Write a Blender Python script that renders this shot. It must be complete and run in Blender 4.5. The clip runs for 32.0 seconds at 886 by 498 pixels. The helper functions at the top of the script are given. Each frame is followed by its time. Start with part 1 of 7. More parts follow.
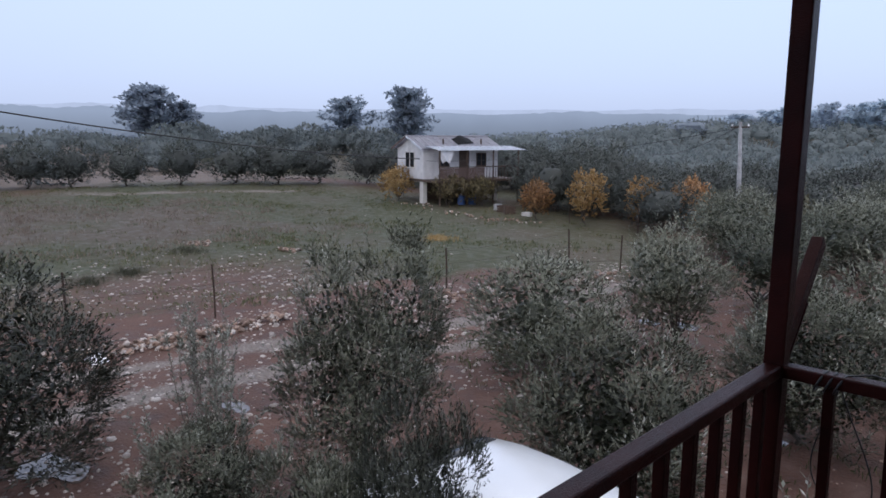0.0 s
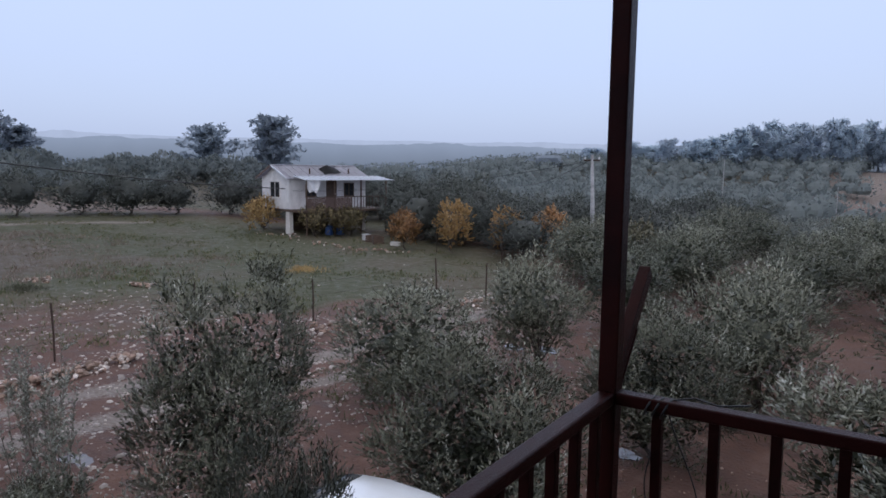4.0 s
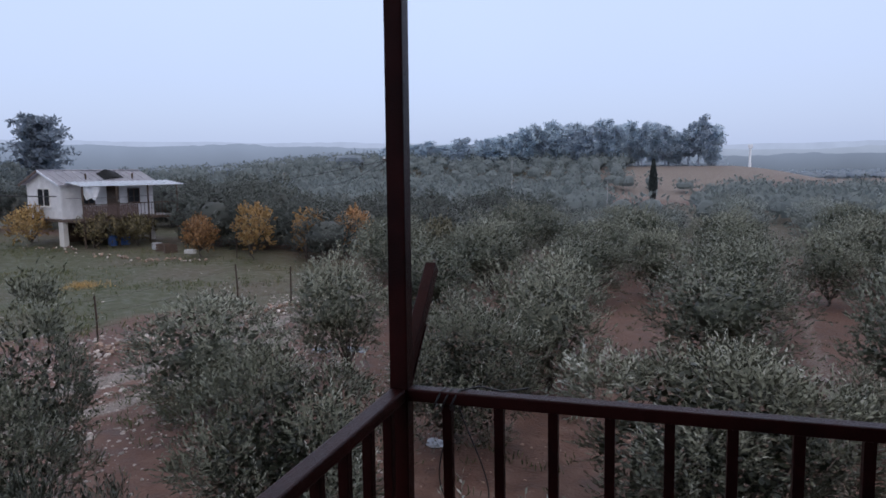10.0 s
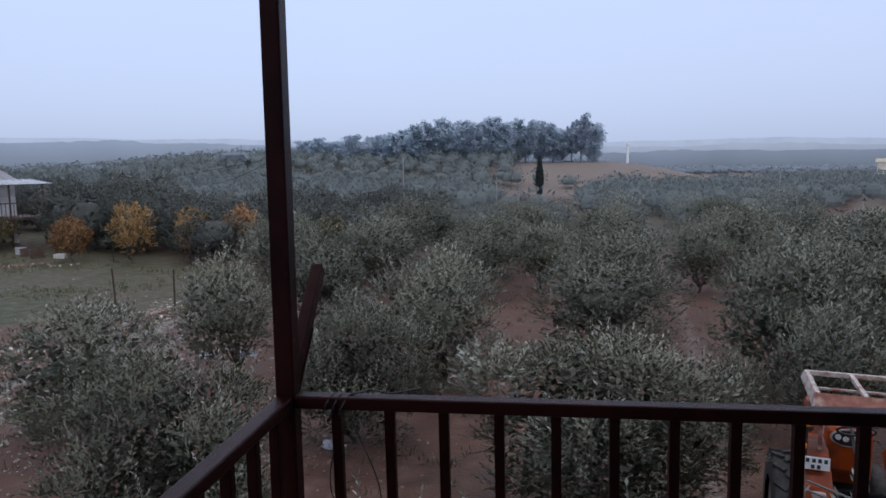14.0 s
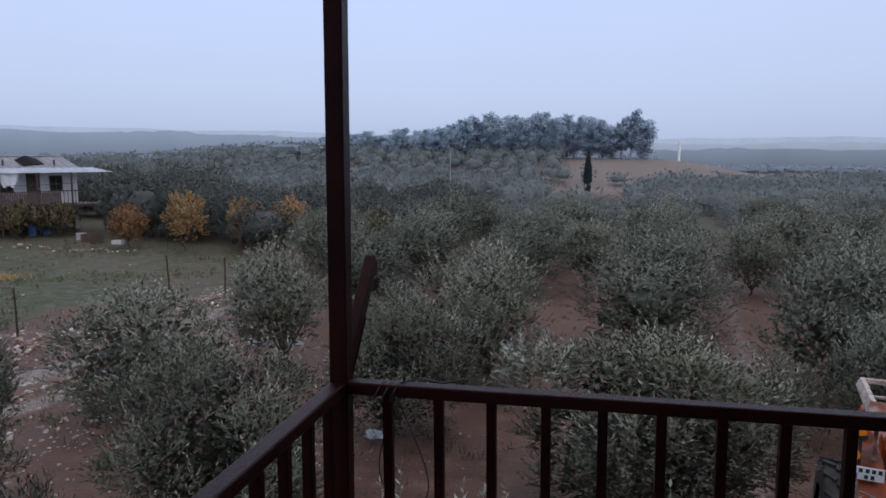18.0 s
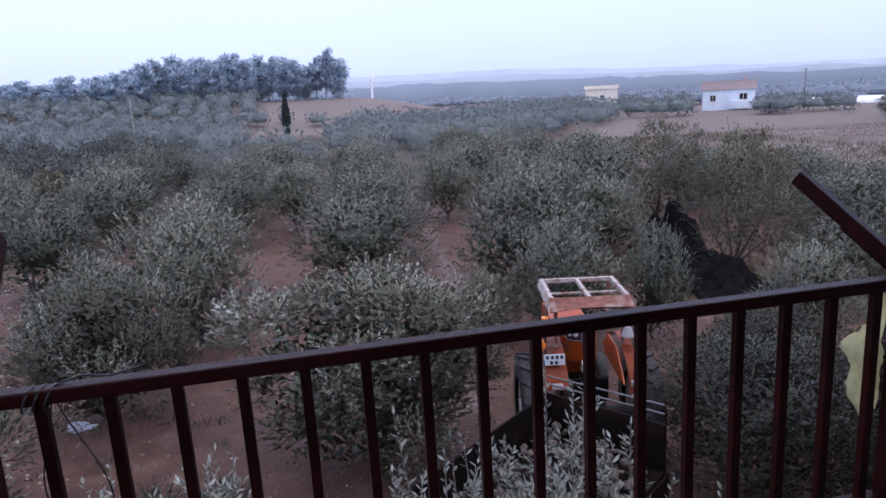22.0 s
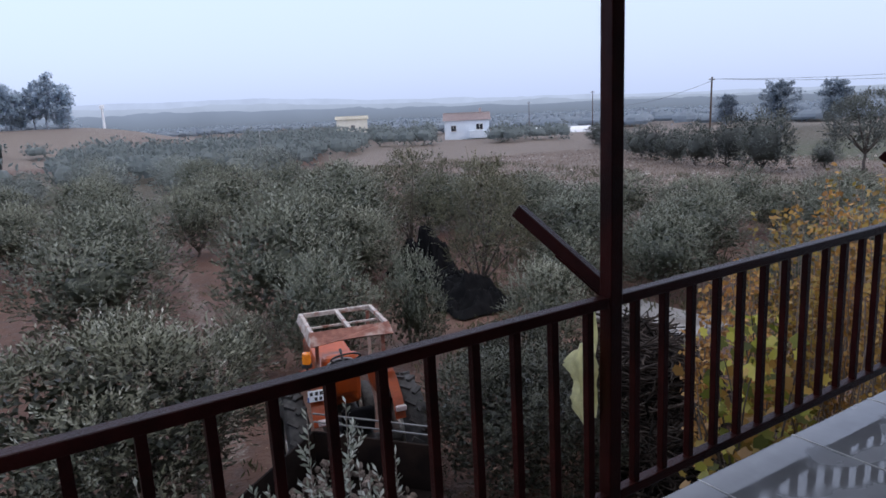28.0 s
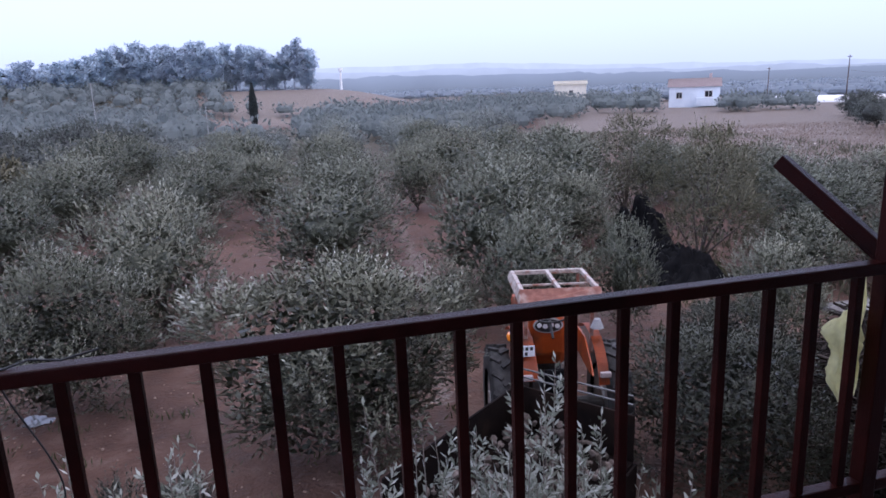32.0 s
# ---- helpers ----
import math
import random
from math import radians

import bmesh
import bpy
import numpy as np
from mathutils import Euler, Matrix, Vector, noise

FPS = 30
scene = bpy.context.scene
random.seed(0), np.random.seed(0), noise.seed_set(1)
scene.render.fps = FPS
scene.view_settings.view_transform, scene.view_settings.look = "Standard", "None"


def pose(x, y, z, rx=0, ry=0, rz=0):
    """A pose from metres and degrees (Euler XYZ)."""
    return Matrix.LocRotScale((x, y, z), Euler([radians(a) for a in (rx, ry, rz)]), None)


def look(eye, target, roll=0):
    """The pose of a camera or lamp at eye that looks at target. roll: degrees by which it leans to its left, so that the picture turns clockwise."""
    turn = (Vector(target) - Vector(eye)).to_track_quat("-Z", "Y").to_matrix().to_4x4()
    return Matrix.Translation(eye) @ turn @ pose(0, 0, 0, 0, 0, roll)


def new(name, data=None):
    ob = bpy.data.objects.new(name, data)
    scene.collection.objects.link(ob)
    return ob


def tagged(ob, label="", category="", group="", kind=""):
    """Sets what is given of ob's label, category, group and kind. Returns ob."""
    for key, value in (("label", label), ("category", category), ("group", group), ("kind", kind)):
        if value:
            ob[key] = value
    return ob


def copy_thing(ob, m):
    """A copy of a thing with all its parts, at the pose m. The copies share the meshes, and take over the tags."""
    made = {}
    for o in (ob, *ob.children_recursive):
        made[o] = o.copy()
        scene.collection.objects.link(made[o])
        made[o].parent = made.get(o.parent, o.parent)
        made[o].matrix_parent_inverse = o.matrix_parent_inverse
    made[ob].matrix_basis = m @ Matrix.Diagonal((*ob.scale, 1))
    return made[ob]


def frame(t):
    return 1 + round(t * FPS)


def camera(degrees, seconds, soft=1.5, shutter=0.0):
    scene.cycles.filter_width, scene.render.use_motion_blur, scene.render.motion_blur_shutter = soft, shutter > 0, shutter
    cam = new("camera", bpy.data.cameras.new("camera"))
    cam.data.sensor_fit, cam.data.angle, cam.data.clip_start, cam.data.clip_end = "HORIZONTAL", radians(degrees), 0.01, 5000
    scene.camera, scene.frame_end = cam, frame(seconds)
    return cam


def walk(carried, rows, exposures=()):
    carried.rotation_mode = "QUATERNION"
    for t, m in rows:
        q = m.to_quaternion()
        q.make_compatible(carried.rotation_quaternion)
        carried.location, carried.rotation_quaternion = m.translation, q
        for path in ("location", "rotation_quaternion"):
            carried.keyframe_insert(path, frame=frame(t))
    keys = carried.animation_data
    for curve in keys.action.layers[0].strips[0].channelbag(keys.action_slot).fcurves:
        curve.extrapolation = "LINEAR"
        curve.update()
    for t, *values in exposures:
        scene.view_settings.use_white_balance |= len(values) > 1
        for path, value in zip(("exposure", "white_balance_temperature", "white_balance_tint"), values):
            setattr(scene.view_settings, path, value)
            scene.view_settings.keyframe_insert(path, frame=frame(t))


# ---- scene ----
cam = camera(66.1, 32.0, soft=1.62)
PATH = [
    (0, (0.581, -1.817, 4.943), (-0.821, -0.428, 4.622), 0.1),
    (0.5, (0.571, -1.718, 4.923), (-0.712, -0.215, 4.617), 0.8),
    (1, (0.586, -1.755, 4.943), (-0.666, -0.222, 4.661), 0.0),
    (1.5, (0.593, -1.741, 4.941), (-0.63, -0.183, 4.666), 0.3),
    (2, (0.589, -1.728, 4.939), (-0.62, -0.158, 4.667), 0.3),
    (2.5, (0.595, -1.717, 4.942), (-0.567, -0.114, 4.66), -0.0),
    (4.5, (0.606, -1.715, 4.95), (-0.505, -0.067, 4.727), 0.6),
    (5, (0.605, -1.712, 4.947), (-0.492, -0.056, 4.714), 0.3),
    (5.5, (0.601, -1.723, 4.944), (-0.485, -0.066, 4.676), 0.1),
    (6, (0.608, -1.723, 4.939), (-0.404, -0.022, 4.653), 0.2),
    (6.5, (0.614, -1.696, 4.934), (-0.32, 0.046, 4.628), -0.0),
    (7, (0.618, -1.684, 4.937), (-0.258, 0.09, 4.648), 0.2),
    (7.5, (0.618, -1.692, 4.942), (-0.208, 0.11, 4.676), 1.0),
    (8, (0.621, -1.693, 4.945), (-0.17, 0.126, 4.688), 0.8),
    (8.5, (0.63, -1.694, 4.945), (-0.115, 0.146, 4.704), 1.0),
    (9, (0.636, -1.68, 4.948), (-0.074, 0.176, 4.721), 0.4),
    (9.5, (0.634, -1.672, 4.944), (-0.018, 0.203, 4.699), 0.1),
    (10, (0.642, -1.667, 4.951), (0.031, 0.223, 4.719), -0.5),
    (10.5, (0.646, -1.654, 4.95), (0.029, 0.233, 4.707), -1.1),
    (11, (0.65, -1.648, 4.956), (0.099, 0.258, 4.703), -1.1),
    (11.5, (0.651, -1.639, 4.953), (0.175, 0.283, 4.671), -1.1),
    (12, (0.65, -1.628, 4.951), (0.235, 0.307, 4.664), -0.7),
    (12.5, (0.649, -1.63, 4.95), (0.279, 0.312, 4.649), -0.4),
    (13, (0.65, -1.635, 4.957), (0.316, 0.317, 4.677), -0.6),
    (13.5, (0.653, -1.64, 4.959), (0.347, 0.321, 4.713), -1.1),
    (14, (0.652, -1.637, 4.956), (0.345, 0.324, 4.712), -0.7),
    (14.5, (0.651, -1.64, 4.957), (0.323, 0.32, 4.728), -0.2),
    (15, (0.653, -1.661, 4.957), (0.259, 0.289, 4.744), 0.6),
    (15.5, (0.647, -1.671, 4.954), (0.183, 0.267, 4.778), 1.2),
    (17.5, (0.642, -1.684, 4.96), (0.197, 0.255, 4.747), 1.7),
    (18, (0.641, -1.679, 4.959), (0.205, 0.255, 4.7), 0.2),
    (18.5, (0.651, -1.657, 4.95), (0.297, 0.287, 4.642), -0.6),
    (19, (0.655, -1.617, 4.945), (0.404, 0.34, 4.622), -0.9),
    (19.5, (0.657, -1.588, 4.937), (0.513, 0.371, 4.557), -1.8),
    (20, (0.659, -1.593, 4.944), (0.606, 0.369, 4.561), -2.0),
    (20.5, (0.668, -1.573, 4.945), (0.703, 0.387, 4.546), -2.0),
    (21, (0.682, -1.548, 4.94), (0.802, 0.408, 4.54), -2.6),
    (21.5, (0.695, -1.536, 4.94), (0.946, 0.402, 4.512), -2.5),
    (22, (0.707, -1.51, 4.94), (1.092, 0.402, 4.499), -2.8),
    (22.5, (0.716, -1.485, 4.939), (1.195, 0.404, 4.488), -2.6),
    (23, (0.724, -1.463, 4.94), (1.3, 0.399, 4.49), -2.7),
    (23.5, (0.743, -1.444, 4.939), (1.382, 0.391, 4.465), -3.8),
    (24, (0.763, -1.424, 4.936), (1.503, 0.378, 4.484), -2.9),
    (24.5, (0.77, -1.414, 4.938), (1.59, 0.36, 4.511), -2.5),
    (25, (0.777, -1.414, 4.941), (1.694, 0.319, 4.548), -2.5),
    (25.5, (0.792, -1.45, 4.961), (1.775, 0.249, 4.577), -3.7),
    (27.5, (0.828, -1.411, 4.955), (1.859, 0.259, 4.584), -2.8),
    (28, (0.809, -1.452, 4.966), (1.842, 0.215, 4.576), -2.5),
    (28.5, (0.791, -1.463, 4.958), (1.770, 0.245, 4.599), -1.5),
    (29, (0.783, -1.469, 4.947), (1.701, 0.271, 4.586), -1.2),
    (29.5, (0.771, -1.494, 4.946), (1.595, 0.301, 4.627), -0.8),
    (30, (0.757, -1.514, 4.938), (1.546, 0.299, 4.637), -1.0),
    (30.5, (0.745, -1.502, 4.915), (1.483, 0.328, 4.586), -1.6),
    (31, (0.741, -1.477, 4.894), (1.412, 0.364, 4.491), -1.0),
    (31.5, (0.715, -1.460, 4.893), (1.230, 0.418, 4.436), -3.4),
    (32, (0.700, -1.437, 4.892), (1.173, 0.451, 4.428), -1.8),
]

EXPOSURES = [(0, 0.07, 6150, 14), (1, -0.03, 6150, 14), (2, -0.07, 6150, 14), (5, -0.12, 6150, 14), (7, 0.0, 6150, 14), (8, 0.0, 6150, 14), (9, -0.17, 6150, 14), (10, -0.08, 6150, 14), (11, -0.12, 6150, 14), (12, -0.02, 6150, 14), (13, 0.03, 6150, 14), (14, -0.12, 6150, 14), (15, -0.05, 6150, 14), (18, -0.20, 6150, 14), (19, 0.04, 6150, 14), (20, 0.26, 6150, 14), (21, 0.37, 5880, 22), (23, 0.55, 5800, 24), (24, 0.58, 5800, 23), (25, 0.44, 5800, 24), (28, 0.24, 6150, 14), (30, 0.0, 6150, 14), (31, 0.18, 6120, 14), (32, 0.56, 5800, 24)]
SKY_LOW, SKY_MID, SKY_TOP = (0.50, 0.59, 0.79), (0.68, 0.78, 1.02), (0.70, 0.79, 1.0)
# ridge colours: haze put into the glow, paler the further off
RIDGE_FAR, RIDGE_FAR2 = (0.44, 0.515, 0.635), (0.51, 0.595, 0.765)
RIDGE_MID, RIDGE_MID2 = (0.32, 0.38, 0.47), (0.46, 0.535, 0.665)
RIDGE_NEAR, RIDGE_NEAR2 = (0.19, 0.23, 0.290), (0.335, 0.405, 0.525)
# ---- the walk ----
walk(cam, [(t, look(eye, target, roll)) for t, eye, target, roll in PATH], EXPOSURES)

# ---- world and sun: overcast, rainy sky ----
world = bpy.data.worlds.new("overcast_sky")
scene.world = world
world.use_nodes = True
wn, wl = world.node_tree.nodes, world.node_tree.links
wn.clear()
w_out = wn.new("ShaderNodeOutputWorld")
w_bg = wn.new("ShaderNodeBackground")
w_sky = wn.new("ShaderNodeTexSky")
w_sky.sky_type, w_sky.sun_disc = "NISHITA", False
w_sky.sun_elevation, w_sky.sun_rotation = radians(38), radians(150)
w_sky.dust_density, w_sky.air_density = 4.0, 1.0
w_tc = wn.new("ShaderNodeTexCoord")
w_sep = wn.new("ShaderNodeSeparateXYZ")
w_ramp = wn.new("ShaderNodeValToRGB")
for e, (p, c) in zip((w_ramp.color_ramp.elements[0], w_ramp.color_ramp.elements[1], w_ramp.color_ramp.elements.new(0.35)),
                     ((0.0, SKY_LOW), (1.0, SKY_TOP), (0.35, SKY_MID))):
    e.position, e.color = p, (*c, 1)
w_noise = wn.new("ShaderNodeTexNoise")
w_noise.inputs["Scale"].default_value, w_noise.inputs["Detail"].default_value = 1.6, 3
w_mul = wn.new("ShaderNodeMixRGB")
w_mul.blend_type, w_mul.inputs[0].default_value = "MULTIPLY", 0.12
w_mix = wn.new("ShaderNodeMixRGB")
w_mix.blend_type, w_mix.inputs[0].default_value = "ADD", 0.04
wl.new(w_tc.outputs["Generated"], w_sep.inputs[0])
wl.new(w_tc.outputs["Generated"], w_noise.inputs["Vector"])
wl.new(w_sep.outputs[2], w_ramp.inputs[0])
wl.new(w_ramp.outputs[0], w_mul.inputs[1])
wl.new(w_noise.outputs[0], w_mul.inputs[2])
wl.new(w_mul.outputs[0], w_mix.inputs[1])
wl.new(w_sky.outputs[0], w_mix.inputs[2])
wl.new(w_mix.outputs[0], w_bg.inputs[0])
w_bg.inputs[1].default_value = 1.0
wl.new(w_bg.outputs[0], w_out.inputs[0])
sun = new("sun", bpy.data.lights.new("sun", "SUN"))
sun.data.energy, sun.data.angle, sun.data.color = 0.35, radians(40), (1.0, 0.97, 0.93)
sun.matrix_world = pose(0, 0, 30, 40, 0, 200)


# ---- materials ----
def material(name, a, b, scale=8.0, rough=0.7, metal=0.0, bump=0.2, fine=60.0, island=0.0, objvar=0.0, spec=0.5, c=None, coat=0.0, sheen=0.0, translucent=0.0):
    """Two-scale noise between the colours a and b (c: a third, in patches), with relief."""
    m = bpy.data.materials.new(name)
    m.use_nodes = True
    n, l = m.node_tree.nodes, m.node_tree.links
    bs = n["Principled BSDF"]
    tc = n.new("ShaderNodeTexCoord")
    n1, n2 = n.new("ShaderNodeTexNoise"), n.new("ShaderNodeTexNoise")
    n1.inputs["Scale"].default_value, n1.inputs["Detail"].default_value = scale, 5
    n2.inputs["Scale"].default_value, n2.inputs["Detail"].default_value = fine, 4
    for q in (n1, n2):
        l.new(tc.outputs["Object"], q.inputs["Vector"])
    r1 = n.new("ShaderNodeValToRGB")
    r1.color_ramp.elements[0].position, r1.color_ramp.elements[1].position = 0.32, 0.68
    r1.color_ramp.elements[0].color, r1.color_ramp.elements[1].color = (*a, 1), (*b, 1)
    l.new(n1.outputs[0], r1.inputs[0])
    col = r1.outputs[0]
    if c:
        n3 = n.new("ShaderNodeTexNoise")
        n3.inputs["Scale"].default_value, n3.inputs["Detail"].default_value = scale * 0.35, 6
        l.new(tc.outputs["Object"], n3.inputs["Vector"])
        r3 = n.new("ShaderNodeValToRGB")
        r3.color_ramp.elements[0].position, r3.color_ramp.elements[1].position = 0.5, 0.62
        l.new(n3.outputs[0], r3.inputs[0])
        mx = n.new("ShaderNodeMixRGB")
        l.new(r3.outputs[0], mx.inputs[0])
        l.new(col, mx.inputs[1])
        mx.inputs[2].default_value = (*c, 1)
        col = mx.outputs[0]
    hsv = n.new("ShaderNodeHueSaturation")
    l.new(col, hsv.inputs["Color"])
    val = n.new("ShaderNodeMath")
    val.operation = "MULTIPLY_ADD"
    l.new(n2.outputs[0], val.inputs[0])
    val.inputs[1].default_value, val.inputs[2].default_value = 0.5, 0.75
    v = val.outputs[0]
    for amount, node, out in ((island, "ShaderNodeNewGeometry", "Random Per Island"), (objvar, "ShaderNodeObjectInfo", "Random")):
        if amount:
            g = n.new(node)
            ma = n.new("ShaderNodeMath")
            ma.operation = "MULTIPLY_ADD"
            l.new(g.outputs[out], ma.inputs[0])
            ma.inputs[1].default_value, ma.inputs[2].default_value = 2 * amount, 1 - amount
            mm = n.new("ShaderNodeMath")
            mm.operation = "MULTIPLY"
            l.new(v, mm.inputs[0])
            l.new(ma.outputs[0], mm.inputs[1])
            v = mm.outputs[0]
    l.new(v, hsv.inputs["Value"])
    l.new(hsv.outputs[0], bs.inputs["Base Color"])
    bs.inputs["Roughness"].default_value, bs.inputs["Metallic"].default_value = rough, metal
    bs.inputs["Specular IOR Level"].default_value = spec
    bs.inputs["Coat Weight"].default_value = coat
    bs.inputs["Coat Roughness"].default_value = 0.15
    bs.inputs["Sheen Weight"].default_value = sheen
    if bump:
        bp = n.new("ShaderNodeBump")
        bp.inputs["Strength"].default_value, bp.inputs["Distance"].default_value = bump, 0.02
        l.new(n2.outputs[0], bp.inputs["Height"])
        l.new(bp.outputs[0], bs.inputs["Normal"])
    if translucent:
        tr = n.new("ShaderNodeBsdfTranslucent")
        ms = n.new("ShaderNodeMixShader")
        ms.inputs[0].default_value = translucent
        l.new(hsv.outputs[0], tr.inputs[0])
        l.new(bs.outputs[0], ms.inputs[1])
        l.new(tr.outputs[0], ms.inputs[2])
        l.new(ms.outputs[0], n["Material Output"].inputs[0])
    return m


def leaf_material(name, dark, mid, pale, share, rough=0.42, translucent=0.25, sheen=0.0, young=True, vary=0.56):
    """Leaves: each one takes its own colour; a share of them show the pale side."""
    m = bpy.data.materials.new(name)
    m.use_nodes = True
    n, l = m.node_tree.nodes, m.node_tree.links
    bs = n["Principled BSDF"]
    g = n.new("ShaderNodeNewGeometry")
    o = n.new("ShaderNodeObjectInfo")
    r = n.new("ShaderNodeValToRGB")
    r.color_ramp.elements[0].position, r.color_ramp.elements[0].color = 0.0, (*dark, 1)
    r.color_ramp.elements[1].position, r.color_ramp.elements[1].color = 1.0, (*pale, 1)
    e = r.color_ramp.elements.new(1 - share)
    e.color = (*mid, 1)
    fac = g.outputs["Random Per Island"]
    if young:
        # pale growth; values below zero carry the shade painted inside crowns
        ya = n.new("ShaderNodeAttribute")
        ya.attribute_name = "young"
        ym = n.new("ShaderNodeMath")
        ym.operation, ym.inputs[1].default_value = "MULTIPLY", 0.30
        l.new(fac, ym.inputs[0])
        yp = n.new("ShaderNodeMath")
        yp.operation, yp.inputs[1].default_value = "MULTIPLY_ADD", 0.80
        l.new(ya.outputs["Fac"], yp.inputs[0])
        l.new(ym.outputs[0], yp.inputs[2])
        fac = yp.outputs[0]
    l.new(fac, r.inputs[0])
    h = n.new("ShaderNodeHueSaturation")
    l.new(r.outputs[0], h.inputs["Color"])
    v = n.new("ShaderNodeMath")
    v.operation = "MULTIPLY_ADD"
    l.new(o.outputs["Random"], v.inputs[0])
    v.inputs[1].default_value, v.inputs[2].default_value = vary, 1.02 - vary / 2
    l.new(v.outputs[0], h.inputs["Value"])
    hu = n.new("ShaderNodeMath")
    hu.operation = "MULTIPLY_ADD"
    l.new(o.outputs["Random"], hu.inputs[0])
    hu.inputs[1].default_value, hu.inputs[2].default_value = -0.09 * vary, 0.5 + 0.045 * vary
    l.new(hu.outputs[0], h.inputs["Hue"])
    l.new(h.outputs[0], bs.inputs["Base Color"])
    bs.inputs["Roughness"].default_value = rough
    bs.inputs["Sheen Weight"].default_value = sheen
    tr = n.new("ShaderNodeBsdfTranslucent")
    ms = n.new("ShaderNodeMixShader")
    ms.inputs[0].default_value = translucent
    l.new(h.outputs[0], tr.inputs[0])
    l.new(bs.outputs[0], ms.inputs[1])
    l.new(tr.outputs[0], ms.inputs[2])
    l.new(ms.outputs[0], n["Material Output"].inputs[0])
    return m


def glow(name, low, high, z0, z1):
    """Far distance: a plain backdrop that glows, with the haze of the rain in its colours."""
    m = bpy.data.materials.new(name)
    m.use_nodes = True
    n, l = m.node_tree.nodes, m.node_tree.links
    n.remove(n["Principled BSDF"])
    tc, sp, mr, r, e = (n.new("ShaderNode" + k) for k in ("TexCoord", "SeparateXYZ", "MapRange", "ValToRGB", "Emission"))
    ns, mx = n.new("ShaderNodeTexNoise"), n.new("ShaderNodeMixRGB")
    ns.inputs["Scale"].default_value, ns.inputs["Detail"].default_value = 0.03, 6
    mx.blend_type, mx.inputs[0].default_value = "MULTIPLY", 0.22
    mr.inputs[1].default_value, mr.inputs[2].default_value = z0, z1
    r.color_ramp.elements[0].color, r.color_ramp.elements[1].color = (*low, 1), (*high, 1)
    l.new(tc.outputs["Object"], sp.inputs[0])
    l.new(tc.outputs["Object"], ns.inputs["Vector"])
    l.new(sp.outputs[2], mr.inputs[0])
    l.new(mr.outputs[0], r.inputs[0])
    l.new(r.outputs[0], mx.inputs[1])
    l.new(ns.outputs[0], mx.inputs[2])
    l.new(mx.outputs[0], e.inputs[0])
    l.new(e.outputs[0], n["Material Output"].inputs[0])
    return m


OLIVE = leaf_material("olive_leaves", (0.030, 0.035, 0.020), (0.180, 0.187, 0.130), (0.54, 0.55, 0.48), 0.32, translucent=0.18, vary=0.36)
# the olive leaf colours again in darker tones, for some near trees
OLIVE_DARKER = leaf_material("darker_olive_leaves", (0.018, 0.022, 0.014), (0.080, 0.088, 0.058), (0.34, 0.35, 0.29), 0.28, translucent=0.12)
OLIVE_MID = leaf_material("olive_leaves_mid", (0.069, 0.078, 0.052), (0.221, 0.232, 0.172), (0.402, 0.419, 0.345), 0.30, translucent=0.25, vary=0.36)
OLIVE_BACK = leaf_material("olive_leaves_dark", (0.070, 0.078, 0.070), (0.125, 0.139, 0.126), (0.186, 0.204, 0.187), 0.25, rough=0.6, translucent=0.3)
# haze put into the leaf colours: paler and greyer blue with distance
OLIVE_HAZY = leaf_material("olive_leaves_hazed", (0.191, 0.214, 0.197), (0.269, 0.294, 0.272), (0.346, 0.379, 0.357), 0.30, rough=0.7, translucent=0.4, vary=0.4)
OLIVE_FAR = leaf_material("olive_leaves_hazed_far", (0.193, 0.224, 0.221), (0.211, 0.244, 0.242), (0.231, 0.265, 0.264), 0.28, rough=0.8, translucent=0.45, young=False, vary=0.3)
PINE = leaf_material("pine_needles_hazed", (0.476, 0.560, 0.644), (0.494, 0.582, 0.666), (0.517, 0.606, 0.695), 0.3, rough=0.8, sheen=0.0, translucent=0.75, young=False, vary=0.12)
WOODS = leaf_material("far_wood_leaves_hazed", (0.309, 0.360, 0.415), (0.331, 0.384, 0.441), (0.353, 0.408, 0.467), 0.3, rough=0.8, translucent=0.5, young=False, vary=0.1)
# bark paled along with the needles, as haze
PINEBARK = material("hazed_pine_bark", (0.22, 0.25, 0.30), (0.28, 0.315, 0.375), 4, 0.8, bump=0.4)
# greens lifted and greyed to stand for haze
CYPRESS = leaf_material("cypress_leaves_hazed", (0.045, 0.058, 0.056), (0.070, 0.086, 0.083), (0.10, 0.12, 0.115), 0.2, young=False)
# orange muted and paled, with the haze in the leaf colour
AUTUMN = leaf_material("autumn_leaves", (0.35, 0.205, 0.09), (0.53, 0.315, 0.135), (0.60, 0.43, 0.23), 0.3, translucent=0.4, young=False, vary=0.2)
YELLOWING = leaf_material("yellowing_leaves", (0.18, 0.10, 0.03), (0.42, 0.25, 0.065), (0.58, 0.40, 0.12), 0.4, translucent=0.45, young=False)
VINE = leaf_material("vine_leaves", (0.09, 0.10, 0.02), (0.34, 0.32, 0.055), (0.80, 0.66, 0.16), 0.45, translucent=0.55, young=False)
HOUSEVINE = leaf_material("golden_brown_vine_leaves", (0.23, 0.145, 0.05), (0.48, 0.325, 0.12), (0.63, 0.49, 0.22), 0.35, translucent=0.35, young=False, vary=0.2)
RUSTLEAF = leaf_material("rusty_autumn_leaves", (0.16, 0.085, 0.035), (0.35, 0.195, 0.08), (0.47, 0.30, 0.135), 0.3, translucent=0.35, young=False, vary=0.2)
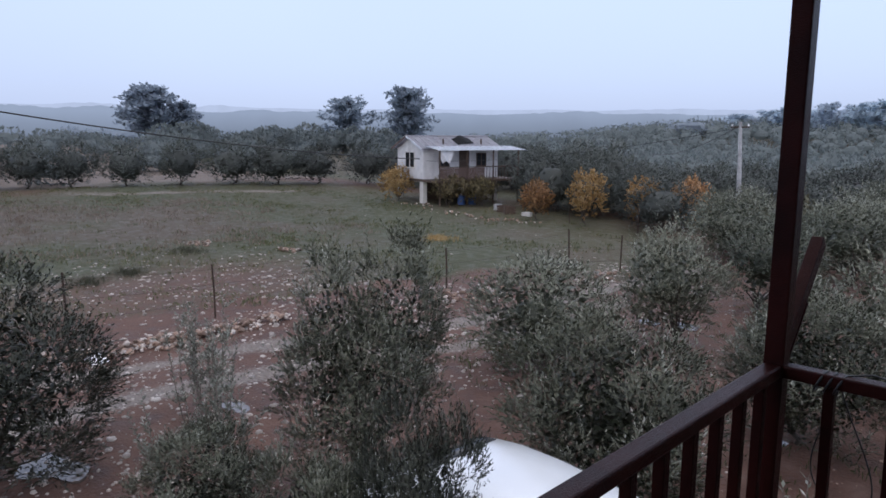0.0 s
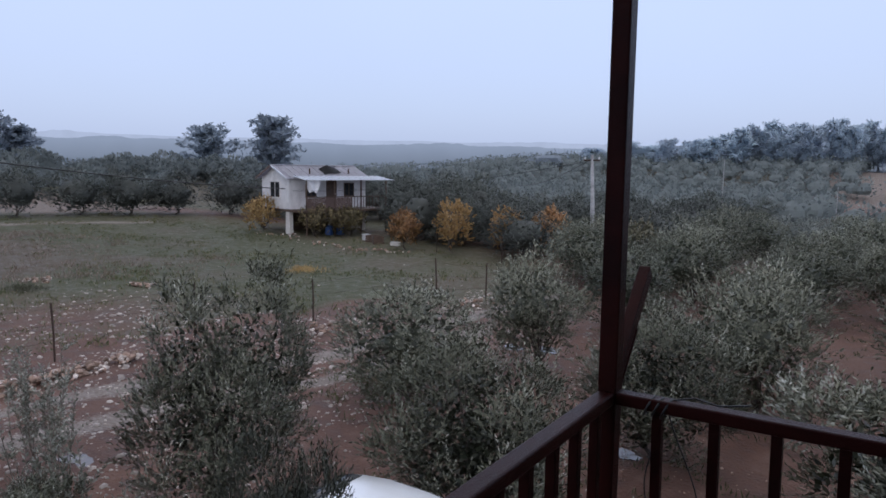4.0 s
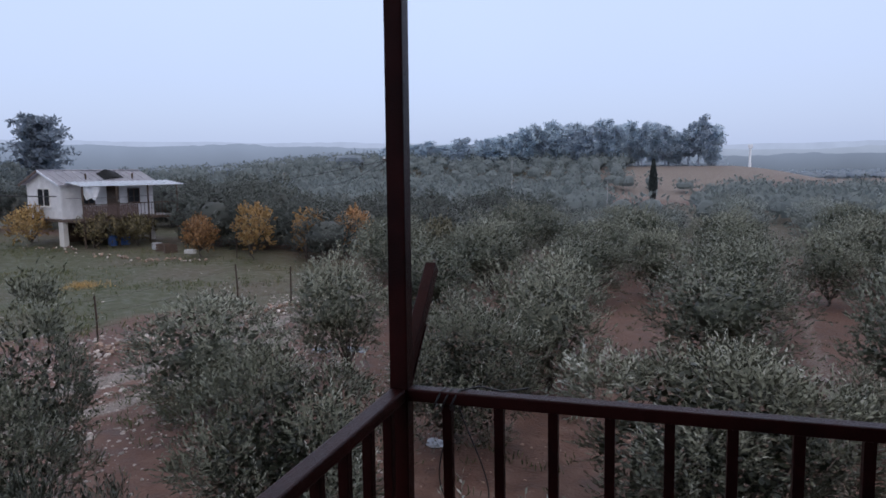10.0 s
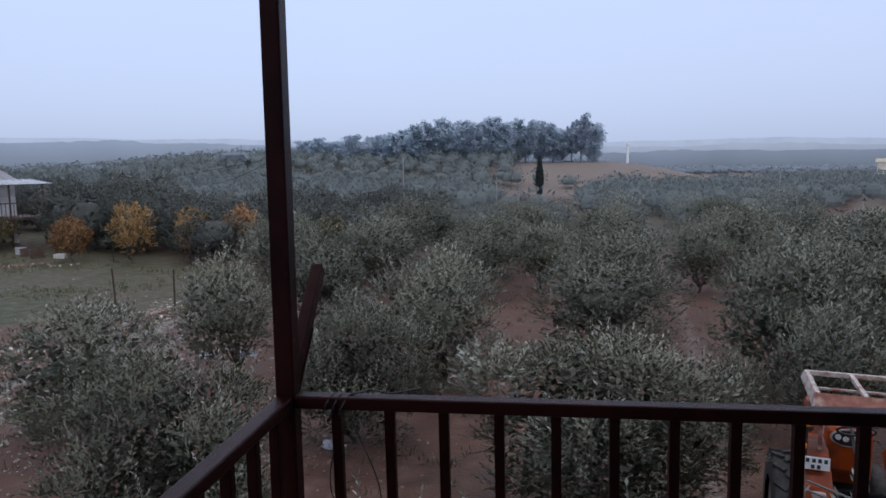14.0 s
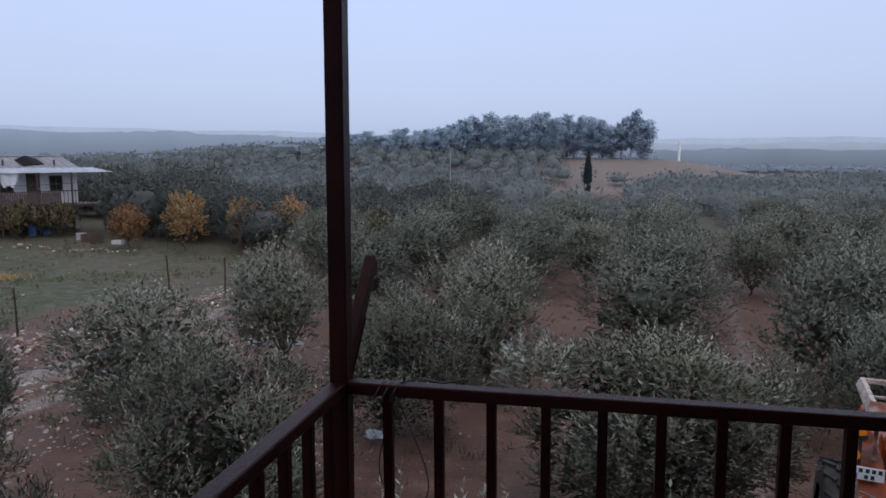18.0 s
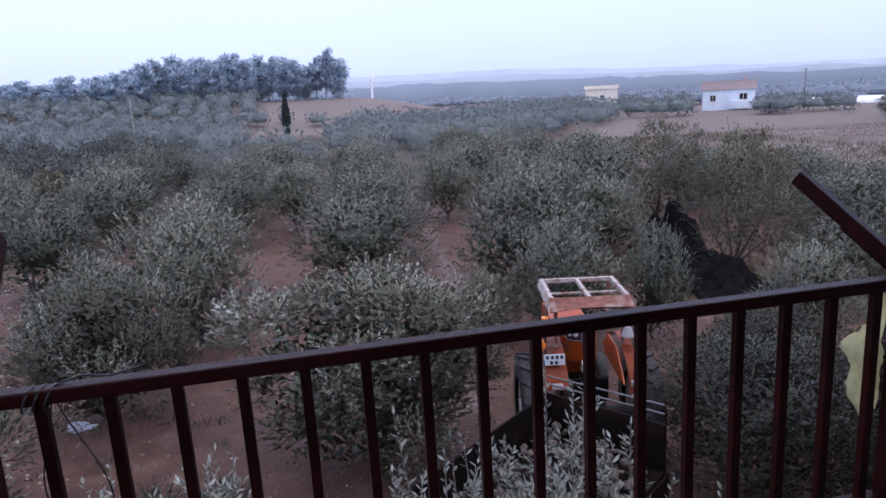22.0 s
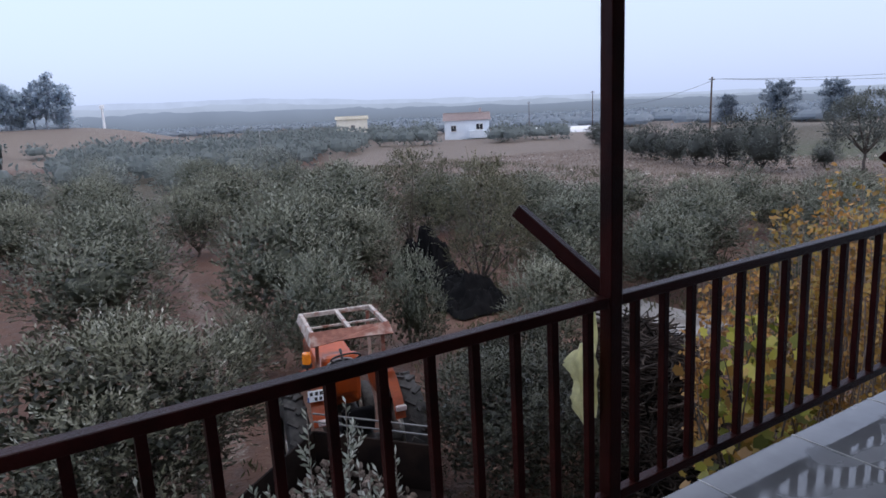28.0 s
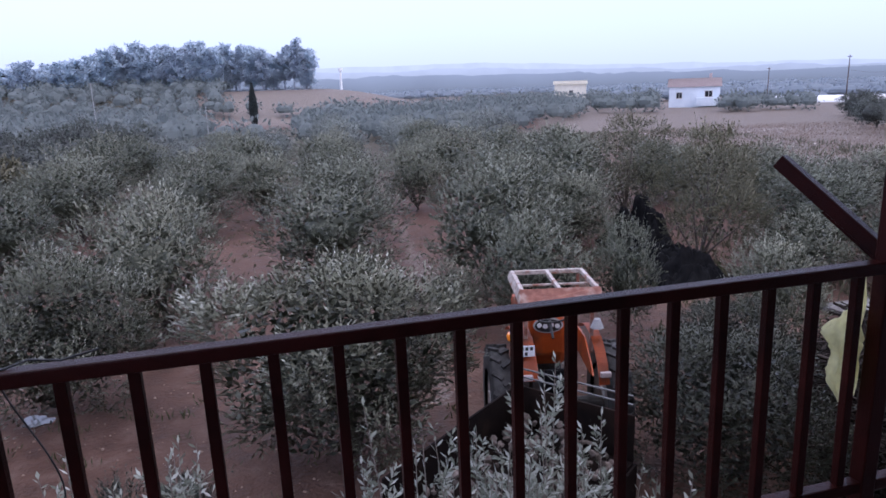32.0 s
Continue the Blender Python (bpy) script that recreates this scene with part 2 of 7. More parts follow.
PORCHVINE = leaf_material("olive_brown_vine_leaves", (0.075, 0.062, 0.035), (0.21, 0.165, 0.085), (0.44, 0.35, 0.17), 0.3, translucent=0.3, young=False, vary=0.2)
BROWNISH = leaf_material("browning_leaves", (0.070, 0.068, 0.042), (0.175, 0.168, 0.105), (0.32, 0.30, 0.19), 0.3)
GRASS = leaf_material("grass_blades", (0.042, 0.060, 0.022), (0.085, 0.098, 0.038), (0.20, 0.17, 0.09), 0.2, young=False)
DRYGRASS = leaf_material("dry_grass_blades", (0.124, 0.098, 0.072), (0.195, 0.156, 0.117), (0.299, 0.247, 0.202), 0.3, young=False)
BARK = material("olive_bark", (0.055, 0.045, 0.038), (0.12, 0.10, 0.085), 6, 0.85, bump=0.7, fine=40)
PALEBARK = material("pale_bark", (0.16, 0.13, 0.11), (0.26, 0.22, 0.19), 6, 0.85, bump=0.6, fine=40)
STEEL = material("brown_painted_steel", (0.021, 0.0033, 0.0026), (0.034, 0.0058, 0.0045), 9, 0.34, bump=0.22, fine=240, c=(0.013, 0.0024, 0.0020), spec=0.09)
# for walls out of view, darkened to cut their reflection in the railing
PLASTER = material("wall_plaster_darkened", (0.20, 0.17, 0.14), (0.26, 0.22, 0.19), 3, 0.9, bump=0.2)
WETFLOOR = material("wet_floor_tile", (0.155, 0.16, 0.17), (0.20, 0.205, 0.215), 2.5, 0.06, bump=0.02, fine=9, spec=0.75, c=(0.175, 0.18, 0.185))
def puddles(m, wet, damp):
    """Uneven film of water: patches of smooth and of duller wet surface."""
    n, l = m.node_tree.nodes, m.node_tree.links
    tc, ns, r = n.new("ShaderNodeTexCoord"), n.new("ShaderNodeTexNoise"), n.new("ShaderNodeMapRange")
    ns.inputs["Scale"].default_value, ns.inputs["Detail"].default_value, ns.inputs["Distortion"].default_value = 3.2, 7, 0.8
    r.inputs[1].default_value, r.inputs[2].default_value, r.inputs[3].default_value, r.inputs[4].default_value = 0.46, 0.56, wet, damp
    l.new(tc.outputs["Object"], ns.inputs["Vector"])
    l.new(ns.outputs[0], r.inputs[0])
    l.new(r.outputs[0], n["Principled BSDF"].inputs["Roughness"])


puddles(WETFLOOR, 0.03, 0.30)
GROUT = material("grout", (0.42, 0.42, 0.41), (0.5, 0.5, 0.49), 30, 0.6)
STONE = material("field_stone", (0.25, 0.21, 0.18), (0.50, 0.45, 0.41), 6, 0.75, bump=0.5, fine=35, island=0.4, objvar=0.35)
LOADSTONE = material("dull_wet_stone", (0.06, 0.047, 0.040), (0.13, 0.105, 0.09), 8, 0.8, bump=0.5, fine=35, island=0.4, objvar=0.45, spec=0.2)
REDSTONE = material("reddish_stone", (0.13, 0.078, 0.055), (0.28, 0.205, 0.16), 7, 0.75, bump=0.5, fine=35, island=0.4, objvar=0.5)
IRON = material("rusty_iron", (0.035, 0.024, 0.020), (0.075, 0.045, 0.032), 20, 0.7, metal=0.3, bump=0.3)
CONCRETE = material("weathered_concrete", (0.36, 0.36, 0.37), (0.50, 0.50, 0.51), 4, 0.85, bump=0.4, c=(0.30, 0.30, 0.30))
WETPAD = material("wet_pale_concrete", (0.20, 0.19, 0.19), (0.30, 0.29, 0.285), 2.2, 0.6, bump=0.4, c=(0.16, 0.14, 0.13))
RACKBAR = material("worn_grey_bar", (0.09, 0.085, 0.08), (0.17, 0.16, 0.155), 12, 0.5, metal=0.3, bump=0.1)
CABLE = material("black_cable", (0.012, 0.012, 0.013), (0.03, 0.03, 0.03), 20, 0.5)
WHITEWALL = material("white_render", (0.55, 0.53, 0.50), (0.68, 0.66, 0.62), 1.2, 0.85, bump=0.2, c=(0.48, 0.46, 0.43))
# yellow wall colour paled to stand for the haze before it
YELLOWWALL = material("yellow_render_hazed", (0.66, 0.62, 0.52), (0.76, 0.72, 0.62), 0.8, 0.85, bump=0.2)
BLUEWALL = material("pale_blue_render", (0.60, 0.66, 0.72), (0.72, 0.77, 0.82), 0.7, 0.85, bump=0.2)
BOARDS = material("pale_siding", (0.62, 0.61, 0.61), (0.74, 0.73, 0.73), 2.2, 0.75, bump=0.2, c=(0.56, 0.55, 0.55))
TILEROOF = material("grey_metal_roof", (0.33, 0.32, 0.36), (0.45, 0.44, 0.485), 3, 0.42, bump=0.2, c=(0.37, 0.355, 0.395))
REDROOF = material("red_roof_tile", (0.40, 0.32, 0.31), (0.47, 0.38, 0.37), 2, 0.7, bump=0.3)
TINROOF = material("galvanised_sheet", (0.62, 0.65, 0.70), (0.78, 0.81, 0.86), 2.0, 0.35, metal=0.1, bump=0.1)
DARKWOOD = material("dark_wood", (0.055, 0.035, 0.025), (0.10, 0.065, 0.045), 6, 0.7, bump=0.3, fine=30)
REDWOOD = material("dark_brown_wood", (0.075, 0.048, 0.042), (0.125, 0.085, 0.072), 6, 0.65, bump=0.3, fine=30)
DARKGLASS = material("dark_window_glass", (0.02, 0.022, 0.026), (0.035, 0.037, 0.042), 1.0, 0.08, bump=0.0)
CARPAINT = material("white_car_paint", (0.78, 0.79, 0.80), (0.82, 0.83, 0.84), 1.5, 0.25, bump=0.0, coat=1.0, fine=200)
RUBBER = material("muddy_rubber", (0.022, 0.021, 0.021), (0.060, 0.056, 0.054), 12, 0.8, bump=0.3)
CHROME = material("dull_rim", (0.45, 0.44, 0.42), (0.60, 0.59, 0.57), 8, 0.4, metal=0.8, bump=0.1)
ORANGE = material("orange_tractor_paint", (0.33, 0.052, 0.007), (0.46, 0.080, 0.010), 5, 0.42, bump=0.1, coat=0.2, c=(0.16, 0.045, 0.02))
ENGINE = material("greasy_iron", (0.018, 0.017, 0.016), (0.05, 0.045, 0.04), 9, 0.5, metal=0.5, bump=0.3)
CANOPYFRAME = material("peeling_white_paint", (0.30, 0.24, 0.205), (0.56, 0.50, 0.46), 16, 0.5, bump=0.3, c=(0.26, 0.11, 0.07))
CANOPYRUST = material("rusty_painted_sheet", (0.15, 0.045, 0.028), (0.27, 0.105, 0.070), 10, 0.6, bump=0.3, c=(0.38, 0.28, 0.24))
TRAILER = material("dark_brown_sheet", (0.007, 0.0045, 0.004), (0.012, 0.0075, 0.0062), 5, 0.75, bump=0.2, c=(0.020, 0.012, 0.009), spec=0.1)
AMBER = material("amber_lens", (0.80, 0.20, 0.01), (0.90, 0.28, 0.02), 6, 0.2, bump=0.0, coat=0.8)
PLATE = material("white_plate", (0.74, 0.76, 0.78), (0.80, 0.82, 0.84), 8, 0.4, bump=0.0)
INK = material("black_print", (0.015, 0.015, 0.017), (0.03, 0.03, 0.03), 8, 0.5, bump=0.0)
BLUE = material("blue_plastic", (0.03, 0.08, 0.24), (0.06, 0.13, 0.34), 4, 0.45, bump=0.1)
BAG = material("yellow_plastic_bag", (0.80, 0.77, 0.50), (0.88, 0.86, 0.63), 12, 0.3, bump=0.8, fine=40, translucent=0.8)
WHITEBAG = material("white_plastic_sheet", (0.70, 0.70, 0.72), (0.82, 0.82, 0.84), 6, 0.35, bump=0.3)
BLACKSHEET = material("black_plastic_sheet", (0.004, 0.004, 0.005), (0.010, 0.010, 0.011), 4, 0.6, bump=0.9, fine=9, spec=0.05)
STICKS = material("dry_sticks", (0.009, 0.007, 0.006), (0.040, 0.032, 0.028), 6, 0.9, bump=0.3, island=0.6, objvar=0.8, spec=0.1)
WATER = material("puddle_water", (0.10, 0.08, 0.07), (0.13, 0.105, 0.09), 1.5, 0.04, bump=0.02, fine=6, spec=0.7)


# ---- mesh helpers ----
def raw(name, verts, faces, mat, parent=None, label="", smooth=False):
    """One mesh object from arrays; faces all of one size, or lists."""
    me = bpy.data.meshes.new(name)
    v, f = np.asarray(verts, np.float32), faces
    if isinstance(f, np.ndarray):
        k = f.shape[1]
        me.vertices.add(len(v))
        me.vertices.foreach_set("co", v.ravel())
        me.loops.add(f.size)
        me.loops.foreach_set("vertex_index", f.ravel().astype(np.int32))
        me.polygons.add(len(f))
        me.polygons.foreach_set("loop_start", np.arange(0, f.size, k, dtype=np.int32))
        me.update(calc_edges=True)
    else:
        me.from_pydata([tuple(map(float, p)) for p in v], [], f)
        me.update()
    if smooth:
        me.polygons.foreach_set("use_smooth", np.ones(len(me.polygons), bool))
    me.materials.append(mat)
    ob = new(name, me)
    if parent:
        ob.parent = parent
    if label:
        tagged(ob, label)
    return ob


def part(name, bm, mat, parent=None, label="", smooth=False):
    """Links a bmesh as one mesh object under a thing or a part."""
    me = bpy.data.meshes.new(name)
    bm.to_mesh(me)
    bm.free()
    if smooth:
        me.polygons.foreach_set("use_smooth", np.ones(len(me.polygons), bool))
    me.materials.append(mat)
    ob = new(name, me)
    if parent:
        ob.parent = parent
    if label:
        tagged(ob, label)
    return ob


def thing(name, m, label, category, group="", kind=""):
    ob = new(name)
    ob.empty_display_size = 0.1
    ob.matrix_basis = m
    return tagged(ob, label, category, group, kind)


def box(x0, x1, y0, y1, z0, z1, bevel=0.0, bm=None, turn=None):
    """A bevelled box between the given planes."""
    own = bmesh.new()
    bmesh.ops.create_cube(own, size=1)
    bmesh.ops.scale(own, vec=(x1 - x0, y1 - y0, z1 - z0), verts=own.verts)
    bmesh.ops.translate(own, vec=((x0 + x1) / 2, (y0 + y1) / 2, (z0 + z1) / 2), verts=own.verts)
    if bevel:
        bmesh.ops.bevel(own, geom=own.edges[:], offset=bevel, segments=2, affect="EDGES", profile=0.5)
    if turn is not None:
        own.transform(turn)
    return join(bm, own)


def join(bm, own):
    if bm is None:
        return own
    me = bpy.data.meshes.new("tmp")
    own.to_mesh(me)
    own.free()
    bm.from_mesh(me)
    bpy.data.meshes.remove(me)
    return bm


def tube(points, radii, segs=8):
    """Vertices and quads of a tube along points."""
    p = np.asarray(points, float)
    r = np.broadcast_to(np.asarray(radii, float), (len(p),))
    d = np.gradient(p, axis=0)
    d /= np.linalg.norm(d, axis=1, keepdims=True) + 1e-9
    ref = np.array([0.0, 0, 1]) if abs(d[0, 2]) < 0.9 else np.array([1.0, 0, 0])
    u = np.cross(d, ref)
    u /= np.linalg.norm(u, axis=1, keepdims=True) + 1e-9
    w = np.cross(d, u)
    a = np.arange(segs) * 2 * np.pi / segs
    v = p[:, None] + r[:, None, None] * (np.cos(a)[None, :, None] * u[:, None] + np.sin(a)[None, :, None] * w[:, None])
    i = np.arange(len(p) - 1)[:, None] * segs + np.arange(segs)[None]
    j = np.arange(len(p) - 1)[:, None] * segs + (np.arange(segs)[None] + 1) % segs
    f = np.stack([i, i + segs, j + segs, j], -1).reshape(-1, 4)
    return v.reshape(-1, 3), f


def tubes(many, segs=8):
    vs, fs, n = [], [], 0
    for pts, rad in many:
        v, f = tube(pts, rad, segs)
        vs.append(v)
        fs.append(f + n)
        n += len(v)
    return np.concatenate(vs), np.concatenate(fs)


def cyl(r, h, segs=20, r2=None, m=None, bevel=0.0, bm=None):
    own = bmesh.new()
    bmesh.ops.create_cone(own, cap_ends=True, segments=segs, radius1=r, radius2=r if r2 is None else r2, depth=h)
    if bevel:
        bmesh.ops.bevel(own, geom=[e for e in own.edges if len(e.link_faces) == 2 and e.calc_face_angle(0) > 0.8], offset=bevel, segments=2, affect="EDGES", profile=0.5)
    if m is not None:
        own.transform(m)
    return join(bm, own)


def leaves(rng, centre, way, length, width, droop=0.0):
    """Narrow diamond leaves, folded a little along the midrib: vertices and quads."""
    n = len(centre)
    side = np.cross(way, rng.normal(size=(n, 3)))
    side /= np.linalg.norm(side, axis=1, keepdims=True) + 1e-9
    L = np.asarray(length).reshape(-1, 1) * rng.uniform(0.75, 1.25, (n, 1))
    W = np.asarray(width).reshape(-1, 1) * rng.uniform(0.8, 1.2, (n, 1))
    tip = centre + way * L
    tip[:, 2] -= droop * L[:, 0]
    mid = centre + way * L * 0.5
    v = np.stack([centre, mid + side * W * 0.5, tip, mid - side * W * 0.5], 1).reshape(-1, 3)
    return v, np.arange(4 * n).reshape(n, 4)


def unit(v):
    return v / (np.linalg.norm(v, axis=-1, keepdims=True) + 1e-9)


def soft_normals(ob, normals):
    """Gives a leafy mesh the rounded shading of its clumps."""
    me = ob.data
    me.polygons.foreach_set("use_smooth", np.ones(len(me.polygons), bool))
    me.normals_split_custom_set_from_vertices(normals.tolist())


def face_out(v, f, nor):
    """Turns quads so that they face the way their clump does."""
    p = v[f]
    flip = np.einsum("ij,ij->i", np.cross(p[:, 1] - p[:, 0], p[:, 3] - p[:, 0]), nor[f[:, 0]]) < 0
    return np.where(flip[:, None], f[:, ::-1], f)


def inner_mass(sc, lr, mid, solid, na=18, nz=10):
    """One uneven lump inside a crown that follows the lobes; crown() darkens it as shade."""
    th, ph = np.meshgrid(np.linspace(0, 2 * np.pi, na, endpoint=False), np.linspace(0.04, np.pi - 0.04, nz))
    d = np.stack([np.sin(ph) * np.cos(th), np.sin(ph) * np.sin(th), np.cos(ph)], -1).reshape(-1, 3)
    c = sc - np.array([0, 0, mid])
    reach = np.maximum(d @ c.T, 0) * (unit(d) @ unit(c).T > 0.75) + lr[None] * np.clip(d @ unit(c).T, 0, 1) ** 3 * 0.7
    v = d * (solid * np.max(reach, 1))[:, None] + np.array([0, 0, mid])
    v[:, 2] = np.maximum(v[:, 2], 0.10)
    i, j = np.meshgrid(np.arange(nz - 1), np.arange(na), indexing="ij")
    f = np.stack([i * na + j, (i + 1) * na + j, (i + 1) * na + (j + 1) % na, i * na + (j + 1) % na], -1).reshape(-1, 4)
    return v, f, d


def crown(rng, h, r, base, twigs, per, leaf, width, shoots=0.15, blobs=9, up=0.35, sprays=24, core=0.3, pale_cut=0.0, calm=0.0, low=1.62, solid=0.0, inner_shade=-0.3, uneven=(0.66, 1.12)):
    """Leaves on twigs; the twigs stand on uneven lobes that make up a rounded crown with dark gaps between."""
    k = np.arange(sprays)
    cz = 1 - low * (k + 0.5) / sprays
    a = k * 2.399 + rng.normal(size=sprays) * 0.35
    ring = np.sqrt(1 - cz ** 2)
    d = np.stack([ring * np.cos(a), ring * np.sin(a), cz], 1)
    mid, rz = base + (h - base) * 0.46, (h - base) * 0.56
    lr = r * rng.uniform(0.20, 0.42, sprays)
    sc = d * rng.uniform(*uneven, (sprays, 1)) * np.stack([r - 0.85 * lr, r - 0.85 * lr, rz - 0.75 * lr], 1) + np.array([0, 0, mid])
    which = rng.choice(sprays, twigs, p=lr ** 2 / np.sum(lr ** 2))
    n = unit(rng.normal(size=(twigs, 3)))
    out = unit(n + d[which] * 0.70 + np.array([0, 0, 0.28]))
    start = sc[which] + out * (lr[which] * rng.uniform(0.35, 0.92, twigs) ** 0.6)[:, None]
    start[:, 2] = np.clip(start[:, 2], 0.08, h)
    tall = rng.random(twigs) < shoots
    way = unit(out * np.where(tall, 0.45, 0.85)[:, None] + np.array([0, 0, 1.0]) * np.where(tall, 1.1, up + 0.2)[:, None] + rng.normal(size=(twigs, 3)) * 0.24)
    long = np.where(tall, 1.6, 1.0) * rng.uniform(0.15, 0.34, twigs) * (0.6 + 0.4 * min(1.6, leaf / 0.07))
    s = np.linspace(0.05, 1, per)[None, :, None]
    pos = start[:, None] + way[:, None] * (long[:, None, None] * s)
    lw = unit(way[:, None] * 0.85 + rng.normal(size=(twigs, per, 3)) * 0.34)
    v, f = leaves(rng, pos.reshape(-1, 3), lw.reshape(-1, 3), leaf, width)
    nor = unit(out * 0.85 + d[which] * 0.45 + np.array([0, 0, 0.08]))
    nor = unit(np.repeat(np.repeat(nor, per, 0) + rng.normal(size=(twigs * per, 3)) * 0.24, 4, 0))
    nor = unit(nor * (1 - calm) + np.array([0, -0.15, 0.85]) * calm)
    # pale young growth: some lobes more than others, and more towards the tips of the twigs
    young = (1 - pale_cut) * (0.36 * rng.random(sprays)[which][:, None] + 0.24 * rng.random(twigs)[:, None] + 0.26 * s[0, :, 0][None] + 0.16 * tall[:, None])
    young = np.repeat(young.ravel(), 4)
    # larger leaves inside the crown, darkened to stand for the shade there
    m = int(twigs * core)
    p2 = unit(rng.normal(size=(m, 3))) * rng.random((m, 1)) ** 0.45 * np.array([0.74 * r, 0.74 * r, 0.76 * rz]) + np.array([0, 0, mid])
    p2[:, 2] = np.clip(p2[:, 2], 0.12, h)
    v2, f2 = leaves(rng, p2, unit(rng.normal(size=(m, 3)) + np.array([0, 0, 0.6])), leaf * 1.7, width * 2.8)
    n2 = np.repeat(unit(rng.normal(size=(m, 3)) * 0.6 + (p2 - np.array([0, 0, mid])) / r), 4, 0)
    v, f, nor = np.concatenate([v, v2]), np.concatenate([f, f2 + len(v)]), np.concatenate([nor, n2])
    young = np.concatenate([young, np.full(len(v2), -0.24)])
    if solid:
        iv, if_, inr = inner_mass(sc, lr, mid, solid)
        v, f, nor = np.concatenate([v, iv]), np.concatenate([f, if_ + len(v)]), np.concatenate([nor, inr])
        # the lump's colour is lowered too, as shade between the lobes
        young = np.concatenate([young, np.full(len(iv), inner_shade)])
    keep = rng.permutation(sprays)[:blobs]
    return v, face_out(v, f, nor), sc[keep], nor, young


def trunk_tubes(rng, bc, base, thick, lean=0.15):
    top = np.array([rng.normal() * lean, rng.normal() * lean, base * 0.9])
    p0 = np.array([0, 0, -0.12])
    t = np.linspace(0, 1, 6)[:, None]
    wob = np.cumsum(rng.normal(size=(6, 3)) * 0.03, 0)
    wob[0] = 0
    stem = p0 + (top - p0) * t + wob
    many = [(stem, thick * np.array([1.5, 1.05, 0.95, 0.9, 0.92, 0.8]))]
    for c in bc[:8]:
        s = np.linspace(0, 1, 6)[:, None]
        mid = (stem[-1] + c) / 2 + rng.normal(size=3) * 0.12
        path = (1 - s) ** 2 * stem[-1] + 2 * s * (1 - s) * mid + s ** 2 * c
        many.append((path, thick * np.linspace(0.62, 0.12, 6)))
    return tubes(many, 5)


def olive_tree(seed, h, r, base, twigs, per, leaf, width, mat, label, group, thick=0.10, category="olive tree", bark=None, **kw):
    rng = np.random.default_rng(seed)
    tops = kw.pop("tops", None)
    if tops:
        # several crowns on one foot: (offset, height, radius, base, share of the twigs)
        many = [crown(rng, h_, r_, b_, int(twigs * q_), per, leaf, width, **kw) for u_, h_, r_, b_, q_ in tops]
        first = np.cumsum([0] + [len(c[0]) for c in many])
        v = np.concatenate([c[0] + np.array([t[0], 0, 0]) for c, t in zip(many, tops)])
        f = np.concatenate([c[1] + k for c, k in zip(many, first)])
        bc = np.concatenate([c[2][:3] + np.array([t[0], 0, 0]) for c, t in zip(many, tops)])
        nor, young = np.concatenate([c[3] for c in many]), np.concatenate([c[4] for c in many])
    else:
        v, f, bc, nor, young = crown(rng, h, r, base, twigs, per, leaf, width, **kw)
    ob = thing("olive_tree" if category == "olive tree" else category.replace(" ", "_"), Matrix.Identity(4), label, category, group)
    tv, tf = trunk_tubes(rng, bc, base, thick)
    raw("trunk", tv, tf, bark or BARK, ob, smooth=True)
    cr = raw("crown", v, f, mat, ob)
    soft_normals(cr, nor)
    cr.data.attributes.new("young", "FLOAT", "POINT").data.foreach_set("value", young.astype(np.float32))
    return ob


# ---- the ground ----
FIELD = [(-19.46, -12.86), (-18.01, 2.22), (-15.90, 13.32), (-13.50, 20.23), (-16.75, 28.30), (-23.46, 33.01), (-35.54, 34.48), (-54.43, 31.66), (-62.73, 15.28), (-74.41, -15.26)]


def inside(x, y, poly):
    """Signed softness: how far (metres, to about 2) a place lies inside a polygon."""
    x, y = np.asarray(x, float), np.asarray(y, float)
    odd, near = np.zeros(x.shape, bool), np.full(x.shape, 1e9)
    for (ax, ay), (bx, by) in zip(poly, poly[1:] + poly[:1]):
        cross = ((ay > y) != (by > y)) & (x < (bx - ax) * (y - ay) / (by - ay + 1e-12) + ax)
        odd ^= cross
        t = np.clip(((x - ax) * (bx - ax) + (y - ay) * (by - ay)) / ((bx - ax) ** 2 + (by - ay) ** 2), 0, 1)
        near = np.minimum(near, np.hypot(x - ax - t * (bx - ax), y - ay - t * (by - ay)))
    return np.where(odd, near, -near)


def step(a, b, v):
    t = np.clip((np.asarray(v, float) - a) / (b - a), 0, 1)
    return t * t * (3 - 2 * t)


def gz(x, y):
    """The height of the ground."""
    x, y = np.asarray(x, float), np.asarray(y, float)
    z = 0.05 * np.sin(x * 0.55 + 1.3) * np.sin(y * 0.48) + 0.03 * np.sin(x * 1.7 + y * 1.1)
    z = z + 5.2 * step(100, 146, y) * step(-150, -60, x) * (1 - step(12, 46, x))
    d = np.hypot(x, y)
    z = z + 0.9 * step(24, 60, -x) * step(10, 60, d)
    z = z + 2.6 * step(62, 125, -x) * (1 - step(95, 140, y))
    return z


def at(x, y, rz=0, s=1.0, dz=0.0):
    return Matrix.Translation((x, y, float(gz(x, y)) + dz)) @ pose(0, 0, 0, 0, 0, rz) @ Matrix.Diagonal((s, s, s, 1))


